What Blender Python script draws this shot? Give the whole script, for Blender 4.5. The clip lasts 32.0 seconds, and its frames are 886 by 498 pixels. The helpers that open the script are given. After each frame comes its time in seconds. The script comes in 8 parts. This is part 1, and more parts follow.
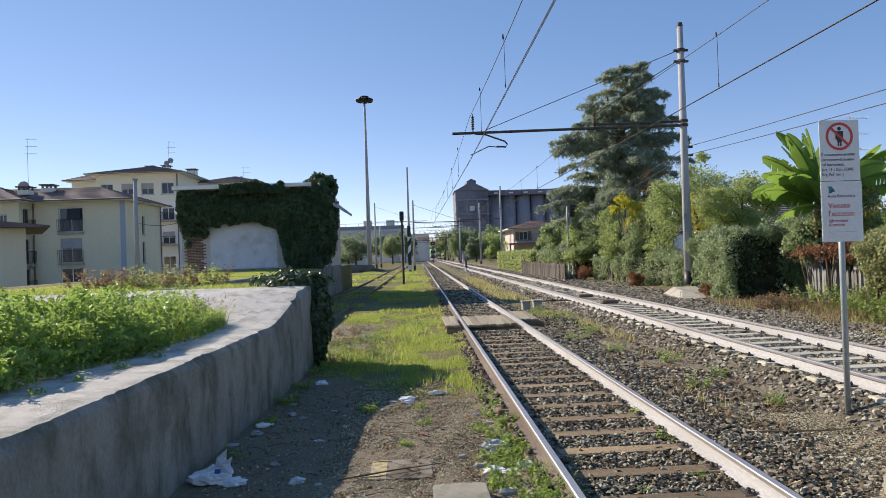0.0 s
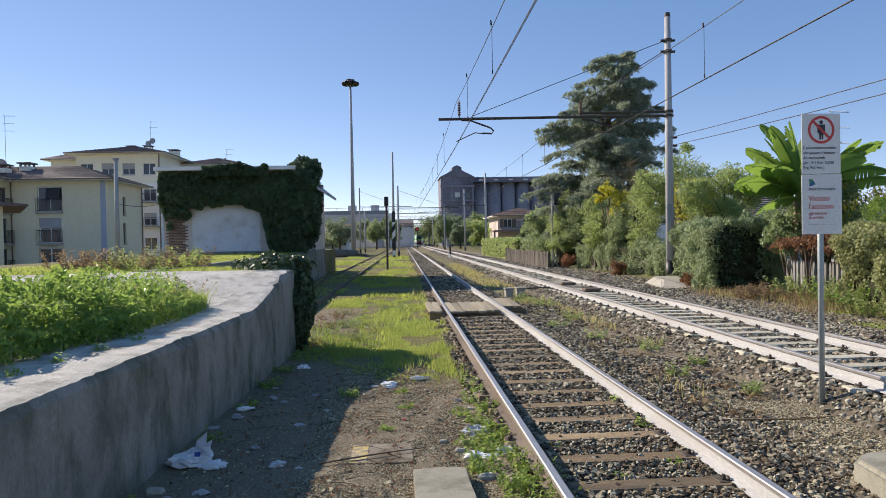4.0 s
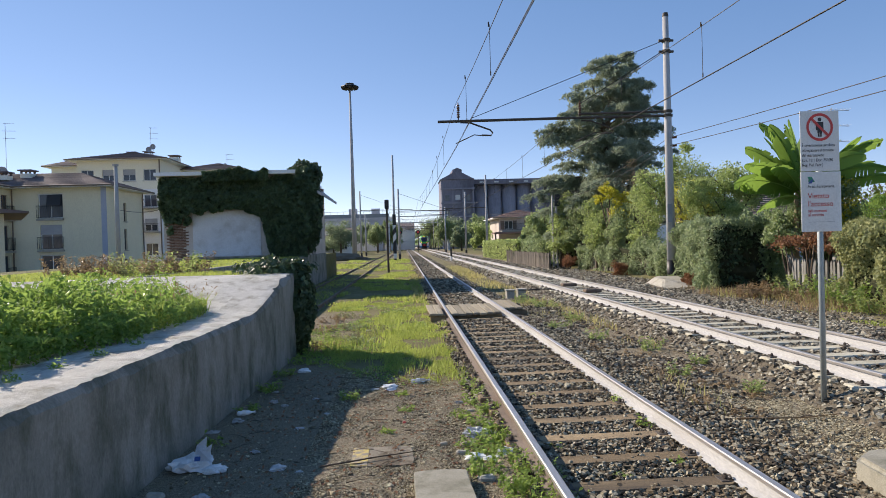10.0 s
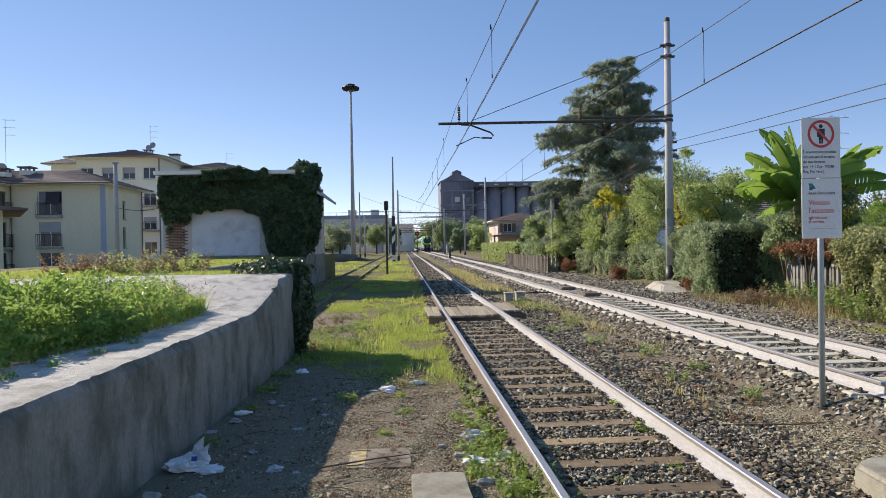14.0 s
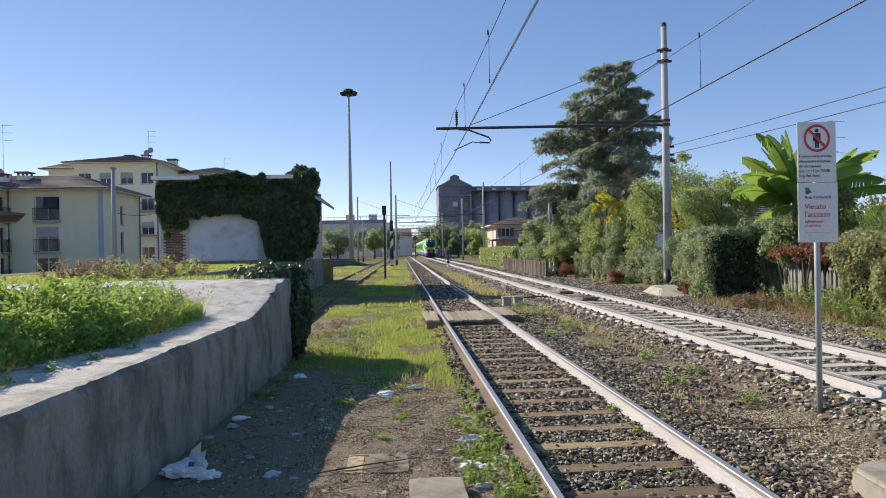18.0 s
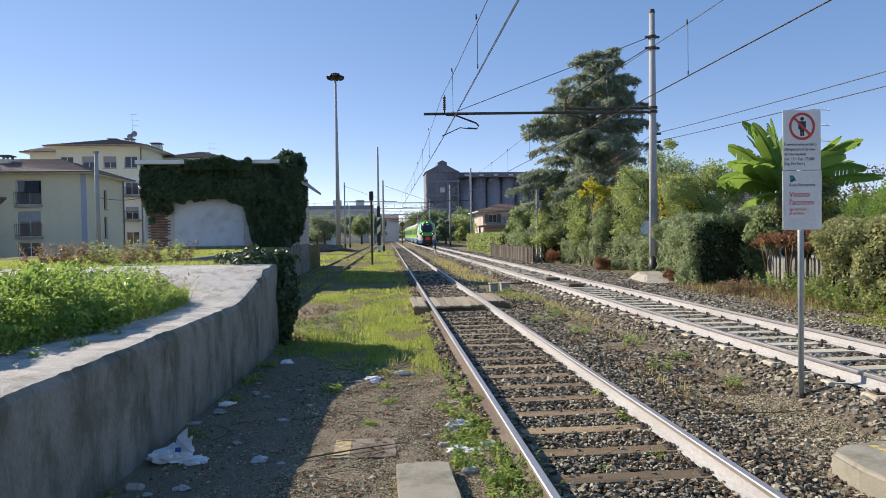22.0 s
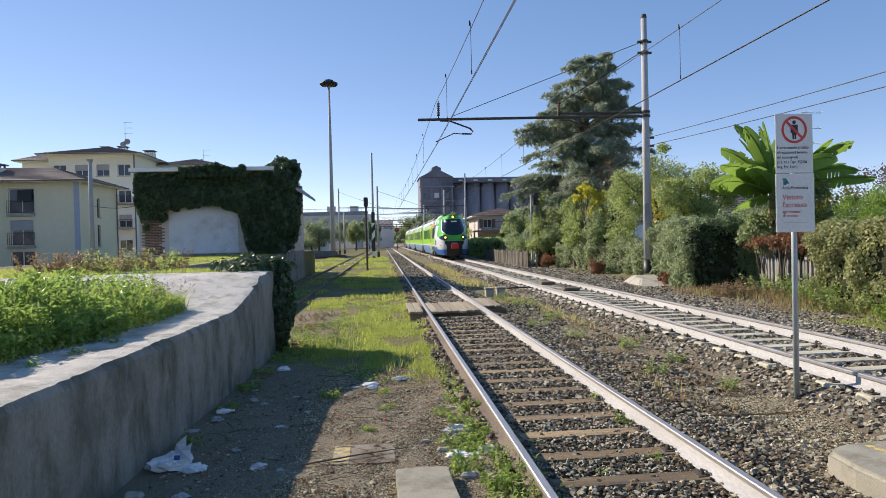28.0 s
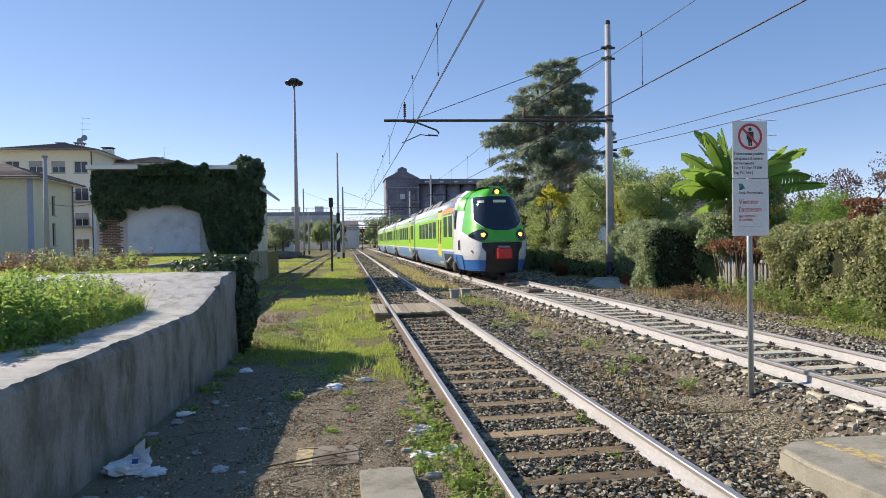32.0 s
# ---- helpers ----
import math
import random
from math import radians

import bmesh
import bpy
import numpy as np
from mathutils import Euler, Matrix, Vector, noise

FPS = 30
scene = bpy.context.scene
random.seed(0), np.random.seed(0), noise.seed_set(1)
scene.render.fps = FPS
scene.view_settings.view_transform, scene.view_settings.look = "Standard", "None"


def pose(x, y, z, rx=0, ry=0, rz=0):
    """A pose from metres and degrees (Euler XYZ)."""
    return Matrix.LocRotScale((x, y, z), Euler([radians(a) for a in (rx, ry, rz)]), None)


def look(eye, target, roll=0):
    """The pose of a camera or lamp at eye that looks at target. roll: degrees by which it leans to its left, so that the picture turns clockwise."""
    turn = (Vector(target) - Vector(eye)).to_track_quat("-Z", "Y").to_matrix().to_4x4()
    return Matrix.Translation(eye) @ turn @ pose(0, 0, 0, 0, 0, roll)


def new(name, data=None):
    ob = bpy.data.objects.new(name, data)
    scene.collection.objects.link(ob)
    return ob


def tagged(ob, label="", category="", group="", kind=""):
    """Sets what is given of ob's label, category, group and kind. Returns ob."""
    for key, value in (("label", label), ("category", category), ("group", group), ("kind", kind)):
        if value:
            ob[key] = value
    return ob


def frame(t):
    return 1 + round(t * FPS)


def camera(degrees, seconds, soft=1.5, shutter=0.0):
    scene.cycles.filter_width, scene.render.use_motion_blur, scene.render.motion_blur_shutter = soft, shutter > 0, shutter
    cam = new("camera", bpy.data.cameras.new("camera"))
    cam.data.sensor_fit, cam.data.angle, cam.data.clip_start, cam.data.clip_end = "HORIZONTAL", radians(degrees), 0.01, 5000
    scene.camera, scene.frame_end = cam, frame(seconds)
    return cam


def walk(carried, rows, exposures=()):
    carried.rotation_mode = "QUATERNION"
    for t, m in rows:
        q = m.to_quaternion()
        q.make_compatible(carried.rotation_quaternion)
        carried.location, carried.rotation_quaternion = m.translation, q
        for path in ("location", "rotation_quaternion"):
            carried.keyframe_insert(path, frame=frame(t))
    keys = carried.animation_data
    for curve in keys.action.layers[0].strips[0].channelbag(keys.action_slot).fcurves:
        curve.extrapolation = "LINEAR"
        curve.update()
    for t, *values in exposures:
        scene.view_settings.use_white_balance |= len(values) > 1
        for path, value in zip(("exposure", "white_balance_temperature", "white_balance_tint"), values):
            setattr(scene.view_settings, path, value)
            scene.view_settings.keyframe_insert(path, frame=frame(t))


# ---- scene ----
cam = camera(69.0, 32.0, soft=0.8)
PATH = [
    (0, (-0.023, -0.021, 2.061), (0.056, 1.977, 2.077), -2.0),
    (0.5, (-0.023, -0.025, 2.048), (0.041, 1.974, 2.063), -2.3),
    (1, (-0.02, -0.02, 2.051), (0.064, 1.979, 2.062), -1.9),
    (1.5, (-0.02, -0.017, 2.054), (0.074, 1.981, 2.042), -1.5),
    (2, (-0.023, -0.01, 2.055), (0.076, 1.987, 2.022), -1.4),
    (2.5, (-0.018, -0.013, 2.058), (0.068, 1.985, 2.03), -1.6),
    (3, (-0.021, -0.007, 2.056), (0.067, 1.991, 2.035), -1.7),
    (3.5, (-0.019, -0.016, 2.06), (0.097, 1.981, 2.034), -1.3),
    (5.5, (-0.022, -0.012, 2.057), (0.113, 1.983, 2.027), -0.9),
    (6, (-0.03, -0.004, 2.055), (0.108, 1.991, 2.028), -0.9),
    (6.5, (-0.032, -0.006, 2.059), (0.108, 1.989, 2.034), -1.0),
    (7, (-0.023, -0.007, 2.059), (0.122, 1.987, 2.037), -1.0),
    (7.5, (-0.016, -0.005, 2.056), (0.131, 1.99, 2.024), -1.2),
    (8, (-0.012, 0.002, 2.051), (0.136, 1.996, 2.033), -1.2),
    (8.5, (-0.006, 0.004, 2.059), (0.152, 1.997, 2.042), -1.1),
    (9, (0.0, -0.001, 2.056), (0.139, 1.994, 2.039), -1.2),
    (9.5, (0.011, 0.008, 2.048), (0.143, 2.004, 2.029), -1.3),
    (10, (0.007, -0.005, 2.048), (0.13, 1.991, 2.028), -1.7),
    (10.5, (0.002, -0.004, 2.048), (0.119, 1.992, 2.03), -1.4),
    (11, (0.007, 0.002, 2.051), (0.12, 1.999, 2.036), -1.4),
    (11.5, (-0.006, -0.002, 2.047), (0.121, 1.994, 2.028), -1.0),
    (12, (-0.002, 0.0, 2.05), (0.134, 1.995, 2.03), -0.8),
    (12.5, (-0.007, -0.001, 2.048), (0.122, 1.995, 2.039), -1.0),
    (13, (-0.003, -0.002, 2.051), (0.123, 1.994, 2.034), -1.1),
    (13.5, (-0.001, 0.003, 2.057), (0.127, 1.999, 2.041), -1.1),
    (14, (-0.007, 0.005, 2.05), (0.12, 2.001, 2.036), -1.0),
    (14.5, (-0.008, 0.007, 2.051), (0.119, 2.003, 2.04), -0.9),
    (16.5, (-0.01, 0.001, 2.055), (0.113, 1.997, 2.05), -1.0),
    (17, (-0.005, 0.004, 2.053), (0.119, 2.0, 2.05), -1.1),
    (17.5, (-0.003, 0.007, 2.05), (0.124, 2.003, 2.048), -1.0),
    (18, (0.0, -0.002, 2.05), (0.133, 1.993, 2.05), -1.1),
    (18.5, (-0.001, 0.001, 2.05), (0.139, 1.996, 2.051), -1.0),
    (19, (-0.001, 0.0, 2.055), (0.142, 1.995, 2.05), -1.1),
    (19.5, (0.004, 0.002, 2.053), (0.164, 1.995, 2.029), -0.5),
    (20, (-0.004, -0.002, 2.051), (0.161, 1.991, 2.027), -0.7),
    (20.5, (0.002, 0.006, 2.049), (0.171, 1.999, 2.016), -0.8),
    (21, (-0.002, 0.007, 2.048), (0.165, 2.0, 1.996), -1.0),
    (21.5, (0.002, 0.016, 2.051), (0.17, 2.008, 2.001), -0.9),
    (22, (-0.004, 0.0, 2.051), (0.168, 1.993, 2.007), -0.9),
    (22.5, (-0.002, 0.001, 2.05), (0.171, 1.993, 2.013), -0.8),
    (23, (0.004, 0.008, 2.043), (0.171, 2.0, 1.982), -0.9),
    (23.5, (0.004, 0.007, 2.041), (0.165, 1.999, 1.971), -0.8),
    (24, (0.002, 0.001, 2.043), (0.166, 1.993, 1.972), -0.9),
    (24.5, (-0.003, 0.003, 2.049), (0.168, 1.995, 1.99), -1.0),
    (25, (0.0, 0.005, 2.044), (0.171, 1.997, 1.984), -1.1),
    (25.5, (-0.003, -0.001, 2.051), (0.177, 1.99, 1.997), -0.9),
    (27.5, (-0.033, -0.025, 2.052), (0.14, 1.967, 2.012), -1.4),
    (28, (-0.031, -0.026, 2.053), (0.158, 1.965, 2.025), -1.4),
    (28.5, (-0.029, -0.025, 2.052), (0.156, 1.967, 2.014), -1.4),
    (29, (-0.032, -0.033, 2.05), (0.168, 1.956, 2.01), -1.2),
    (29.5, (-0.036, -0.036, 2.053), (0.193, 1.951, 2.004), -0.8),
    (30, (-0.041, -0.035, 2.047), (0.203, 1.95, 2.014), -0.9),
    (30.5, (-0.036, -0.034, 2.046), (0.201, 1.951, 2.014), -0.9),
    (31, (-0.044, -0.046, 2.056), (0.202, 1.938, 2.026), -0.8),
    (31.5, (-0.034, -0.054, 2.05), (0.227, 1.928, 2.03), -1.0),
    (32, (-0.031, -0.051, 2.051), (0.264, 1.927, 2.025), -1.0),
]
walk(cam, [(t, look(eye, target, roll)) for t, eye, target, roll in PATH], [(0.0, 0.57, 6980, 14), (20.0, 0.57, 6980, 14), (24.0, 0.63, 6980, 14), (32.0, 0.62, 6980, 14)])

# ---- sky, sun ----
TO_SUN = Vector((-1.4, 1.1, 1.0)).normalized()
world = bpy.data.worlds.new("sky")
scene.world = world
world.use_nodes = True
wn = world.node_tree.nodes
sky = wn.new("ShaderNodeTexSky")
sky.sky_type = "NISHITA"
sky.sun_disc = False
sky.sun_elevation = math.asin(TO_SUN.z)
sky.sun_rotation = math.atan2(TO_SUN.x, TO_SUN.y) % (2 * math.pi)
sky.air_density, sky.dust_density, sky.ozone_density = 0.6, 0.0, 3.2
# a thin even haze: the sky's own light softened, and a pale blue veil over all of it
haze = []
for mode, colour in (("MULTIPLY", (0.95, 0.73, 0.60, 1)), ("ADD", (0.06, 0.60, 1.62, 1))):
    node = wn.new("ShaderNodeMix")
    node.data_type, node.blend_type = "RGBA", mode
    node.inputs[0].default_value, node.inputs[7].default_value = 1.0, colour
    haze.append(node)
world.node_tree.links.new(sky.outputs[0], haze[0].inputs[6])
world.node_tree.links.new(haze[0].outputs[2], haze[1].inputs[6])
world.node_tree.links.new(haze[1].outputs[2], wn["Background"].inputs[0])
wn["Background"].inputs[1].default_value = 0.126
sun = new("sun", bpy.data.lights.new("sun", "SUN"))
sun.data.energy, sun.data.angle, sun.data.color = 4.7, radians(0.55), (1.0, 0.92, 0.80)
sun.matrix_basis = look(TO_SUN * 200, (0, 0, 0))

# ---- materials ----
def nodes_of(name):
    m = bpy.data.materials.new(name)
    m.use_nodes = True
    return m, m.node_tree.nodes, m.node_tree.links, m.node_tree.nodes["Principled BSDF"]


def coords(n, l, per_object=True):
    """Metre coordinates, shifted for each object so that repeats differ."""
    tc = n.new("ShaderNodeTexCoord")
    if not per_object:
        return tc.outputs["Object"]
    info = n.new("ShaderNodeObjectInfo")
    mul = n.new("ShaderNodeMath")
    mul.operation, mul.inputs[1].default_value = "MULTIPLY", 37.0
    l.new(info.outputs["Random"], mul.inputs[0])
    add = n.new("ShaderNodeVectorMath")
    l.new(tc.outputs["Object"], add.inputs[0])
    l.new(mul.outputs[0], add.inputs[1])
    return add.outputs[0]


def noise_tex(n, l, vec, scale, detail=5.0, rough=0.6, stretch=None):
    if stretch:
        mp = n.new("ShaderNodeMapping")
        mp.inputs["Scale"].default_value = stretch
        l.new(vec, mp.inputs[0])
        vec = mp.outputs[0]
    t = n.new("ShaderNodeTexNoise")
    t.inputs["Scale"].default_value, t.inputs["Detail"].default_value, t.inputs["Roughness"].default_value = scale, detail, rough
    l.new(vec, t.inputs["Vector"])
    return t.outputs["Fac"]


def ramp(n, l, fac, lo, hi):
    r = n.new("ShaderNodeMapRange")
    r.inputs["From Min"].default_value, r.inputs["From Max"].default_value = lo, hi
    l.new(fac, r.inputs["Value"])
    return r.outputs[0]


def mix(n, l, fac, a, b, mode="MIX"):
    m = n.new("ShaderNodeMix")
    m.data_type, m.blend_type = "RGBA", mode
    for value, sock in ((fac, m.inputs[0]), (a, m.inputs[6]), (b, m.inputs[7])):
        if isinstance(value, (int, float)):
            sock.default_value = value
        elif isinstance(value, tuple):
            sock.default_value = (*value, 1)
        else:
            l.new(value, sock)
    return m.outputs[2]


def surface(name, a, b, scale=2.0, fine=40.0, rough=0.8, bump=0.3, depth=0.01, metal=0.0, stain=None, stain_scale=0.7, stretch=None, stain_range=(0.5, 0.7), per_object=True, spec=0.4, each=0.0):
    """Two colours in patches, a finer grain, stains, and a relief of the grain."""
    m, n, l, p = nodes_of(name)
    v = coords(n, l, per_object)
    big = noise_tex(n, l, v, scale, 6, 0.62, stretch)
    small = noise_tex(n, l, v, fine, 4, 0.7, stretch)
    col = mix(n, l, ramp(n, l, big, 0.35, 0.65), a, b)
    grain = ramp(n, l, small, 0.25, 0.75)
    col = mix(n, l, 0.35, col, mix(n, l, grain, tuple(c * 0.45 for c in a), tuple(min(1, c * 1.35) for c in b)))
    if stain:
        s = noise_tex(n, l, v, stain_scale, 7, 0.68, stretch)
        col = mix(n, l, ramp(n, l, s, *stain_range), col, stain)
    if each:
        info = n.new("ShaderNodeObjectInfo")
        hs = n.new("ShaderNodeHueSaturation")
        l.new(ramp(n, l, info.outputs["Random"], -1.0, 1.0), hs.inputs["Value"])
        hs.inputs["Value"].default_value = 1.0
        mr = hs.inputs["Value"].links[0].from_node
        mr.inputs["From Min"].default_value, mr.inputs["From Max"].default_value = 0, 1
        mr.inputs["To Min"].default_value, mr.inputs["To Max"].default_value = 1 - each, 1 + each
        l.new(col, hs.inputs["Color"])
        col = hs.outputs[0]
    l.new(col, p.inputs["Base Color"])
    p.inputs["Roughness"].default_value, p.inputs["Metallic"].default_value = rough, metal
    p.inputs["Specular IOR Level"].default_value = spec
    if bump:
        bn = n.new("ShaderNodeBump")
        bn.inputs["Strength"].default_value, bn.inputs["Distance"].default_value = bump, depth
        l.new(small, bn.inputs["Height"])
        l.new(bn.outputs[0], p.inputs["Normal"])
    return m


def leafy(name, a, b, c, trans=0.35, rough=0.55, spec=0.35):
    """Leaves: a colour for each island between three tones, light passing through."""
    m, n, l, p = nodes_of(name)
    g = n.new("ShaderNodeNewGeometry")
    r = n.new("ShaderNodeValToRGB")
    r.color_ramp.elements[0].color, r.color_ramp.elements[1].color = (*a, 1), (*c, 1)
    e = r.color_ramp.elements.new(0.55)
    e.color = (*b, 1)
    l.new(g.outputs["Random Per Island"], r.inputs[0])
    v = coords(n, l, False)
    patch = ramp(n, l, noise_tex(n, l, v, 0.9, 3), 0.3, 0.7)
    col = mix(n, l, 0.4, r.outputs[0], mix(n, l, patch, a, c))
    l.new(col, p.inputs["Base Color"])
    p.inputs["Roughness"].default_value, p.inputs["Specular IOR Level"].default_value = rough, spec
    t = n.new("ShaderNodeBsdfTranslucent")
    l.new(mix(n, l, 0.5, col, tuple(min(1, x * 1.8) for x in c)), t.inputs[0])
    ms = n.new("ShaderNodeMixShader")
    ms.inputs[0].default_value = trans
    l.new(p.outputs[0], ms.inputs[1])
    l.new(t.outputs[0], ms.inputs[2])
    l.new(ms.outputs[0], n["Material Output"].inputs[0])
    return m


def paint(name, col, rough=0.4, metal=0.0, dirt=0.25, spec=0.5):
    return surface(name, col, tuple(c * (1 - dirt) for c in col), 1.3, 55, rough, 0.05, 0.002, metal, spec=spec)


def glow(name, col, strength):
    m, n, l, p = nodes_of(name)
    p.inputs["Base Color"].default_value = (*(c * 0.1 for c in col), 1)
    p.inputs["Emission Color"].default_value, p.inputs["Emission Strength"].default_value = (*col, 1), strength
    return m


def dark_glass(name, col=(0.02, 0.025, 0.03), rough=0.06):
    m, n, l, p = nodes_of(name)
    v = coords(n, l)
    l.new(mix(n, l, noise_tex(n, l, v, 1.5), col, tuple(c * 1.8 for c in col)), p.inputs["Base Color"])
    p.inputs["Roughness"].default_value, p.inputs["Specular IOR Level"].default_value = rough, 0.6
    return m


def stones(name, tones, rough=0.85):
    """Loose stones: one tone for each stone, with grain."""
    m, n, l, p = nodes_of(name)
    g = n.new("ShaderNodeNewGeometry")
    r = n.new("ShaderNodeValToRGB")
    els = r.color_ramp.elements
    els[0].color, els[1].color = (*tones[0], 1), (*tones[-1], 1)
    els[1].position = (len(tones) - 1) / len(tones)
    for i, t in enumerate(tones[1:-1]):
        e = els.new((i + 1) / len(tones))
        e.color = (*t, 1)
    r.color_ramp.interpolation = "CONSTANT"
    l.new(g.outputs["Random Per Island"], r.inputs[0])
    v = coords(n, l, False)
    f = noise_tex(n, l, v, 70, 4)
    rust = ramp(n, l, noise_tex(n, l, v, 0.55, 5), 0.48, 0.72)
    col = mix(n, l, ramp(n, l, f, 0.2, 0.8), (0.45, 0.45, 0.45), (1.15, 1.15, 1.15))
    col = mix(n, l, 1.0, r.outputs[0], col, "MULTIPLY")
    col = mix(n, l, 0.3, col, mix(n, l, rust, col, (0.17, 0.10, 0.06)))
    l.new(col, p.inputs["Base Color"])
    p.inputs["Roughness"].default_value = rough
    bn = n.new("ShaderNodeBump")
    bn.inputs["Strength"].default_value, bn.inputs["Distance"].default_value = 0.5, 0.004
    l.new(f, bn.inputs["Height"])
    l.new(bn.outputs[0], p.inputs["Normal"])
    return m


def ground_material():
    """Packed earth with fine gravel; where the sheet's cover value is high, moss and turf."""
    m, n, l, p = nodes_of("earth_and_turf")
    v = coords(n, l, False)
    at = n.new("ShaderNodeAttribute")
    at.attribute_name = "cover"
    vor = n.new("ShaderNodeTexVoronoi")
    vor.inputs["Scale"].default_value = 70.0
    l.new(v, vor.inputs["Vector"])
    peb = ramp(n, l, vor.outputs["Distance"], 0.0, 0.7)
    fine = n.new("ShaderNodeTexVoronoi")
    fine.inputs["Scale"].default_value = 170.0
    l.new(v, fine.inputs["Vector"])
    grit = ramp(n, l, fine.outputs["Color"], 0.15, 0.85)
    big, mid, small = noise_tex(n, l, v, 0.35, 6), noise_tex(n, l, v, 3.0, 6), noise_tex(n, l, v, 45, 5)
    soil = mix(n, l, ramp(n, l, mid, 0.35, 0.65), (0.036, 0.024, 0.014), (0.21, 0.155, 0.090))
    soil = mix(n, l, ramp(n, l, big, 0.42, 0.66), soil, (0.275, 0.21, 0.127))
    soil = mix(n, l, 0.5, soil, mix(n, l, peb, (0.40, 0.355, 0.262), (0.04, 0.030, 0.018)))
    soil = mix(n, l, 0.5, soil, mix(n, l, grit, (0.045, 0.034, 0.020), (0.48, 0.42, 0.31)))
    turf = mix(n, l, ramp(n, l, mid, 0.35, 0.65), (0.10, 0.105, 0.036), (0.19, 0.17, 0.066))
    turf = mix(n, l, ramp(n, l, big, 0.4, 0.65), turf, (0.20, 0.175, 0.09))
    add = n.new("ShaderNodeMath")
    add.operation = "ADD"
    l.new(at.outputs["Fac"], add.inputs[0])
    l.new(ramp(n, l, mid, 0.2, 0.8), add.inputs[1])
    col = mix(n, l, ramp(n, l, add.outputs[0], 0.75, 1.15), soil, turf)
    l.new(col, p.inputs["Base Color"])
    p.inputs["Roughness"].default_value, p.inputs["Specular IOR Level"].default_value = 0.95, 0.2
    bn = n.new("ShaderNodeBump")
    bn.inputs["Strength"].default_value, bn.inputs["Distance"].default_value = 0.8, 0.02
    l.new(mix(n, l, 0.5, small, peb), bn.inputs["Height"])
    l.new(bn.outputs[0], p.inputs["Normal"])
    return m


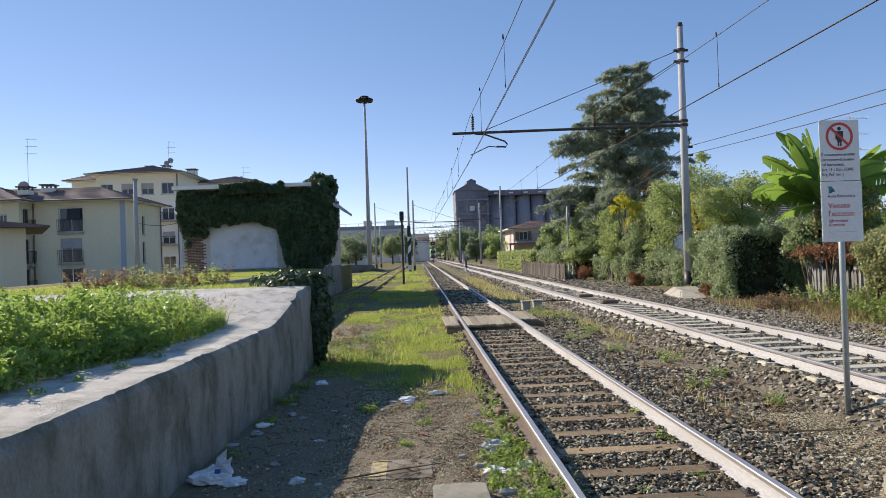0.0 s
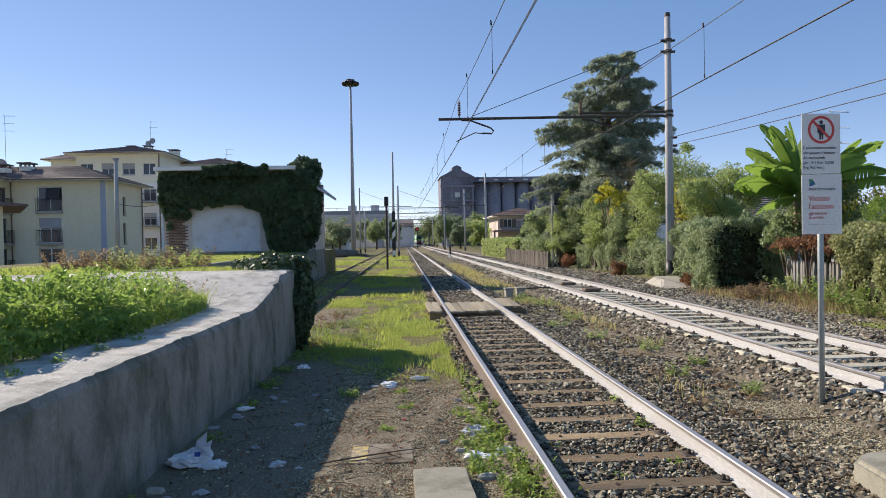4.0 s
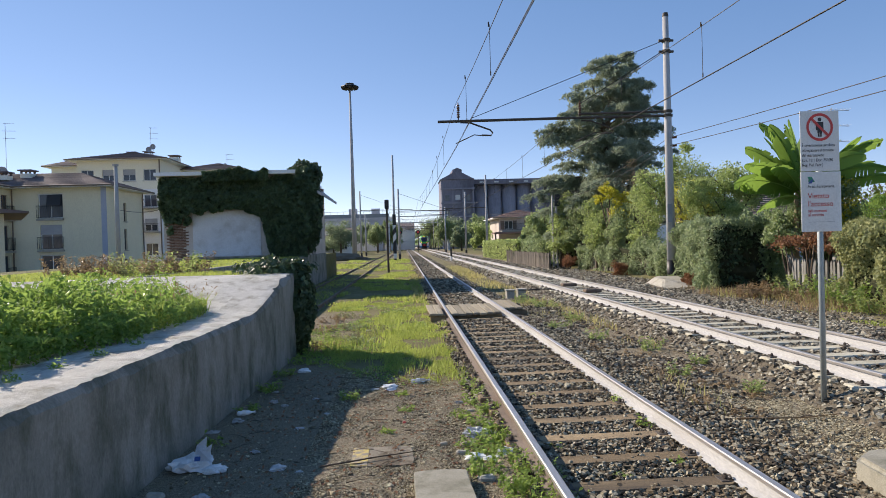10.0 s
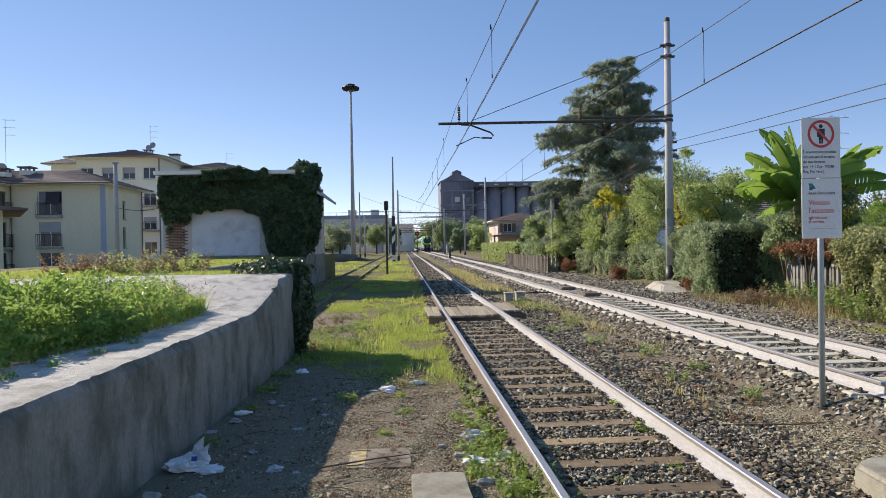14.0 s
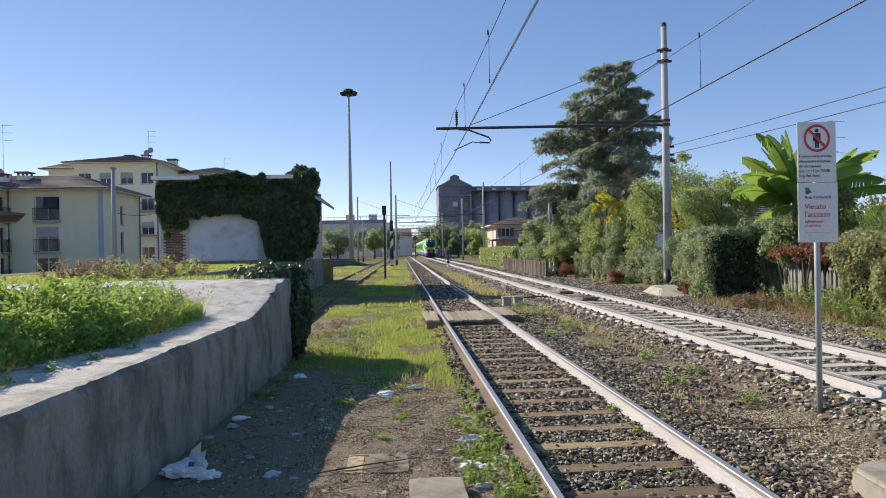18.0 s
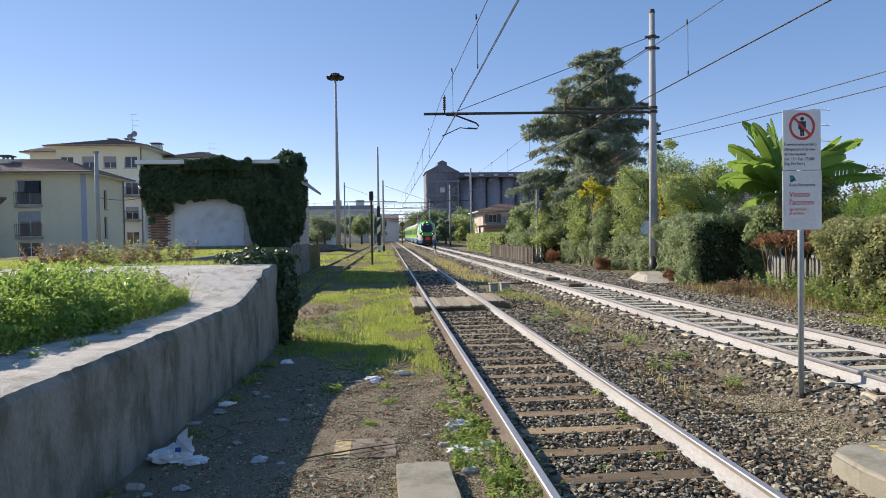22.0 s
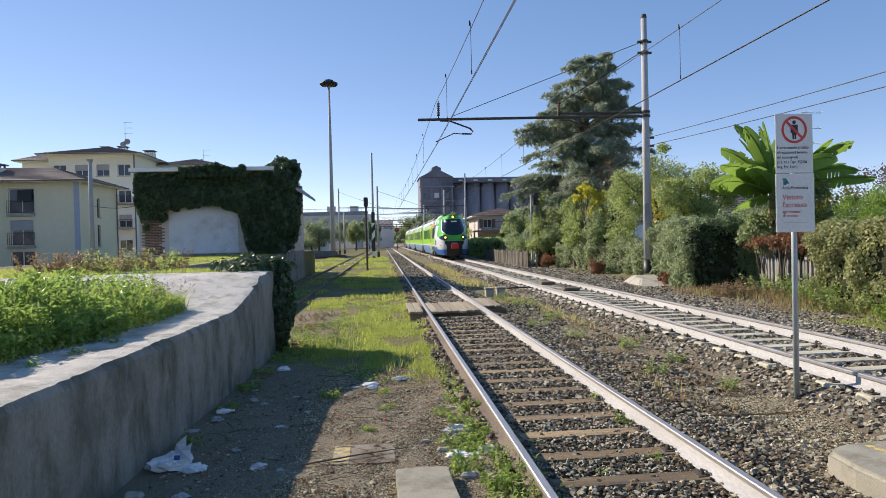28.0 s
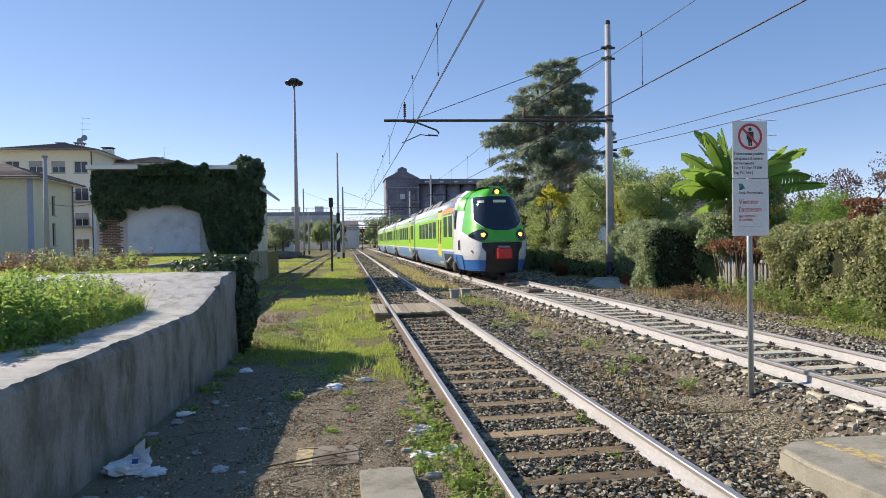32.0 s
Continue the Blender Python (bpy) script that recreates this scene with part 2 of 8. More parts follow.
MAT = {
    "ground": ground_material(),
    "ballast": stones("ballast_stone", [(0.045, 0.036, 0.023), (0.31, 0.275, 0.195), (0.12, 0.095, 0.058), (0.48, 0.435, 0.32), (0.19, 0.142, 0.080), (0.37, 0.33, 0.235), (0.075, 0.057, 0.034)]),
    "ballast_grey": stones("ballast_stone_grey", [(0.07, 0.06, 0.044), (0.37, 0.34, 0.26), (0.16, 0.139, 0.10), (0.49, 0.455, 0.36), (0.26, 0.228, 0.165)]),
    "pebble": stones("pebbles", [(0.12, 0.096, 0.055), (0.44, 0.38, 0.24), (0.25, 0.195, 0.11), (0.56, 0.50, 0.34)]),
    # darker than the stones: the shade in their gaps is in this colour
    "bed": surface("ballast_bed", (0.075, 0.060, 0.042), (0.185, 0.155, 0.112), 1.1, 22, 0.95, 1.0, 0.04),
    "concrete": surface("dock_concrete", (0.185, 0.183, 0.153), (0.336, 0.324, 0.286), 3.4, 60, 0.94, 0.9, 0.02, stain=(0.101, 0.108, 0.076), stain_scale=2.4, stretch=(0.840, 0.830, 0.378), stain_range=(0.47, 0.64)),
    # paler than the wall's concrete: sunlight on the top is put into this colour
    "dock_top": surface("sunlit_worn_top", (0.47, 0.455, 0.41), (0.70, 0.68, 0.63), 2.2, 75, 0.94, 1.0, 0.02, stain=(0.27, 0.25, 0.20), stain_scale=3.2, stain_range=(0.48, 0.70)),
    "platform": surface("gritty_slab", (0.25, 0.235, 0.185), (0.37, 0.35, 0.285), 2.2, 90, 0.95, 0.5, 0.008, stain=(0.15, 0.145, 0.10), stain_scale=3.0, stain_range=(0.5, 0.7)),
    "slab": surface("slab_concrete", (0.320, 0.300, 0.251), (0.448, 0.424, 0.365), 1.3, 36, 0.9, 0.45, 0.012, stain=(0.20, 0.185, 0.152), stain_scale=2.2, stain_range=(0.52, 0.75)),
    "sleeper_wood": surface("sleeper_wood", (0.20, 0.14, 0.08), (0.33, 0.245, 0.145), 2.0, 30, 0.9, 0.7, 0.01, stain=(0.08, 0.065, 0.05), stretch=(0.35, 3, 3), each=0.3),
    "plank": surface("crossing_plank", (0.286, 0.238, 0.169), (0.403, 0.353, 0.259), 2.0, 30, 0.9, 0.8, 0.01, stain=(0.126, 0.102, 0.072), stretch=(2.520, 0.246, 2.400), each=0.25),
    "sleeper_conc": surface("sleeper_concrete", (0.40, 0.37, 0.285), (0.53, 0.50, 0.40), 1.5, 35, 0.9, 0.4, 0.008, stain=(0.28, 0.22, 0.134), each=0.15),
    "steel": surface("rail_steel", (0.46, 0.43, 0.41), (0.60, 0.57, 0.55), 3, 60, 0.42, 0.08, 0.002, 0.75, stretch=(1, 0.1, 1)),
    "rail_white": surface("limewashed_rail", (0.36, 0.358, 0.355), (0.48, 0.477, 0.472), 1.5, 45, 0.75, 0.3, 0.004, stain=(0.33, 0.31, 0.285), stain_scale=1.2, stretch=(1, 0.35, 1), stain_range=(0.52, 0.78)),
    "rail_worn": surface("worn_limewashed_rail", (0.09, 0.068, 0.054), (0.20, 0.16, 0.132), 1.5, 45, 0.8, 0.3, 0.004, stain=(0.16, 0.10, 0.07), stain_scale=1.4, stretch=(1, 0.35, 1), stain_range=(0.5, 0.75)),
    "rail_rust": surface("rusty_rail", (0.105, 0.072, 0.052), (0.23, 0.175, 0.135), 2, 45, 0.85, 0.4, 0.006),
    "iron": surface("dark_iron", (0.05, 0.045, 0.04), (0.11, 0.09, 0.075), 6, 60, 0.7, 0.3, 0.003, 0.3),
    "galv": surface("galvanised_steel", (0.46, 0.48, 0.50), (0.58, 0.60, 0.62), 5, 60, 0.5, 0.1, 0.002, 0.3),
    "greygreen": surface("grey_painted_tube", (0.30, 0.34, 0.34), (0.38, 0.42, 0.42), 5, 60, 0.45, 0.1, 0.002, 0.2),
    "pole_conc": surface("spun_concrete", (0.34, 0.34, 0.345), (0.46, 0.46, 0.465), 1.2, 40, 0.85, 0.25, 0.005, stain=(0.28, 0.275, 0.275), stretch=(1, 1, 0.2)),
    "wire": surface("copper_wire", (0.04, 0.036, 0.035), (0.07, 0.06, 0.055), 3, 40, 0.5, 0.0, 0.001, 0.4),
    "insulator": paint("brown_insulator", (0.12, 0.05, 0.03), 0.25),
    "black": paint("black_paint", (0.02, 0.02, 0.022), 0.5),
    "white": paint("white_paint", (0.78, 0.78, 0.76), 0.5, dirt=0.12),
    "grey": paint("grey_paint", (0.33, 0.34, 0.36), 0.55),
    "brick": surface("old_brick", (0.19, 0.10, 0.068), (0.28, 0.165, 0.115), 5, 50, 0.95, 0.5, 0.01, stain=(0.16, 0.12, 0.10), each=0.3),
    "plaster": surface("stained_plaster", (0.50, 0.43, 0.38), (0.64, 0.57, 0.52), 0.9, 30, 0.92, 0.35, 0.01, stain=(0.40, 0.35, 0.29), stain_scale=0.8, stain_range=(0.5, 0.72)),
    "plaster_blue": surface("white_render", (0.58, 0.58, 0.60), (0.70, 0.70, 0.72), 0.8, 24, 0.9, 0.2, 0.006, stain=(0.42, 0.39, 0.37), stain_scale=1.1, stain_range=(0.5, 0.74)),
    "yellow_wall": surface("yellow_render", (0.70, 0.63, 0.45), (0.76, 0.69, 0.50), 0.5, 30, 0.92, 0.03, 0.002, stain=(0.60, 0.53, 0.38), stain_scale=0.35, stain_range=(0.55, 0.85), stretch=(1, 1, 0.4)),
    "pale_wall": surface("cream_render", (0.84, 0.79, 0.62), (0.88, 0.83, 0.68), 0.4, 30, 0.92, 0.1, 0.005),
    "pink_wall": surface("pale_pink_render", (0.52, 0.45, 0.40), (0.60, 0.52, 0.47), 0.5, 30, 0.92, 0.1, 0.005, stain=(0.48, 0.41, 0.37), stain_scale=0.5),
    "white_wall": surface("white_wall_render", (0.84, 0.83, 0.82), (0.88, 0.87, 0.86), 0.4, 30, 0.92, 0.1, 0.005),
    "grey_blue": surface("blue_grey_render", (0.36, 0.39, 0.47), (0.43, 0.46, 0.54), 0.5, 30, 0.9, 0.1, 0.005),
    "tile_red": surface("red_roof_tile", (0.20, 0.125, 0.10), (0.29, 0.185, 0.15), 0.8, 12, 0.9, 0.3, 0.01, stain=(0.19, 0.12, 0.10), each=0.25),
    "tile": surface("roof_tile", (0.145, 0.115, 0.112), (0.21, 0.165, 0.155), 0.8, 12, 0.9, 0.3, 0.01, stain=(0.14, 0.11, 0.10), each=0.25),
    # both silo tones are lifted and blued to hold the distance haze
    "silo": surface("hazed_silo_concrete", (0.17, 0.165, 0.205), (0.245, 0.235, 0.28), 0.15, 4, 0.95, 0.2, 0.02, stain=(0.10, 0.095, 0.115), stain_scale=0.12, stretch=(1, 1, 0.3)),
    "silo_pale": surface("hazed_silo_render", (0.24, 0.232, 0.275), (0.33, 0.32, 0.36), 0.15, 4, 0.95, 0.2, 0.02, stain=(0.13, 0.125, 0.15), stain_scale=0.2, stretch=(1, 1, 0.3)),
    "glass": dark_glass("window_glass", (0.035, 0.04, 0.05)),
    "shutter": paint("brown_shutter", (0.20, 0.15, 0.11), 0.7),
    "blind": paint("grey_blind", (0.42, 0.42, 0.43), 0.7),
    "bark": surface("bark", (0.075, 0.055, 0.04), (0.15, 0.115, 0.085), 3, 30, 0.95, 0.9, 0.02, stretch=(3, 3, 0.5)),
    "picket": surface("lichened_picket", (0.16, 0.155, 0.14), (0.28, 0.27, 0.25), 1.2, 40, 0.9, 0.35, 0.005, stain=(0.13, 0.125, 0.105), stretch=(1, 1, 0.4), each=0.2),
    "board": surface("weathered_board", (0.085, 0.072, 0.06), (0.17, 0.148, 0.125), 2, 40, 0.9, 0.5, 0.006, stretch=(3, 3, 0.4), each=0.3),
    "asphalt": surface("asphalt", (0.045, 0.045, 0.047), (0.07, 0.07, 0.072), 2, 80, 0.92, 0.5, 0.006),
    # bridge paint lightened so that its colour includes the distance haze
    "bridge": surface("hazed_bridge_paint", (0.56, 0.53, 0.57), (0.66, 0.63, 0.66), 0.3, 8, 0.8, 0.1, 0.01),
    "scrap": paint("dirty_paper", (0.50, 0.50, 0.49), 0.6, dirt=0.4),
    "bag": paint("plastic_bag", (0.80, 0.82, 0.84), 0.35, dirt=0.1),
    "yellow": surface("worn_yellow_paint", (0.50, 0.38, 0.11), (0.60, 0.47, 0.17), 5, 50, 0.85, 0.3, 0.005, stain=(0.26, 0.23, 0.19), stain_scale=11, stain_range=(0.44, 0.54)),
    "worn_paving": surface("worn_paving", (0.19, 0.163, 0.122), (0.29, 0.255, 0.20), 3, 60, 0.95, 0.7, 0.01, stain=(0.12, 0.095, 0.065), stain_scale=4, stain_range=(0.46, 0.62)),
    "red": paint("red_paint", (0.62, 0.06, 0.05), 0.45),
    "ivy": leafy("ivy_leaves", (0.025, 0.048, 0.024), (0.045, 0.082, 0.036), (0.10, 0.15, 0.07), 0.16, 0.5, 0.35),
    "ivyhedge": leafy("rambling_ivy_leaves", (0.060, 0.103, 0.042), (0.132, 0.196, 0.091), (0.377, 0.443, 0.249), 0.42, 0.42, 0.5),
    # greyed green: distance haze is mixed into this leaf colour
    "greygreen_leaf": leafy("haze_tinted_leaves", (0.075, 0.115, 0.07), (0.155, 0.21, 0.125), (0.31, 0.37, 0.22), 0.34, 0.5, 0.4),
    "bush": leafy("hedge_leaves", (0.057, 0.100, 0.041), (0.138, 0.209, 0.086), (0.351, 0.418, 0.196), 0.38, 0.42, 0.5),
    "olive": leafy("olive_leaves", (0.074, 0.123, 0.044), (0.184, 0.258, 0.083), (0.428, 0.500, 0.186), 0.45, 0.45, 0.45),
    "golden": leafy("golden_green_leaves", (0.126, 0.162, 0.041), (0.324, 0.333, 0.072), (0.648, 0.558, 0.108), 0.45, 0.5, 0.4),
    "dullolive": leafy("dull_olive_leaves", (0.053, 0.086, 0.034), (0.157, 0.200, 0.081), (0.502, 0.496, 0.243), 0.32, 0.6, 0.35),
    "purple": leafy("purple_leaves", (0.10, 0.06, 0.06), (0.17, 0.11, 0.10), (0.25, 0.19, 0.17), 0.35),
    "fresh": leafy("fresh_leaves", (0.045, 0.11, 0.024), (0.125, 0.24, 0.045), (0.34, 0.46, 0.11), 0.4, 0.5, 0.4),
    "sprout": leafy("sprouting_leaves", (0.072, 0.133, 0.025), (0.173, 0.281, 0.051), (0.346, 0.445, 0.119), 0.45, 0.55, 0.3),
    "yellowing": leafy("yellowing_leaves", (0.20, 0.235, 0.035), (0.44, 0.42, 0.055), (0.70, 0.57, 0.09), 0.5, 0.65, 0.2),
    "russet": leafy("russet_leaves", (0.10, 0.062, 0.035), (0.20, 0.095, 0.05), (0.33, 0.16, 0.085), 0.35),
    "cedar": leafy("cedar_needles", (0.121, 0.160, 0.121), (0.226, 0.275, 0.204), (0.385, 0.435, 0.308), 0.34, 0.65, 0.25),
    "dry": leafy("dry_stems", (0.15, 0.10, 0.055), (0.26, 0.18, 0.10), (0.36, 0.27, 0.16), 0.3),
    "grass": leafy("grass_blades", (0.121, 0.195, 0.035), (0.242, 0.335, 0.060), (0.428, 0.474, 0.120), 0.45),
    "drygrass": leafy("seeding_grass", (0.15, 0.18, 0.045), (0.29, 0.285, 0.095), (0.47, 0.41, 0.19), 0.45),
    "banana": leafy("banana_leaves", (0.030, 0.072, 0.015), (0.081, 0.162, 0.028), (0.204, 0.315, 0.060), 0.52, 0.42, 0.4),
}

# ---- building blocks ----
def thing(name, label, category, loc=(0, 0, 0), group="", rz=0.0, kind=""):
    ob = new(name)
    ob.empty_display_size = 0.2
    ob.matrix_basis = pose(*loc, 0, 0, rz)
    return tagged(ob, label, category, group, kind)


def part(name, bm, material, parent=None, label="", smooth=False, kind=""):
    me = bpy.data.meshes.new(name)
    if isinstance(bm, bmesh.types.BMesh):
        bmesh.ops.recalc_face_normals(bm, faces=bm.faces)
        bm.to_mesh(me)
        bm.free()
    else:
        me = bm
        me.name = name
    if not me.materials:
        me.materials.append(MAT[material])
    if smooth:
        me.shade_smooth()
    ob = new(name, me)
    if parent:
        ob.parent = parent
    return tagged(ob, label, kind=kind)


def again(name, ob, m, parent):
    """One more piece that shares the mesh of ob."""
    o = new(name, ob.data)
    o.parent = parent
    o.matrix_basis = m
    return o


def box(bm, x0, x1, y0, y1, z0, z1, bevel=0.0, m=None):
    vs = bmesh.ops.create_cube(bm, size=1)["verts"]
    for v in vs:
        v.co = Vector(((x0 + x1) / 2 + v.co.x * (x1 - x0), (y0 + y1) / 2 + v.co.y * (y1 - y0), (z0 + z1) / 2 + v.co.z * (z1 - z0)))
    if m:
        bmesh.ops.transform(bm, matrix=m, verts=vs)
    if bevel:
        bmesh.ops.bevel(bm, geom=list({e for v in vs for e in v.link_edges}), offset=bevel, segments=1, affect="EDGES")
    return bm


def boxed(*args, **kw):
    return box(bmesh.new(), *args, **kw)


def frame_axes(d):
    d = Vector(d).normalized()
    a = d.cross(Vector((0, 0, 1)))
    a = a.normalized() if a.length > 1e-4 else Vector((1, 0, 0))
    return a, a.cross(d)


def tube(bm, pts, r, n=8, r1=None, caps=True):
    """A round bar along points, its radius running from r to r1."""
    pts = [Vector(p) for p in pts]
    rings = []
    for i, p in enumerate(pts):
        d = pts[min(i + 1, len(pts) - 1)] - pts[max(i - 1, 0)]
        a, b = frame_axes(d)
        rr = r if r1 is None else r + (r1 - r) * i / (len(pts) - 1)
        rings.append([bm.verts.new(p + rr * (math.cos(2 * math.pi * k / n) * a + math.sin(2 * math.pi * k / n) * b)) for k in range(n)])
    for u, w in zip(rings, rings[1:]):
        for k in range(n):
            bm.faces.new((u[k], u[(k + 1) % n], w[(k + 1) % n], w[k]))
    if caps:
        bm.faces.new(rings[0][::-1])
        bm.faces.new(rings[-1])
    return bm


def tubed(pts, r, n=8, r1=None):
    return tube(bmesh.new(), pts, r, n, r1)


def prism(bm, poly, lo, hi, axis="y"):
    """A polygon drawn out along an axis: x takes (y, z), y takes (x, z), z takes (x, y)."""
    def at(a, b, c):
        return {"x": (c, a, b), "y": (a, c, b), "z": (a, b, c)}[axis]
    u = [bm.verts.new(at(a, b, lo)) for a, b in poly]
    w = [bm.verts.new(at(a, b, hi)) for a, b in poly]
    n = len(poly)
    bm.faces.new(u[::-1])
    bm.faces.new(w)
    for k in range(n):
        bm.faces.new((u[k], u[(k + 1) % n], w[(k + 1) % n], w[k]))
    return bm


def prismed(*args, **kw):
    return prism(bmesh.new(), *args, **kw)


def wall_grid(xs, zs, holes, thick):
    """An upright wall in the xz plane, front at y = 0, with openings (x0, x1, z0, z1) cut through it."""
    xs = sorted({*xs, *(h[0] for h in holes), *(h[1] for h in holes)})
    zs = sorted({*zs, *(h[2] for h in holes), *(h[3] for h in holes)})
    solid = {}
    for i in range(len(xs) - 1):
        for j in range(len(zs) - 1):
            cx, cz = (xs[i] + xs[i + 1]) / 2, (zs[j] + zs[j + 1]) / 2
            solid[i, j] = not any(h[0] < cx < h[1] and h[2] < cz < h[3] for h in holes)
    bm = bmesh.new()
    def quad(*p):
        bm.faces.new([bm.verts.new(q) for q in p])
    for (i, j), s in solid.items():
        if not s:
            continue
        a, b, c, d = xs[i], xs[i + 1], zs[j], zs[j + 1]
        quad((a, 0, c), (b, 0, c), (b, 0, d), (a, 0, d))
        quad((a, thick, c), (a, thick, d), (b, thick, d), (b, thick, c))
        if not solid.get((i - 1, j)):
            quad((a, 0, c), (a, 0, d), (a, thick, d), (a, thick, c))
        if not solid.get((i + 1, j)):
            quad((b, 0, c), (b, thick, c), (b, thick, d), (b, 0, d))
        if not solid.get((i, j - 1)):
            quad((a, 0, c), (a, thick, c), (b, thick, c), (b, 0, c))
        if not solid.get((i, j + 1)):
            quad((a, 0, d), (b, 0, d), (b, thick, d), (a, thick, d))
    bmesh.ops.remove_doubles(bm, verts=bm.verts, dist=1e-4)
    return bm


def fast_mesh(name, V, F, material, parent=None, label="", smooth=False, kind="", category="", top=False):
    """A mesh from arrays: V (n, 3), F (m, k)."""
    V, F = np.asarray(V, np.float32), np.asarray(F, np.int32)
    k = F.shape[1]
    me = bpy.data.meshes.new(name)
    me.vertices.add(len(V))
    me.vertices.foreach_set("co", V.ravel())
    me.loops.add(F.size)
    me.loops.foreach_set("vertex_index", F.ravel())
    me.polygons.add(len(F))
    me.polygons.foreach_set("loop_start", np.arange(0, F.size, k, dtype=np.int32))
    me.update(calc_edges=True)
    me.validate()
    me.materials.append(MAT[material])
    if smooth:
        me.shade_smooth()
    else:
        me.shade_flat()
    ob = new(name, me)
    if parent:
        ob.parent = parent
    return tagged(ob, label, category, kind=kind)


def turns(rng, n):
    """n random rotation matrices."""
    q = rng.normal(size=(n, 4))
    q /= np.linalg.norm(q, axis=1, keepdims=True)
    w, x, y, z = q.T
    return np.stack([1 - 2 * (y * y + z * z), 2 * (x * y - z * w), 2 * (x * z + y * w), 2 * (x * y + z * w), 1 - 2 * (x * x + z * z), 2 * (y * z - x * w), 2 * (x * z - y * w), 2 * (y * z + x * w), 1 - 2 * (x * x + y * y)], 1).reshape(n, 3, 3)


def rocks(rng, P, size, flat=0.68, plain=False):
    """Broken stones at the points P, of the radii size, each of its own shape."""
    ring = [(math.cos(2 * math.pi * k / 5), math.sin(2 * math.pi * k / 5)) for k in range(5)]
    T = np.array([(c * 0.98, q * 0.98, -0.42) for c, q in ring] + [(c * 0.66 + 0.1, q * 0.66, 0.46) for c, q in ring])
    F = np.array([(k, (k + 1) % 5, 5 + (k + 1) % 5) for k in range(5)] + [(k, 5 + (k + 1) % 5, 5 + k) for k in range(5)] + [(0, 2, 1), (0, 3, 2), (0, 4, 3), (5, 6, 7), (5, 7, 8), (5, 8, 9)])
    if plain:
        T = np.array([(1, 0, 0), (-1, 0, 0), (0, 1, 0), (0, -1, 0), (0, 0, 1), (0, 0, -1)], float)
        F = np.array([(0, 2, 4), (2, 1, 4), (1, 3, 4), (3, 0, 4), (2, 0, 5), (1, 2, 5), (3, 1, 5), (0, 3, 5)])
    n = len(P)
    shape = T[None] * rng.uniform(0.68, 1.2, (n, len(T), 1)) * rng.uniform(0.7, 1.3, (n, 1, 3))
    V = np.einsum("nij,nkj->nki", turns(rng, n), shape) * np.asarray(size).reshape(-1, 1, 1)
    V[:, :, 2] *= flat
    V += P[:, None]
    return V.reshape(-1, 3), (F[None] + (np.arange(n) * len(T))[:, None, None]).reshape(-1, 3)


def leaves(rng, P, size, aspect=0.55, N=None, spread=1.0, droop=0.0):
    """Folded four-cornered leaves at the points P; N: the way they face, loosened by spread."""
    n = len(P)
    nrm = rng.normal(size=(n, 3)) * spread + (0 if N is None else N)
    nrm /= np.linalg.norm(nrm, axis=1, keepdims=True) + 1e-9
    along = np.cross(nrm, rng.normal(size=(n, 3)))
    along[:, 2] -= droop
    along /= np.linalg.norm(along, axis=1, keepdims=True) + 1e-9
    side = np.cross(along, nrm)
    s = (np.asarray(size) * rng.uniform(0.6, 1.35, n))[:, None]
    a, b = along * s, side * s * aspect * 0.5
    V = np.stack([P - a * 0.5, P + b + nrm * s * 0.12, P + a * 0.5, P - b + nrm * s * 0.12], 1)
    return V.reshape(-1, 3), np.arange(4 * n).reshape(n, 4)


def blades(rng, P, height, width=0.012, lean=0.4):
    """Grass blades: a narrow bent strip of two faces that ends in a point."""
    n = len(P)
    ang = rng.uniform(0, 2 * math.pi, n)
    h = np.asarray(height) * rng.uniform(0.5, 1.3, n)
    w = width * rng.uniform(0.6, 1.4, n)
    d = np.stack([np.cos(ang), np.sin(ang), 0 * ang], 1)
    sdir = np.stack([-np.sin(ang), np.cos(ang), 0 * ang], 1)
    bend = (lean * h * rng.uniform(0.2, 1.6, n))[:, None]
    up = np.array([0, 0, 1.0])
    mid = P + up * (h * 0.55)[:, None] + d * bend * 0.3
    tip = P + up * h[:, None] + d * bend
    V = np.stack([P - sdir * w[:, None], P + sdir * w[:, None], mid + sdir * w[:, None] * 0.7, mid - sdir * w[:, None] * 0.7, tip], 1)
    F = np.array([[0, 1, 2], [0, 2, 3], [3, 2, 4]])
    return V.reshape(-1, 3), (F[None] + (np.arange(n) * 5)[:, None, None]).reshape(-1, 3)


def joined(*sets):
    V, F, base = [], [], 0
    for v, f in sets:
        V.append(v)
        F.append(f + base)
        base += len(v)
    return np.concatenate(V), np.concatenate(F)


def lumps(rng, n, centre, radii, inner=0.5, lump=0.45, freq=1.3, flat_bottom=None):
    """n points in the outer shell of a lumpy rounded crown, and the way outwards at each."""
    d = rng.normal(size=(n, 3))
    d /= np.linalg.norm(d, axis=1, keepdims=True)
    off = rng.uniform(0, 50, 3)
    q = d * np.asarray(radii)
    bump = np.array([noise.noise(Vector(v * freq + off)) + 0.5 * noise.noise(Vector(v * freq * 2.7 + off)) for v in q])
    r = (inner + (1 - inner) * rng.uniform(0, 1, n) ** 0.6) * (1 + lump * bump)
    keep = bump > -0.45 + rng.uniform(-0.25, 0.1, n)
    P = np.asarray(centre) + q * r[:, None]
    if flat_bottom is not None:
        keep &= P[:, 2] > flat_bottom
    return P[keep], d[keep]


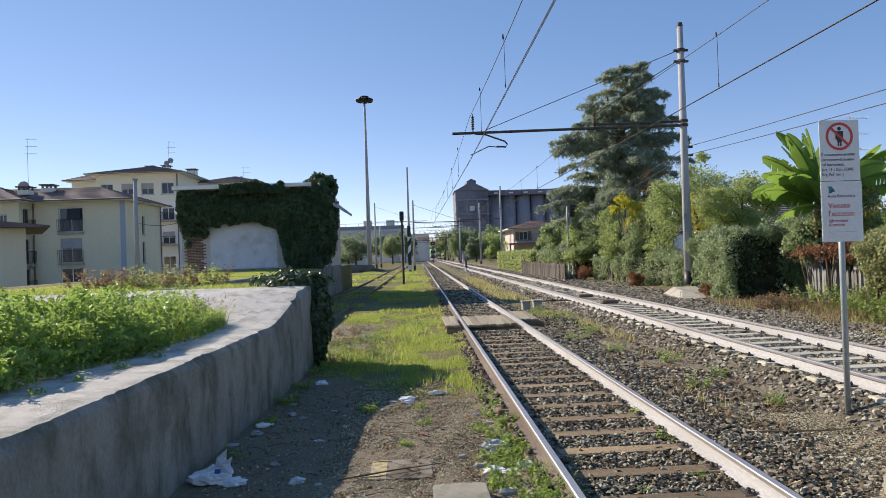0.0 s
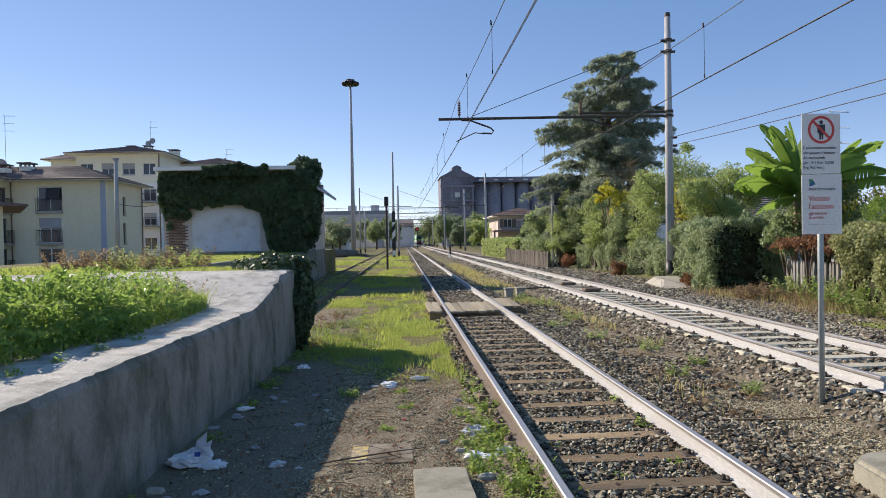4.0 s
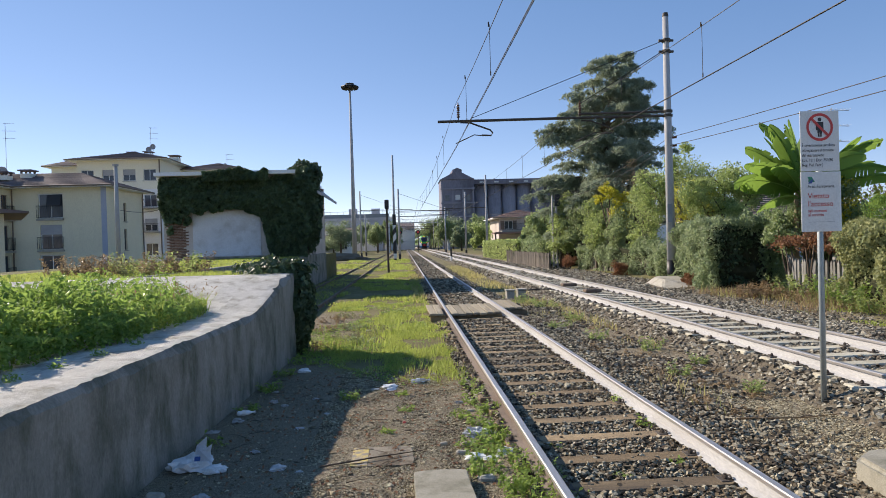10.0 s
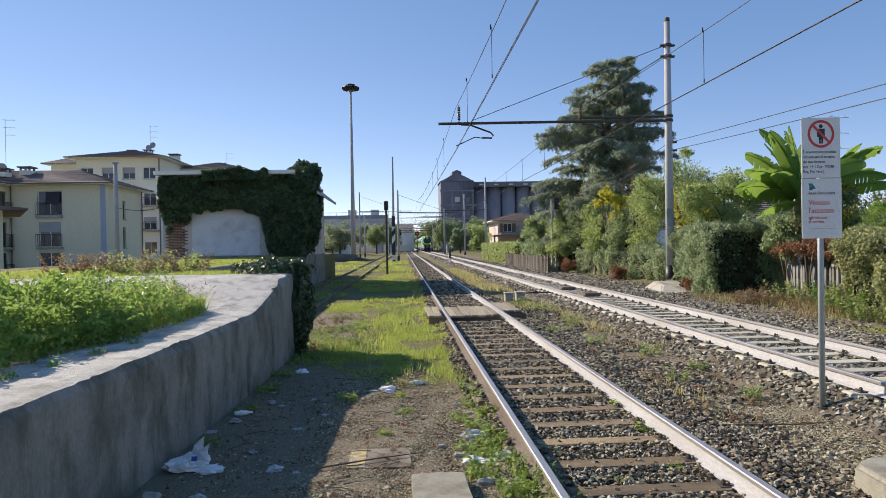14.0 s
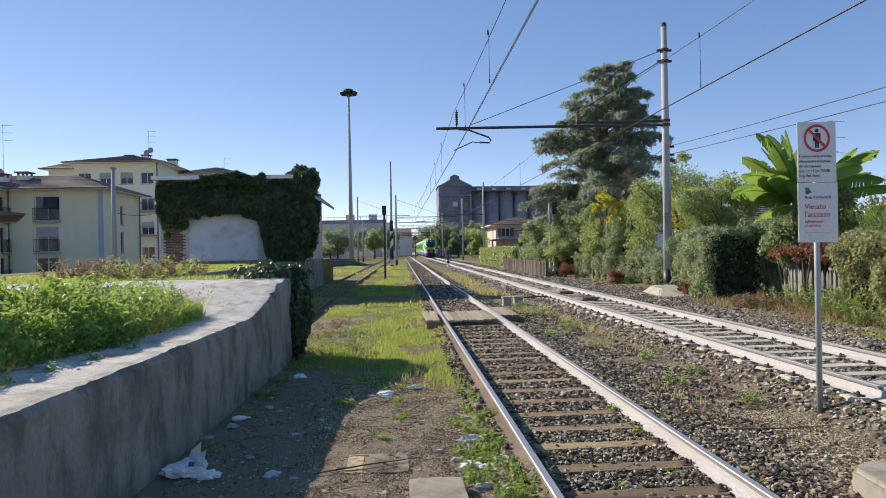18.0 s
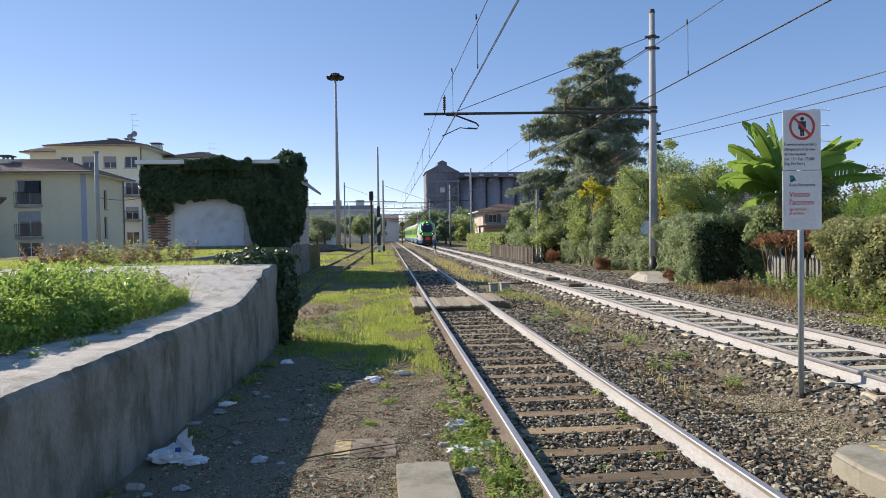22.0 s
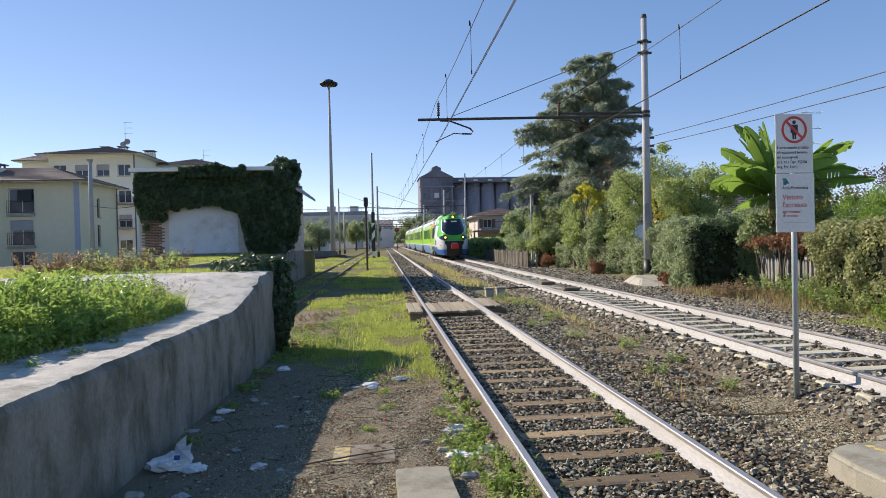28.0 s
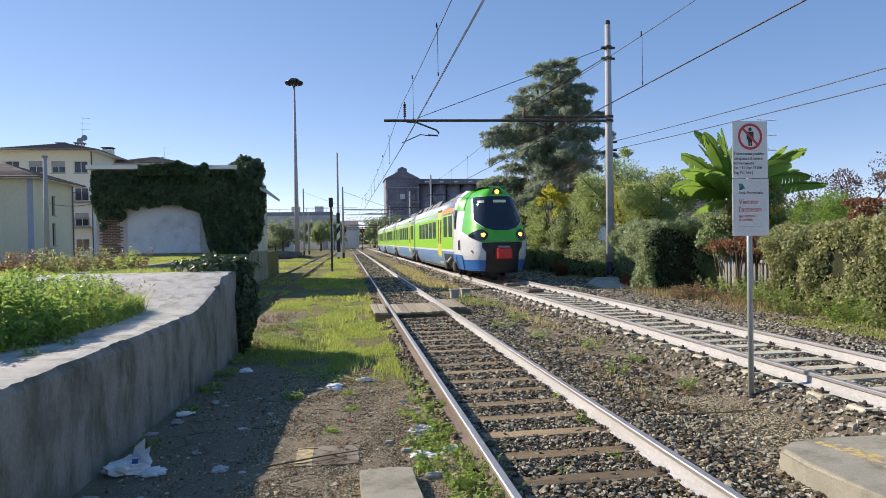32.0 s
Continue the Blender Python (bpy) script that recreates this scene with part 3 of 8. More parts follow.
def text_mesh(body, size, align="LEFT"):
    """The letters of the built-in font as a thin mesh in the xz plane, facing -y."""
    cu = bpy.data.curves.new("lettering", "FONT")
    cu.body, cu.size, cu.align_x, cu.extrude, cu.resolution_u = body, size, align, 0.0008, 3
    ob = bpy.data.objects.new("lettering", cu)
    scene.collection.objects.link(ob)
    me = bpy.data.meshes.new_from_object(ob.evaluated_get(bpy.context.evaluated_depsgraph_get()))
    me.transform(Matrix.Rotation(radians(90), 4, "X"))
    bpy.data.objects.remove(ob)
    bpy.data.curves.remove(cu)
    me.materials.clear()
    return me


def smooth_step(v, a, b):
    t = np.clip((v - a) / (b - a), 0, 1)
    return t * t * (3 - 2 * t)

# ---- ground ----
NEAR_X, FAR_X = 1.8685, 6.03   # track centre lines
NEAR_TOP, FAR_TOP = 0.25, 0.45  # rail heads


def ground_z(x, y):
    x, y = np.asarray(x, float), np.asarray(y, float)
    z = 0.03 * smooth_step(x, 3.2, 3.8) + 0.17 * smooth_step(x, 4.95, 5.5) - 0.02 * smooth_step(x, 7.6, 8.6) + 0.08 * smooth_step(x, 9.0, 12)
    z = z + 0.05 * smooth_step(x, 0.72, 1.05) * (1 - smooth_step(x, 2.9, 3.4))
    return z


def grass_cover(x, y):
    c = smooth_step(y, 7.5, 11) * (1 - smooth_step(x, 0.6, 1.1)) * (1 - 0.35 * smooth_step(y, 60, 110))
    c = c * (0.1 + 0.9 * np.maximum(smooth_step(x + 0.6 + (y - 9.5) * 0.42, -0.5, 0.5) * (1 - smooth_step(y, 13, 14.5)) + smooth_step(x, -1.7, -0.8) * smooth_step(y, 13, 14.5), smooth_step(y, 18, 22)))
    c = c * np.where(y > 17, 1 - 0.8 * np.exp(-((x + 3.59 - 0.0087 * (y - 15)) / 1.0) ** 4), 1.0)
    c = np.maximum(c, 0.55 * smooth_step(x, 3.2, 3.7) * (1 - smooth_step(x, 4.4, 4.8)) * smooth_step(y, 12, 17))
    c = np.maximum(c, 0.85 * smooth_step(x, 9.8, 10.8) + 0.5 * smooth_step(x, 9.0, 9.6) * (1 - smooth_step(y, 12, 15)))
    return np.maximum(c, 0.8 * (x < -2.5))


def ground():
    xs = np.unique(np.concatenate([np.arange(-12, 14, 0.2), np.linspace(-60, -12, 25), np.linspace(14, 60, 24), [-2500, -1200, -600, -300, -150, -90, 90, 150, 300, 600, 1200, 2500]]))
    ys = np.unique(np.concatenate([np.arange(-4, 45, 0.25), np.arange(45, 130, 2.0), [-2500, -900, -300, -100, -40, -15, 150, 200, 300, 450, 700, 1200, 2500]]))
    X, Y = np.meshgrid(xs, ys)
    rng = np.random.default_rng(4)
    Z = ground_z(X, Y) + rng.uniform(-0.008, 0.008, X.shape) * (np.abs(X) < 14)
    nx = len(xs)
    i = (np.arange(len(ys) - 1)[:, None] * nx + np.arange(nx - 1)[None]).ravel()
    ob = fast_mesh("ground", np.stack([X, Y, Z], -1).reshape(-1, 3), np.stack([i, i + 1, i + nx + 1, i + nx], 1), "ground", kind="structure", label="earth ground with gravel, moss and turf beside the railway", category="ground", smooth=True)
    at = ob.data.attributes.new("cover", "FLOAT", "POINT")
    at.data.foreach_set("value", grass_cover(X, Y).ravel().astype(np.float32))


ground()


def bank(name, poly, y0, y1, label):
    part(name, prismed(poly, y0, y1, "y"), "bed", None, label, kind="structure")["category"] = "ballast"


bank("ballast_bed", [(0.82, -0.1), (0.95, 0.02), (1.1, 0.065), (2.9, 0.07), (3.15, 0.04), (3.4, -0.1)], -3, 320, "dirty ballast bed under the side track, darkened for shade between stones")
bank("ballast_bed", [(4.55, -0.1), (4.7, 0.05), (5.02, 0.245), (7.35, 0.25), (8.2, 0.25), (9.0, 0.05), (9.0, -0.1)], -3, 320, "ballast bed under the main track, darkened for shade between stones")


# ---- tracks ----
def rail_shape():
    head = [(-0.035, -0.036), (-0.035, -0.008), (-0.026, 0), (0.026, 0), (0.035, -0.008), (0.035, -0.036)]
    web = [(-0.075, -0.16), (-0.075, -0.148), (-0.012, -0.128), (-0.0085, -0.05), (-0.033, -0.037), (0.033, -0.037), (0.0085, -0.05), (0.012, -0.128), (0.075, -0.148), (0.075, -0.16)]
    return head, web


def rail(track, x, top, y0, y1, web_mat, head_mat="steel", label=""):
    head, web = rail_shape()
    ob = part("rail", prismed([(x + a, top + b) for a, b in web], y0, y1), web_mat, track, label)
    part("rail_head", prismed([(x + a, top + b) for a, b in head], y0, y1), head_mat, ob, "worn bright steel running surface")


def fastener():
    bm = boxed(-0.055, 0.055, -0.06, 0.06, 0, 0.014, 0.004)
    tube(bm, [(0, 0, 0.01), (0, 0, 0.055)], 0.013, 8)
    tube(bm, [(0, 0, 0.02), (0, 0, 0.042)], 0.022, 6)
    tube(bm, [(-0.03, -0.04, 0.03), (-0.045, 0, 0.035), (-0.03, 0.04, 0.03)], 0.008, 6)
    return bm


def near_track():
    t = thing("side_track", "side track with lime-whitened rails on old wooden sleepers", "railway track", (0, 0, 0))
    rail(t, NEAR_X - 0.7525, NEAR_TOP, -3, 320, "rail_worn", label="rail with rusty brown sides")
    rail(t, NEAR_X + 0.7525, NEAR_TOP, -3, 320, "rail_white", label="rail with a limewashed white web")
    rng = random.Random(7)
    proto = part("sleeper", boxed(-0.94, 0.94, -0.11, 0.11, -0.14, 0, 0.015), "sleeper_wood", t)
    clip = None
    y, k = 2.473 - 0.623 * 8, 0
    while y < 105:
        m = pose(NEAR_X + rng.uniform(-0.04, 0.04), y + rng.uniform(-0.03, 0.03), NEAR_TOP - 0.152, 0, 0, rng.uniform(-1, 1))
        if k == 0:
            proto.matrix_basis = m
        else:
            again("sleeper", proto, m, t)
        if y < 22:
            for dx in (-0.865, -0.64, 0.64, 0.865):
                mm = pose(NEAR_X + dx, y, NEAR_TOP - 0.16, 0, 0, 180 if dx > 0 else 0)
                if clip is None:
                    clip = part("fastener", fastener(), "iron", t, "rusty rail bolt and clip")
                    clip.matrix_basis = mm
                else:
                    again("fastener", clip, mm, t)
        y += 0.623
        k += 1


def far_track():
    t = thing("main_track", "main track with white-painted rails on concrete sleepers", "railway track", (0, 0, 0))
    for s in (-1, 1):
        rail(t, FAR_X + s * 0.7525, FAR_TOP, -3, 320, "rail_white", label="rail painted white against heat")
    rng = random.Random(8)
    bm = boxed(-1.0, 1.0, -0.13, 0.13, -0.2, 0, 0.02)
    for v in bm.verts:
        if abs(v.co.x) < 0.3 and v.co.z > -0.1:
            v.co.z -= 0.03
    proto = part("sleeper", bm, "sleeper_conc", t)
    clip = None
    y, k = 4.0 - 0.6 * 11, 0
    while y < 112:
        m = pose(FAR_X + rng.uniform(-0.015, 0.015), y + rng.uniform(-0.02, 0.02), FAR_TOP - 0.158, 0, 0, rng.uniform(-0.5, 0.5))
        if k == 0:
            proto.matrix_basis = m
        else:
            again("sleeper", proto, m, t)
        if y < 24:
            for dx in (-0.865, -0.64, 0.64, 0.865):
                mm = pose(FAR_X + dx, y, FAR_TOP - 0.158, 0, 0, 180 if dx > 0 else 0)
                if clip is None:
                    clip = part("fastener", fastener(), "iron", t, "rusty spring clip")
                    clip.matrix_basis = mm
                else:
                    again("fastener", clip, mm, t)
        y += 0.6
        k += 1


def siding():
    """An overgrown siding whose rails lie in the turf beside the dock."""
    t = thing("overgrown_siding", "disused siding with rusty rails sunk in turf", "railway track", (-2.84, 15.2, 0), rz=-0.5)
    rail(t, 0, 0.14, 0, 110, "rail_rust", "rail_rust")
    rail(t, -1.5, 0.10, 0, 110, "rail_rust", "rail_rust")


near_track()
far_track()
siding()


# ---- loose ballast ----
def strew(rng, x0, x1, y0, y1, per_m2):
    n = int((x1 - x0) * (y1 - y0) * per_m2)
    return rng.uniform(x0, x1, n), rng.uniform(y0, y1, n)


def ballast():
    rng = np.random.default_rng(11)
    sets = []
    for y0, y1, dens, size in ((-3, 2.8, 420, 0.034), (2.8, 8, 2200, 0.0225), (8, 13, 1250, 0.028), (13, 22, 420, 0.043), (22, 45, 130, 0.063), (45, 100, 45, 0.085)):
        x, y = strew(rng, 1.0 if y0 < 8 else 0.8, 3.4, y0, y1, dens)
        inside = np.abs(x - NEAR_X) < 0.94
        slot = np.abs(((y - 2.473 + 0.3115) % 0.623) - 0.3115) < 0.105
        keep = ~(inside & slot & (rng.uniform(size=len(x)) < 0.90)) & (np.abs(np.abs(x - NEAR_X) - 0.7525) > 0.06)
        keep &= ~((y > 16.3) & (y < 19.9) & (x > 0.6) & (x < 3.3))
        x, y = x[keep], y[keep]
        z = np.interp(x, [0.8, 1.05, 2.9, 3.2, 3.45], [0.02, 0.075, 0.08, 0.05, 0.03]) + rng.uniform(-0.025, 0.025, len(x))
        sets.append(rocks(rng, np.stack([x, y, z], 1), size * rng.uniform(0.6, 1.5, len(x)), plain=y0 > 10 or y0 < 0))
    fast_mesh("side_track_ballast", *joined(*sets), "ballast", kind="stuff", label="brown and grey broken ballast stones between the sleepers", category="gravel")
    sets = []
    for y0, y1, dens, size in ((-3, 4, 260, 0.04), (4, 10, 760, 0.036), (10.1, 15, 640, 0.041), (15, 26, 320, 0.047), (26, 55, 75, 0.085), (55, 110, 22, 0.12)):
        x, y = strew(rng, 4.7, 8.95, y0, y1, dens)
        zb = np.where(x < 5.05, 0.245 - (5.05 - x) * 0.62, np.where(x > 7.35, 0.25 + 0.03 * np.sin(x * 5) - 0.16 * np.clip(x - 8.2, 0, 1), 0.245))
        inside = np.abs(x - FAR_X) < 1.0
        slot = np.abs(((y - 4.0 + 0.3) % 0.6) - 0.3) < 0.13
        keep = ~(inside & slot) & (np.abs(np.abs(x - FAR_X) - 0.7525) > 0.06)
        x, y, zb = x[keep], y[keep], zb[keep]
        z = zb + rng.uniform(-0.02, 0.035, len(x))
        sets.append(rocks(rng, np.stack([x, y, z], 1), size * rng.uniform(0.6, 1.5, len(x)), plain=y0 > 10 or y0 < 0))
    for y0, y1, dens, size in ((9, 20, 130, 0.034), (20, 30, 130, 0.045), (30, 48, 55, 0.07)):
        x, y = strew(rng, 8.9, 10.6, y0, y1, dens)
        k = rng.uniform(size=len(x)) < 1.15 - 0.6 * (x - 8.9)
        x, y = x[k], y[k]
        sets.append(rocks(rng, np.stack([x, y, ground_z(x, y) + rng.uniform(-0.01, 0.02, len(x))], 1), size * rng.uniform(0.6, 1.5, len(x)), plain=True))
    fast_mesh("main_track_ballast", *joined(*sets), "ballast_grey", kind="stuff", label="grey broken ballast stones of the main track", category="gravel")
    sets = []
    for y0, y1, dens, size in ((3.2, 7, 1500, 0.0235), (7, 12, 950, 0.029), (12, 24, 330, 0.040)):
        x, y = strew(rng, 3.3, 4.5, y0, y1, dens)
        keep = np.array([noise.noise(Vector((a * 1.1, b * 0.6, 3.0))) > -0.22 for a, b in zip(x, y)])
        keep &= ~((y > 5.4) & (y < 8.2) & (x > 3.85 + 0.2 * np.sin(y * 3)) & (rng.uniform(size=len(x)) < 0.9))
        x, y = x[keep], y[keep]
        sets.append(rocks(rng, np.stack([x, y, ground_z(x, y) + rng.uniform(-0.01, 0.015, len(x))], 1), size * rng.uniform(0.5, 1.7, len(x)), plain=y0 > 10 or y0 < 0))
    fast_mesh("scattered_ballast", *joined(*sets), "ballast", kind="stuff", label="scattered ballast stones between the two tracks", category="gravel")
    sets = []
    # pale grit is densest on the path strip, to brighten it like sunlit ground
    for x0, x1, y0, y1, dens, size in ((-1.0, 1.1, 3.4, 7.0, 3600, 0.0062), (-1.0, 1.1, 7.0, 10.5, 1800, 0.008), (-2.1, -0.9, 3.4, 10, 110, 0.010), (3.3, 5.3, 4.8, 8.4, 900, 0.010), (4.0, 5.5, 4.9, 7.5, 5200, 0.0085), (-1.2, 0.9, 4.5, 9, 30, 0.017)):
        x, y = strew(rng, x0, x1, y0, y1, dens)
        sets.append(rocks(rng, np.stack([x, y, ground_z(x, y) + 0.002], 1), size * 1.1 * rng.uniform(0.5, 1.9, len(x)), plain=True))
    fast_mesh("fine_gravel", *joined(*sets), "pebble", kind="stuff", label="fine pale gravel on the trodden ground, thickest where it should look sunlit", category="gravel")


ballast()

# ---- loading dock ----
DECK = 1.58


def dock_edge(y):
    return -2.52 + 0.038 * y


def dock_top(y):
    return 1.10 + (DECK - 0.02 - 1.10) * float(smooth_step(np.array(y), 9.3, 12.2))


def dock():
    d = thing("loading_dock", "old cracked concrete loading dock with a ramped end", "loading dock", (0, 0, 0))
    ys = [-3 + 0.05 * i for i in range(306)]
    rng = random.Random(5)
    bm = bmesh.new()
    rows = []
    for y in ys:
        x, z = dock_edge(y), dock_top(y)
        chip = 0.08 * max(0, noise.noise(Vector((0, y * 1.7, 2.0)))) + 0.09 * max(0, noise.noise(Vector((0, y * 6.0, 2.0))) - 0.05) + rng.uniform(0, 0.012)
        rows.append([bm.verts.new(p) for p in ((x, y, -0.1), (x + 0.012 * noise.noise(Vector((3, y, 0))), y, 0.5), (x - 0.004, y, z - 0.06 - chip), (x - 0.035 - chip, y, z - 0.012), (x - 0.11 - chip * 1.5, y, z), (x - 0.62, y, z + 0.006), (x - 0.62, y, -0.1))])
    for a, b in zip(rows, rows[1:]):
        for k in (0, 1, 2, 5):
            bm.faces.new((a[k], a[k + 1], b[k + 1], b[k]))
    bm.faces.new(rows[0])
    bm.faces.new(rows[-1][::-1])
    lip = bmesh.new()
    strips = [[lip.verts.new(v.co) for v in row[3:6]] for row in rows]
    for a, b in zip(strips, strips[1:]):
        for k in range(2):
            lip.faces.new((a[k], a[k + 1], b[k + 1], b[k]))
    part("dock_edge", lip, "dock_top", d, "crumbling concrete edge, paled in colour as if sunlit")
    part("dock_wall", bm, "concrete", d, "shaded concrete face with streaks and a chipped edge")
    bm = bmesh.new()
    rows = []
    for y in ys:
        z = dock_top(y)
        rows.append([bm.verts.new((x, y, z + 0.004 + 0.012 * noise.noise(Vector((x, y, 1))) - 0.02 * (x < -3.2) * (y < 9))) for x in np.linspace(dock_edge(y) - 0.6, -9.5, 24)])
    for a, b in zip(rows, rows[1:]):
        for k in range(23):
            bm.faces.new((a[k], b[k], b[k + 1], a[k + 1]))
    part("dock_surface", bm, "dock_top", d, "worn concrete top rising to a ramp, paled in colour as if sunlit")
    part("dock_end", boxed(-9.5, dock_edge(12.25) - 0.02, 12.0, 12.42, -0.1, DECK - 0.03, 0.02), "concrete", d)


dock()
deck = part("deck_turf", boxed(-11.6, -4.75, 12.4, 46, -0.1, DECK - 0.02), "ground", None, "raised turf deck around the old goods shed", kind="structure")
deck["category"] = "ground"
at = deck.data.attributes.new("cover", "FLOAT", "POINT")
at.data.foreach_set("value", [1.0] * len(deck.data.vertices))
part("deck_kerb", boxed(-4.95, -4.70, 12.4, 31.4, -0.1, DECK, 0.02), "concrete", None, "concrete kerb along the raised deck", kind="structure")["category"] = "kerb"


# ---- goods shed, overgrown with ivy ----
def shed():
    s = thing("goods_shed", "old brick goods shed with white render, overgrown with dark ivy", "shed", (-4.75, 31.5, DECK))
    W, D, H = 6.6, 8.1, 3.95
    part("plinth", boxed(-W - 0.06, 0.06, -0.06, D + 0.06, -DECK, 0.06, 0.02), "concrete", s, "dark concrete plinth")
    part("front_wall", boxed(-W, 0, 0, 0.35, 0.06, H), "plaster", s, "stained plaster front wall")
    part("side_wall", wall_grid([0, D], [0.06, H - 0.3], [(2.2, 3.6, 0.06, 2.4), (5.2, 6.6, 0.9, 2.4)], 0.3), "plaster", s, "peeling plaster side wall").matrix_basis = pose(0, 0.352, 0, 0, 0, 90)
    part("side_wall", boxed(-W, -W + 0.3, 0.352, D, 0.06, H), "brick", s)
    part("rear_wall", boxed(-W, 0, D, D + 0.3, 0.06, H), "brick", s)
    part("door", boxed(-0.22, -0.16, 2.55, 3.95, 0.06, 2.4), "board", s, "closed board door")
    part("shutter", boxed(-0.22, -0.16, 5.55, 6.95, 0.9, 2.4), "board", s, "closed board shutter")
    part("panel", boxed(-5.25, -2.05, -0.03, -0.002, 0.12, 2.3, 0.008), "plaster_blue", s, "smooth white render panel")
    part("threshold", boxed(-4.9, -1.6, -0.35, -0.065, -0.02, 0.1, 0.02), "concrete", s, "dark worn threshold slab")
    part("roof_slab", boxed(-W - 0.18, -0.13, -0.62, D + 0.4, H + 0.002, H + 0.18, 0.01), "white_wall", s, "pale flat concrete roof edge")
    part("eave", prismed([(-0.6, H + 0.15), (0.75, H - 0.95), (0.75, H - 0.80), (-0.5, H + 0.20)], -0.35, D + 0.4), "pole_conc", s, "sloping eave slab")
    part("downpipe", tubed([(0.08, 0.5, H - 0.6), (0.08, 0.5, 0.1)], 0.05), "iron", s)
    # bare brick where the plaster is gone, course by course
    rng = random.Random(3)
    proto = None
    for r in range(26):
        for c in range(5):
            x = -W + 0.12 + c * 0.262 + (0.13 if r % 2 else 0)
            if x + 0.25 > -W + 1.18 + 0.2 * noise.noise(Vector((r * 0.25, 0, 0))):
                continue
            m = pose(x + 0.125, -0.012 + rng.uniform(-0.006, 0.006), 0.12 + r * 0.075, 0, 0, 0)
            if proto is None:
                proto = part("brick", boxed(-0.122, 0.122, -0.02, 0.02, -0.031, 0.031, 0.004), "brick", s)
                proto.matrix_basis = m
            else:
                again("brick", proto, m, s)
    # ivy: thick on the front, over the roof edge and down the corner
    rng = np.random.default_rng(21)
    n = 60000
    x = rng.uniform(-W - 0.05, 0.75, n)
    z = rng.uniform(0.0, H + 0.45, n)
    lump = np.array([noise.noise(Vector((a * 0.9, 0, b * 0.9))) for a, b in zip(x, z)])
    fine = np.array([noise.noise(Vector((a * 2.6, 5, b * 2.6))) for a, b in zip(x, z)])
    lower = 2.35 + 0.25 * fine + 0.15 * lump
    lower = lower - 0.28 * np.clip(np.abs(x + 3.6) / 1.5, 0, 1.3) ** 2
    lower = np.where(x < -5.2, 1.85 + (x + 5.2) * 0.10 + 0.5 * fine, lower)
    lower = np.where(x < -6.1, 1.3 - (x + 6.1) * 2.4 + 0.9 * fine, lower)
    lower = np.where(x > -2.0, 2.1 - (x + 2.0) * 4.0 + 0.3 * fine, lower)
    lower = np.where(x > 0.15, 1.2 + x * 2.6 + 0.3 * fine, lower)
    top = np.where((x < -4.5), H - 0.10, H + 0.26 + 0.25 * lump)
    top = np.where((x > -1.5) & (x < -0.15), H - 0.08, top)
    top = np.where(x > 0.0, H - 0.1 - x * 0.9, top)
    keep = (z > np.maximum(lower, 0.02)) & (z < top + 0.12 * fine)
    x, z, lump, fine, top = x[keep], z[keep], lump[keep], fine[keep], top[keep]
    y = -0.18 - 0.46 * (z > H - 0.25) * (top > H) - 0.30 * (lump + 0.3) - 0.15 * fine - rng.uniform(0, 0.16, len(x))
    V1 = leaves(rng, np.stack([x, y, z], 1), 0.15, 0.9, np.array([0, -1.0, 0.35]), 0.85, 0.5)
    P, d = lumps(rng, 6500, (-0.1, 1.1, H + 0.05), (0.75, 0.8, 0.62), 0.4, 0.6, 2.0)
    V2 = leaves(rng, P, 0.15, 0.9, d, 0.7)
    P, d = lumps(rng, 9000, (0.05, 0.9, H - 1.6), (0.75, 1.3, 1.9), 0.7)
    V3 = leaves(rng, P, 0.16, 0.9, d, 0.6, 0.4)
    P, d = lumps(rng, 2200, (-W + 0.25, 0.0, 2.7), (0.35, 0.4, 1.2), 0.4, 0.6, 2.2)
    V4 = leaves(rng, P, 0.14, 0.9, d, 0.6, 0.4)
    P, d = lumps(rng, 500, (0.55, 1.2, H - 0.15), (0.25, 0.3, 0.3), 0.1)
    V5 = leaves(rng, P, 0.11, 0.8, d, 0.9)
    iv = fast_mesh("ivy", *joined(V1, V2, V3, V4, V5), "ivy", None, "dense dark green ivy hanging over the shed front", kind="stuff", category="ivy")
    iv.matrix_basis = pose(-4.75, 31.5, DECK)


shed()


def dock_ivy():
    rng = np.random.default_rng(22)
    P, d = lumps(rng, 5200, (-2.05, 12.6, 0.85), (0.32, 0.5, 0.9), 0.5, 0.4, 2.5, 0.0)
    A = leaves(rng, P, 0.10, 0.85, d, 0.6, 0.5)
    P, d = lumps(rng, 2600, (-2.55, 12.9, 1.62), (0.75, 0.7, 0.22), 0.2, 0.5, 2.5)
    C = leaves(rng, P, 0.10, 0.85, d + (0, 0, 0.6), 0.6)
    fast_mesh("dock_ivy", *joined(A, C), "ivy", None, "ivy tumbling over the end of the dock", kind="stuff", category="ivy")


dock_ivy()

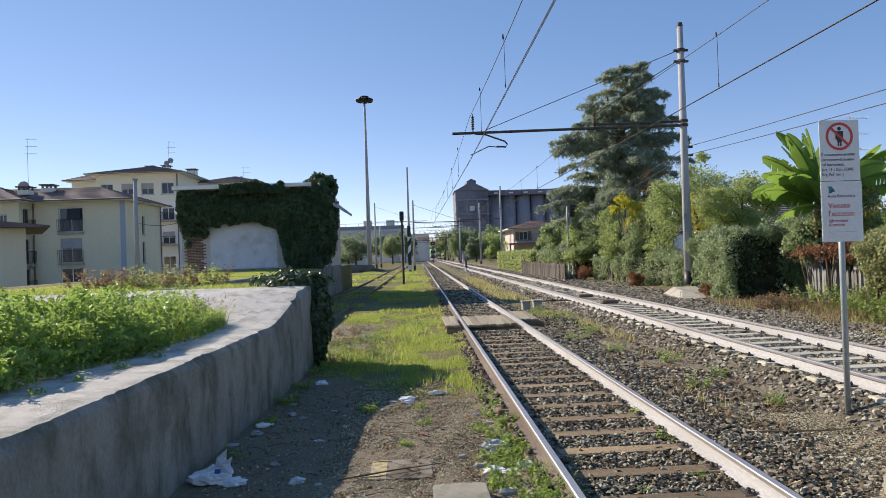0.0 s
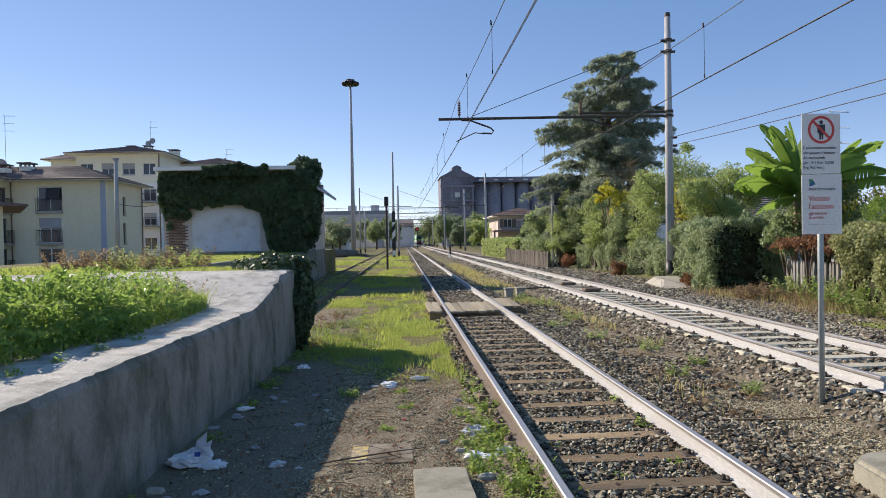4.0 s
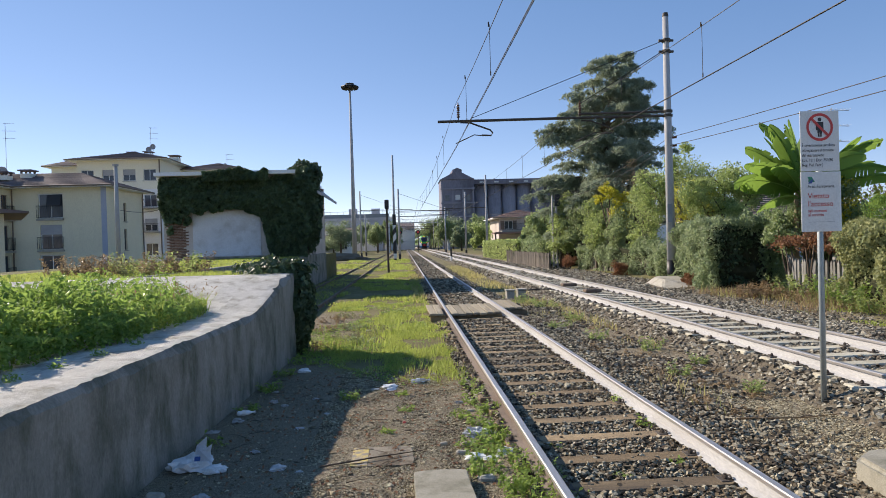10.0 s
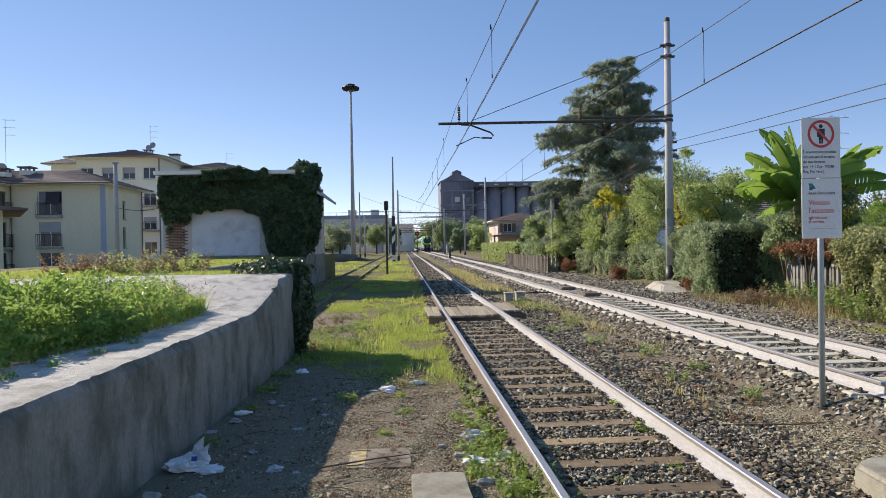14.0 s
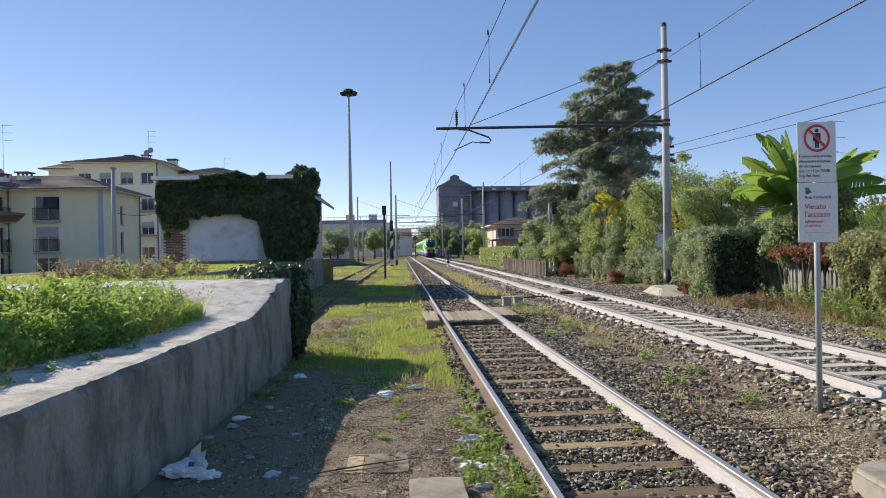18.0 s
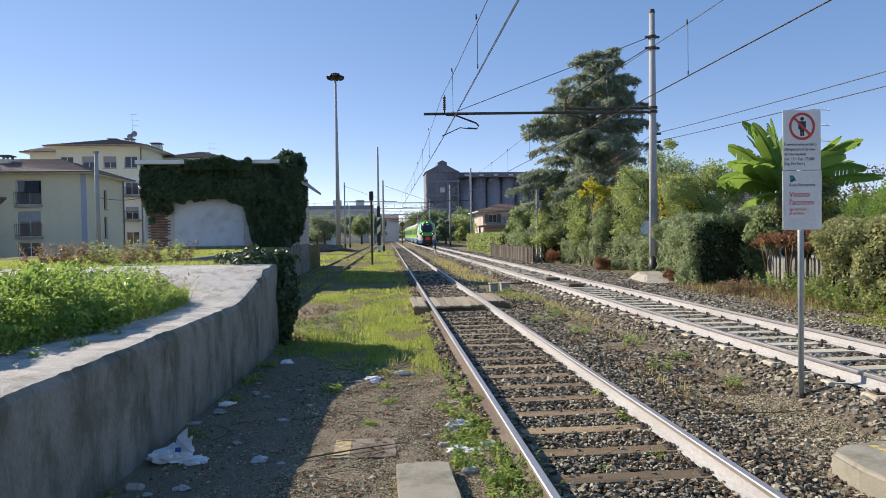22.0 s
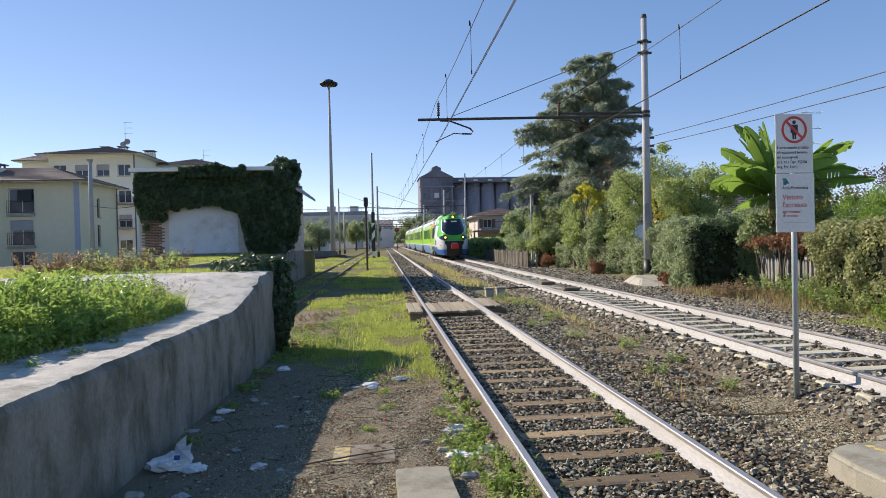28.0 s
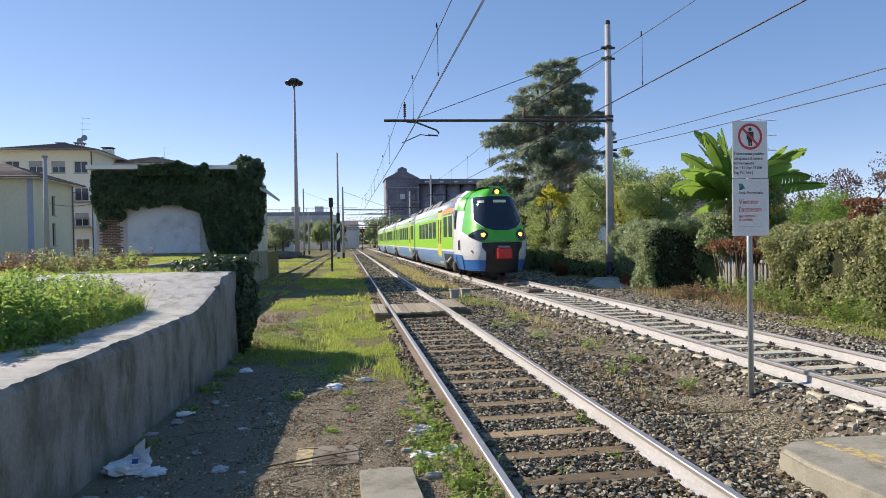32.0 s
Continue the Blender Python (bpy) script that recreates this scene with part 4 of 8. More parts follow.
# ---- houses ----
def window(parent, x, y, z, w, h, rz=0.0, glass="glass", frame_mat="white", blind=0.0, shutters=False):
    """A window set in an opening: frame, two panes, sill, and a blind let down part of the way."""
    m = pose(x, y, z, 0, 0, rz)
    bm = bmesh.new()
    f = 0.07
    for a in ((-w / 2, w / 2, 0, f), (-w / 2, w / 2, h - f, h), (-w / 2, -w / 2 + f, f, h - f), (w / 2 - f, w / 2, f, h - f), (-f / 2, f / 2, f, h - f)):
        box(bm, a[0], a[1], 0.12, 0.18, a[2], a[3])
    wdw = part("window", bm, frame_mat, parent)
    wdw.matrix_basis = m
    for s in (-1, 1):
        a, b = sorted((s * f / 2, s * (w / 2 - f)))
        part("pane", boxed(a, b, 0.14, 0.155, f, h - f), glass, wdw)
    part("sill", boxed(-w / 2 - 0.08, w / 2 + 0.08, -0.08, 0.12, -0.07, -0.005), "slab", wdw)
    if blind:
        part("blind", boxed(-w / 2 + 0.02, w / 2 - 0.02, 0.07, 0.11, h * (1 - blind), h - 0.005), "blind", wdw, "grey roller blind let down")
    if shutters:
        for s in (-1, 1):
            a, b = sorted((s * w / 2, s * (w / 2 + w * 0.45)))
            part("shutter", boxed(a, b, -0.06, -0.01, 0, h, 0.005), "shutter", wdw, "brown louvred shutter")
    return wdw


def balcony(parent, x, y, z, w, depth=0.9, rz=0.0):
    b = part("balcony", boxed(-w / 2, w / 2, -depth, -0.003, -0.14, 0), "slab", parent)
    b.matrix_basis = pose(x, y, z, 0, 0, rz)
    bm = bmesh.new()
    for a in (0.08, 0.95):
        box(bm, -w / 2, w / 2, -depth + 0.02, -depth + 0.05, a, a + 0.04)
    for k in range(int(w / 0.13) + 1):
        xx = -w / 2 + 0.01 + k * (w - 0.02) / int(w / 0.13)
        box(bm, xx - 0.012, xx + 0.012, -depth + 0.025, -depth + 0.045, 0.12, 0.95)
    part("railing", bm, "black", b, "dark metal railing", kind="stuff")


def hip_roof(parent, x0, x1, y0, y1, z, rise, over=0.7, name="roof", tile="tile"):
    """A hipped roof in courses of tiles: stepped slopes with real edges, a soffit below."""
    x0, x1, y0, y1 = x0 - over, x1 + over, y0 - over, y1 + over
    half = min(x1 - x0, y1 - y0) / 2
    steps = max(6, int(half / 0.34))
    r = part(name, boxed(x0, x1, y0, y1, z, z + 0.11), "white_wall", parent, "hipped roof of brown clay tiles")
    for k in range(steps):
        bm = bmesh.new()
        a, b = half * k / steps, half * (k + 1) / steps
        za, zb = z + 0.12 + rise * k / steps, z + 0.12 + rise * (k + 1) / steps
        lo = [(x0 + a, y0 + a), (x1 - a, y0 + a), (x1 - a, y1 - a), (x0 + a, y1 - a)]
        hi = [(x0 + b, y0 + b), (x1 - b, y0 + b), (x1 - b, y1 - b), (x0 + b, y1 - b)]
        L = [bm.verts.new((*p, za + 0.05)) for p in lo]
        U = [bm.verts.new((*p, zb)) for p in hi]
        Bt = [bm.verts.new((*p, za - 0.02)) for p in lo]
        for i in range(4):
            j = (i + 1) % 4
            bm.faces.new((L[i], L[j], U[j], U[i]))
            bm.faces.new((Bt[i], Bt[j], L[j], L[i]))
        part("tile_course", bm, tile, r)
    gut = bmesh.new()
    for p, q in (((x0, y0), (x1, y0)), ((x1, y0), (x1, y1))):
        tube(gut, [(*p, z + 0.1), (*q, z + 0.1)], 0.07, 8)
    part("gutter", gut, "shutter", r, "brown metal gutter")
    return r


def tv_aerial(x, y, z, h, group=""):
    a = thing("tv_aerial", "thin television aerial on a roof mast", "aerial", (x, y, z))
    bm = tubed([(0, 0, 0), (0, 0, h)], 0.025, 6)
    part("mast", bm, "galv", a)
    bm = bmesh.new()
    for k, zz in enumerate((h - 0.1, h - 0.9, h - 1.7)):
        if zz < 0.8:
            continue
        tube(bm, [(-0.2, 0, zz), (1.0, 0.1, zz - 0.03)], 0.014, 5)
        for q in range(6):
            tube(bm, [(-0.1 + q * 0.2, -0.3 + q * 0.02, zz), (-0.1 + q * 0.2, 0.3 - q * 0.02, zz)], 0.008, 4)
    part("elements", bm, "galv", a, kind="stuff")
    return a


def dish(x, y, z, r=0.4):
    d = thing("satellite_dish", "grey satellite dish on a short mast", "satellite dish", (x, y, z))
    bm = bmesh.new()
    rings = []
    for i in range(6):
        a = i / 5
        rings.append([bm.verts.new((r * a * math.cos(t), -0.12 * a * a, r * a * math.sin(t) + 0.6)) for t in np.linspace(0, 2 * math.pi, 16, endpoint=False)] if i else [bm.verts.new((0, 0, 0.6))])
    for k in range(16):
        bm.faces.new((rings[0][0], rings[1][k], rings[1][(k + 1) % 16]))
    for u, w in zip(rings[1:], rings[2:]):
        for k in range(16):
            bm.faces.new((u[k], u[(k + 1) % 16], w[(k + 1) % 16], w[k]))
    part("bowl", bm, "blind", d)
    part("mast", tubed([(0, 0.05, 0), (0, 0.05, 0.6)], 0.03, 6), "galv", d)
    part("arm", tubed([(0, -0.02, 0.3), (0, -0.4, 0.5)], 0.015, 5), "galv", d)


def chimney(parent, x, y, z, w=0.8, h=1.0):
    bm = boxed(x - w / 2, x + w / 2, y - w / 2, y + w / 2, z, z + h)
    c = part("chimney", bm, "pale_wall", parent)
    bm = boxed(x - w / 2 - 0.12, x + w / 2 + 0.12, y - w / 2 - 0.12, y + w / 2 + 0.12, z + h + 0.2, z + h + 0.3)
    for sx in (-1, 1):
        for sy in (-1, 1):
            box(bm, x + sx * w * 0.4 - 0.06, x + sx * w * 0.4 + 0.06, y + sy * w * 0.4 - 0.06, y + sy * w * 0.4 + 0.06, z + h, z + h + 0.2)
    part("cap", bm, "tile", c)


def yellow_house():
    h = thing("yellow_apartment_house", "ochre yellow apartment house with a brown hipped roof and balconies", "house", (-22.2 * 1.36, 50 * 1.36, -0.74))
    h.scale = (1.36, 1.36, 1.36)
    W, D, H = 6.9, 6.9, 7.0
    # front, drawn from its right corner
    holes = [(-4.9, -3.2, 0.2, 2.0), (-4.85, -3.25, 2.4, 4.25), (-4.95, -3.15, 4.75, 6.6)]
    part("wall", wall_grid([-W, 0], [-0.5, H], holes, 0.35), "yellow_wall", h)
    holes = [(3.0 + 0.0, 3.55, 0.0, 1.5), (3.0, 3.55, 2.2, 3.9), (3.0, 3.55, 4.5, 6.0)]
    part("wall", wall_grid([0.352, D], [-0.5, H], holes, 0.35), "yellow_wall", h).matrix_basis = pose(0, 0, 0, 0, 0, 90)
    part("wall", boxed(-W, -W + 0.35, 0.352, D, -0.5, H), "yellow_wall", h)
    part("wall", boxed(-W, -0.352, D - 0.35, D, -0.5, H), "yellow_wall", h)
    part("floor_slab", boxed(-W + 0.36, -0.36, 0.36, D - 0.36, 2.2, 2.4), "slab", h)
    part("floor_slab", boxed(-W + 0.36, -0.36, 0.36, D - 0.36, 4.3, 4.5), "slab", h)
    part("corner_strip", boxed(-0.36, 0.03, -0.035, -0.003, -0.5, H), "grey_blue", h, "blue-grey painted corner strip")
    for x, z, w, hh in ((-4.05, 0.2, 1.7, 1.8), (-4.05, 2.4, 1.6, 1.85), (-4.05, 4.75, 1.8, 1.85)):
        window(h, x, 0, z, w, hh, blind=0.4 if z > 2 and z < 3 else 0.0)
    for z, hh in ((0.0, 1.5), (2.2, 1.7), (4.5, 1.5)):
        window(h, 0, 3.275, z, 0.55, hh, 90, frame_mat="shutter")
    balcony(h, -4.05, 0, 2.36, 1.9, 0.22)
    balcony(h, -4.05, 0, 4.7, 1.9, 0.22)
    part("awning", prismed([(0.02, 6.5), (-0.12, 5.7), (-0.10, 5.68), (0.05, 6.4)], -4.3, -3.3, "x"), "black", h, "dark canvas awning").matrix_basis = pose(0, 0, 0)
    hip_roof(h, -W - 9, 0, 0, D, H, 1.4)
    part("downpipe", tubed([(0.08, D - 0.25, H), (0.08, D - 0.25, -0.5)], 0.05), "shutter", h)
    part("downpipe", tubed([(-W + 0.12, -0.07, H), (-W + 0.12, -0.07, -0.5)], 0.05), "shutter", h)
    # forward wing with balconies in its side
    F = 1.6
    part("wing_wall", wall_grid([0.352, F], [-0.5, H], [(0.45, 1.25, 0.2, 2.0), (0.45, 1.25, 2.4, 4.25), (0.45, 1.25, 4.75, 6.5)], 0.35), "yellow_wall", h).matrix_basis = pose(-W - 0.002, -F, 0, 0, 0, 90)
    part("wing_wall", wall_grid([-W - 9, -W - 0.002], [-0.5, H], [(-W - 1.5, -W - 0.9, 5.0, 6.1), (-W - 1.5, -W - 0.9, 2.6, 3.7)], 0.35), "yellow_wall", h).matrix_basis = pose(0, -F, 0)
    for z in (2.6, 5.0):
        window(h, -W - 1.2, -F, z, 0.6, 1.1)
    for z, hh in ((0.2, 1.8), (2.4, 1.85), (4.75, 1.75)):
        window(h, -W - 0.002, -F + 0.85, z, 0.8, hh, 90, frame_mat="shutter")
        balcony(h, -W - 0.002, -F + 0.85, z - 0.04, 1.25, 0.35, 90)
    hip_roof(h, -W - 9, -W - 0.1, -F, D - 0.5, H - 0.03, 1.55, 0.7, "wing_roof")
    chimney(h, -W - 1.0, 1.0, H + 0.75, 0.8, 0.35)
    chimney(h, -W + 0.1, 2.2, H + 1.0, 0.8, 0.35)


yellow_house()


def near_eave_house():
    h = thing("yellow_house", "low yellow house with a tiled roof edge at the dock side", "house", (-24.3, 41, 0), rz=32)
    part("wall", wall_grid([-9, 0], [-0.5, 4.6], [(-4.6, -3.2, 2.0, 3.5)], 0.35), "yellow_wall", h)
    part("wall", boxed(-0.35, 0, 0.352, 8, -0.5, 4.6), "yellow_wall", h)
    window(h, -3.9, 0, 2.0, 1.4, 1.5)
    part("roof", prismed([(-9.5, 4.6), (1.2, 4.6), (1.2, 4.72), (-4.2, 5.25), (-9.5, 5.25)], -0.9, 9, "y"), "tile", h)
    part("gutter", tubed([(1.22, -0.9, 4.66), (1.22, 9, 4.66)], 0.07, 8), "shutter", h)


near_eave_house()


def pale_house():
    h = thing("cream_apartment_block", "tall cream apartment block with a brown hipped roof", "house", (-29.0 * 1.16, 80 * 1.16, -0.33))
    h.scale = (1.16, 1.16, 1.16)
    H = 13.1
    W = 9.8
    def openings(xs, zs, w, hh):
        return [(x - w / 2, x + w / 2, z, z + hh) for x in xs for z in zs]
    zs = (1.5, 4.5, 7.4, 10.6)
    xs = (-8.6, -6.1, -3.7, -1.3)
    part("wall", wall_grid([-W, 0], [-0.5, 9.6], openings(xs, zs[:3], 1.5, 1.5), 0.35), "white_wall", h, "white lower storeys")
    part("wall", wall_grid([-W, 0], [9.6, H], openings(xs, zs[3:], 1.5, 1.4), 0.35), "pale_wall", h, "cream upper storey").matrix_basis = pose(0, -0.02, 0)
    for x in xs:
        for k, z in enumerate(zs):
            window(h, x, 0, z, 1.5, 1.5 if k < 3 else 1.4, blind=0.5 if (k + int(x)) % 3 == 0 else 0.0)
    for z in zs[1:3]:
        balcony(h, -1.3, 0, z - 0.1, 2.4, 1.1)
    part("wall", boxed(-0.35, 0, 0.352, 12, -0.5, H), "pale_wall", h)
    part("wall", boxed(-W, -W + 0.35, 0.352, 12, -0.5, H), "pale_wall", h)
    hip_roof(h, -W, 0, 0, 12, H, 1.55, 1.0)
    # left set-back wing
    part("wing_wall", wall_grid([-W - 4.5, -W - 0.002], [-0.5, H - 0.3], openings((-W - 2.3,), zs, 1.3, 1.4), 0.35), "pale_wall", h).matrix_basis = pose(0, 3, 0)
    for z in zs:
        window(h, -W - 2.3, 3, z, 1.3, 1.4)
    hip_roof(h, -W - 4.5, -W, 3, 12, H - 0.3, 1.2, 0.8, "wing_roof")
    # right wing, stepping back
    part("wing_wall", wall_grid([0.002, 7.4], [-0.5, H - 0.2], openings((2.2, 5.0), zs, 1.4, 1.4), 0.35), "pale_wall", h).matrix_basis = pose(0, 8, 0)
    for x in (2.2, 5.0):
        for z in zs:
            window(h, x, 8, z, 1.4, 1.4, blind=0.6 if x > 4 else 0.0)
    part("wing_wall", boxed(7.05, 7.4, 8.352, 18, -0.5, H - 0.2), "pale_wall", h)
    hip_roof(h, 0, 7.4, 8, 18, H - 0.5, 1.3, 0.9, "wing_roof")
    chimney(h, -0.3, 6.0, H + 0.3, 1.1, 0.7)
    chimney(h, -5.2, 5, H + 1.1, 1.0, 0.3)
    chimney(h, -3.4, 5.5, H + 1.2, 0.9, 0.3)
    part("downpipe", tubed([(-0.1, -0.1, H), (-0.1, -0.1, -0.5)], 0.07), "shutter", h)


pale_house()
dish(-36.9, 97.5, 16.4, 0.42)
dish(-36.3, 97.5, 16.8, 0.42)
tv_aerial(-36.6, 97.5, 16.2, 4.1)
tv_aerial(-27.4, 104, 14.9, 2.2)
dish(-27.7, 104, 14.7, 0.3)
tv_aerial(-42.2, 72, 9.9, 6.4)
dish(-42.4, 71.6, 10.3, 0.64)
tv_aerial(21.9, 31.5, 3.4, 4.9)


def silo():
    s = thing("grain_silo", "dark old concrete grain silo with a gabled tower and round bins", "silo", (11.1, 180, 0))
    W, D = 9.2, 12.0
    H = 19.6
    part("tower", wall_grid([0, W], [0, H], [(3.9, 5.3, 13.9, 15.3)], 0.5), "silo", s)
    part("tower_side", boxed(0, 0.5, 0.502, D, 0, H), "silo", s)
    part("tower_side", boxed(W - 0.5, W, 0.502, D, 0, H), "silo", s)
    part("gable", prismed([(-0.3, H), (W + 0.3, H), (W / 2 + 1.0, H + 2.0), (W / 2 - 1.0, H + 2.0)], -0.3, D), "silo", s)
    part("lantern", prismed([(W / 2 - 1.3, H + 2.0), (W / 2 + 1.3, H + 2.0), (W / 2 + 1.3, H + 2.7), (W / 2, H + 3.3), (W / 2 - 1.3, H + 2.7)], 0, D), "silo", s)
    # plain white paint carries the window's bright glow
    part("pane", boxed(3.9, 5.3, 0.2, 0.3, 13.9, 15.3), "white", s, "window pane painted white in place of its bright glow")
    for k, x in enumerate((0.0, 2.9, 5.8, 8.7)):
        part("pilaster", boxed(x, x + 0.5, -0.25, -0.003, 0, 16.8), "silo_pale", s)
    for z in (3.5, 9.0, 12.8, 16.8):
        part("cornice", boxed(-0.25, W + 0.25, -0.4, -0.252, z, z + 0.4), "silo_pale", s)
    for x in (1.1, 7.0):
        for z in (5.0, 10.0, 13.6):
            w = part("window", boxed(x, x + 1.1, -0.03, -0.004, z, z + 1.6), "glass", s)
    part("bin_roof", boxed(W + 0.002, W + 34, 1.4, D, 18.2, 19.6), "silo", s)
    part("rear_wall", boxed(W + 0.002, W + 34, 6.4, 6.8, 0, 18.19), "silo", s, "dark concrete wall between the bins")
    for k in range(8):
        x = W + 2.4 + k * 4.2
        part("vent", boxed(x - 0.6, x + 0.6, 1.2, 1.395, 18.6, 19.0), "white", s, "small bright roof window")
    for k in range(8):
        x = W + 2.2 + k * 4.2
        part("bin", tubed([(x, 5.0, 0), (x, 5.0, 18.2)], 2.05, 24), "silo_pale", s, "round concrete grain bin", True)


silo()


def viaduct():
    v = thing("road_viaduct", "mauve road viaduct crossing behind the trees, its paint paled for haze", "bridge", (-70, 200, 0))
    part("deck", boxed(0, 66, 0, 9, 9.6, 10.4), "bridge", v)
    part("girder", boxed(0, 66, 0.4, 0.9, 7.6, 9.598), "bridge", v, "deep painted steel girder")
    part("girder", boxed(0, 66, 8.1, 8.6, 7.6, 9.598), "bridge", v)
    part("parapet", boxed(0, 66, -0.1, 0.15, 10.402, 11.5), "grey", v)
    bm = bmesh.new()
    for k in range(34):
        box(bm, k * 2, k * 2 + 0.1, -0.02, 0.1, 11.502, 12.4)
    box(bm, 0, 66, -0.02, 0.1, 12.3, 12.4)
    part("railing", bm, "galv", v)
    for x in (8, 28, 48, 63):
        part("pier", boxed(x - 0.9, x + 0.9, 2, 7, 0, 7.598, 0.1), "bridge", v)
    # white here paints the bright haze round the abutment
    part("abutment", boxed(66.002, 67.6, 0, 9, 0, 10.4), "white_wall", v)
    for x in (53.5, 60.5):
        part("cabinet", boxed(x, x + 2.6, 1, 2.5, 10.402, 13.2, 0.05), "bridge", v)


viaduct()


def warehouse():
    w = thing("warehouse", "long warehouse standing beyond the viaduct, its walls whitened for haze", "warehouse", (-78, 216, 0))
    # white walls put the haze over this far building into its colour
    part("wall", wall_grid([0, 82], [0, 7.2], [(6 + 8 * k, 9 + 8 * k, 3.2, 4.8) for k in range(9)], 0.4), "white_wall", w)
    for k in range(9):
        part("pane", boxed(6 + 8 * k, 9 + 8 * k, 0.2, 0.25, 3.2, 4.8), "glass", w)
    part("roof", prismed([(-0.6, 7.2), (14.6, 7.2), (7, 9.2)], 0, 82, "y"), "tile", w).matrix_basis = pose(82, 0, 0, 0, 0, 90)


warehouse()


def red_roof_house():
    h = thing("red_roofed_villa", "pale pink villa with red tile roof and a balcony behind hedges", "house", (13.5, 90, 0))
    part("wall", wall_grid([0, 7], [0, 5.2], [(0.8, 2.0, 3.65, 4.85), (4.2, 5.4, 3.65, 4.85), (2.4, 3.6, 0.5, 2.2)], 0.3), "pink_wall", h)
    part("wall", boxed(0, 0.3, 0.302, 9, 0, 5.2), "pink_wall", h)
    window(h, 1.4, 0, 3.65, 1.2, 1.2, shutters=True)
    window(h, 4.8, 0, 3.65, 1.2, 1.2, shutters=True)
    window(h, 3.0, 0, 0.5, 1.2, 1.7)
    balcony(h, 3.4, 0, 3.45, 6.4, 1.3)
    hip_roof(h, 0, 7, 0, 9, 5.2, 1.15, 0.9, tile="tile_red")
    part("lean_to_roof", prismed([(-1.2, 3.0), (4.6, 3.0), (4.6, 3.25), (-0.9, 3.25)], -3, -0.3, "y"), "tile_red", h)
    part("post", boxed(-1.0, -0.8, -2.9, -2.7, 0, 2.998), "board", h)


red_roof_house()


def plain_house(x, y, w, d, hh, wall, label):
    h = thing("distant_house", label, "house", (x, y, 0))
    part("wall", boxed(0, w, 0, d, 0, hh), wall, h)
    hip_roof(h, 0, w, 0, d, hh, 1.4, 0.6)
    for k in range(int(w / 3)):
        window(h, 1.5 + 3 * k, -0.2, hh - 2.0, 1.2, 1.3)


plain_house(17, 62, 9, 8, 4.6, "white_wall", "white house hidden behind the shrubs")
plain_house(-21, 150, 9, 7, 3.2, "white_wall", "low white shed under the viaduct")
plain_house(15.5, 30, 8, 7, 2.7, "grey_blue", "low grey house behind the banana plant")

# ---- masts, poles, wires ----
def catenary_pole():
    y = 25.7
    p = thing("catenary_pole", "tall grey tubular catenary pole with a long steel bracket arm", "catenary pole", (10.93, y, 0.0))
    part("shaft", tubed([(0, 0, 0.1), (0, 0, 10.97)], 0.185, 20, 0.115), "pole_conc", p, "tapering pale grey shaft", True)
    part("base_coat", tubed([(0, 0, 0.1), (0, 0, 1.05)], 0.195, 20), "black", p, "black tar coating at the foot", True)
    part("cap", tubed([(0, 0, 10.97), (0, 0, 11.12)], 0.125, 16, 0.10), "iron", p)
    part("number_plate", boxed(-0.19, 0.0, -0.19, -0.18, 2.6, 3.35), "grey", p)
    for z in (9.55, 10.0):
        bm = tubed([(0, 0, z - 0.06), (0, 0, z + 0.06)], 0.17, 14)
        box(bm, -0.3, 0.3, -0.04, 0.04, z - 0.04, z + 0.04)
        part("collar", bm, "iron", p)
    for z in (5.72, 6.05):
        part("insulator", tubed([(0.14, -0.05, z), (0.3, -0.12, z)], 0.05, 8), "insulator", p)
    arm = part("bracket_arm", tubed([(-9.4, 0, 6.86), (-4.2, 0, 6.92), (-0.1, 0, 6.95)], 0.055, 10), "iron", p, "long rusty tubular bracket arm")
    part("arm_stiffener", tubed([(-3.7, 0, 7.08), (-0.1, 0, 7.12)], 0.045, 8), "iron", p)
    bm = bmesh.new()
    for z in (6.95, 7.12):
        tube(bm, [(0, 0, z - 0.05), (0, 0, z + 0.05)], 0.19, 14)
    part("arm_clamp", bm, "iron", p)
    bm = tubed([(-0.1, 0, 10.0), (-8.05, 0, 6.98)], 0.014, 6)
    part("stay_wire", bm, "wire", p)
    bm = tubed([(-0.1, 0, 9.6), (-3.6, -0.05, 7.5)], 0.018, 6)
    part("stay_wire", bm, "wire", p)
    for x in (-8.57, -3.63):
        bm = bmesh.new()
        for k in range(6):
            tube(bm, [(x, 0, 7.02 + k * 0.09), (x, 0, 7.07 + k * 0.09)], 0.06, 10)
        tube(bm, [(x, 0, 6.9), (x, 0, 7.62)], 0.022, 6)
        part("insulator_stack", bm, "insulator", p, "brown ribbed insulator stack", True)
    for x0 in (-8.15, -3.25):
        bm = tubed([(x0 - 0.35, 0, 6.82), (x0 + 0.05, 0, 6.80), (x0 + 0.85, 0, 6.50), (x0 + 0.95, 0, 6.38), (x0 + 0.88, 0, 6.28), (x0 + 0.5, 0, 6.30)], 0.034, 8)
        tube(bm, [(x0 + 0.6, 0, 6.27), (x0 + 0.2, 0, 6.32), (x0 - 0.55, 0, 5.98)], 0.02, 8)
        part("steady_arm", bm, "iron", p, "hooked steady arm that holds the contact wire")
    return p


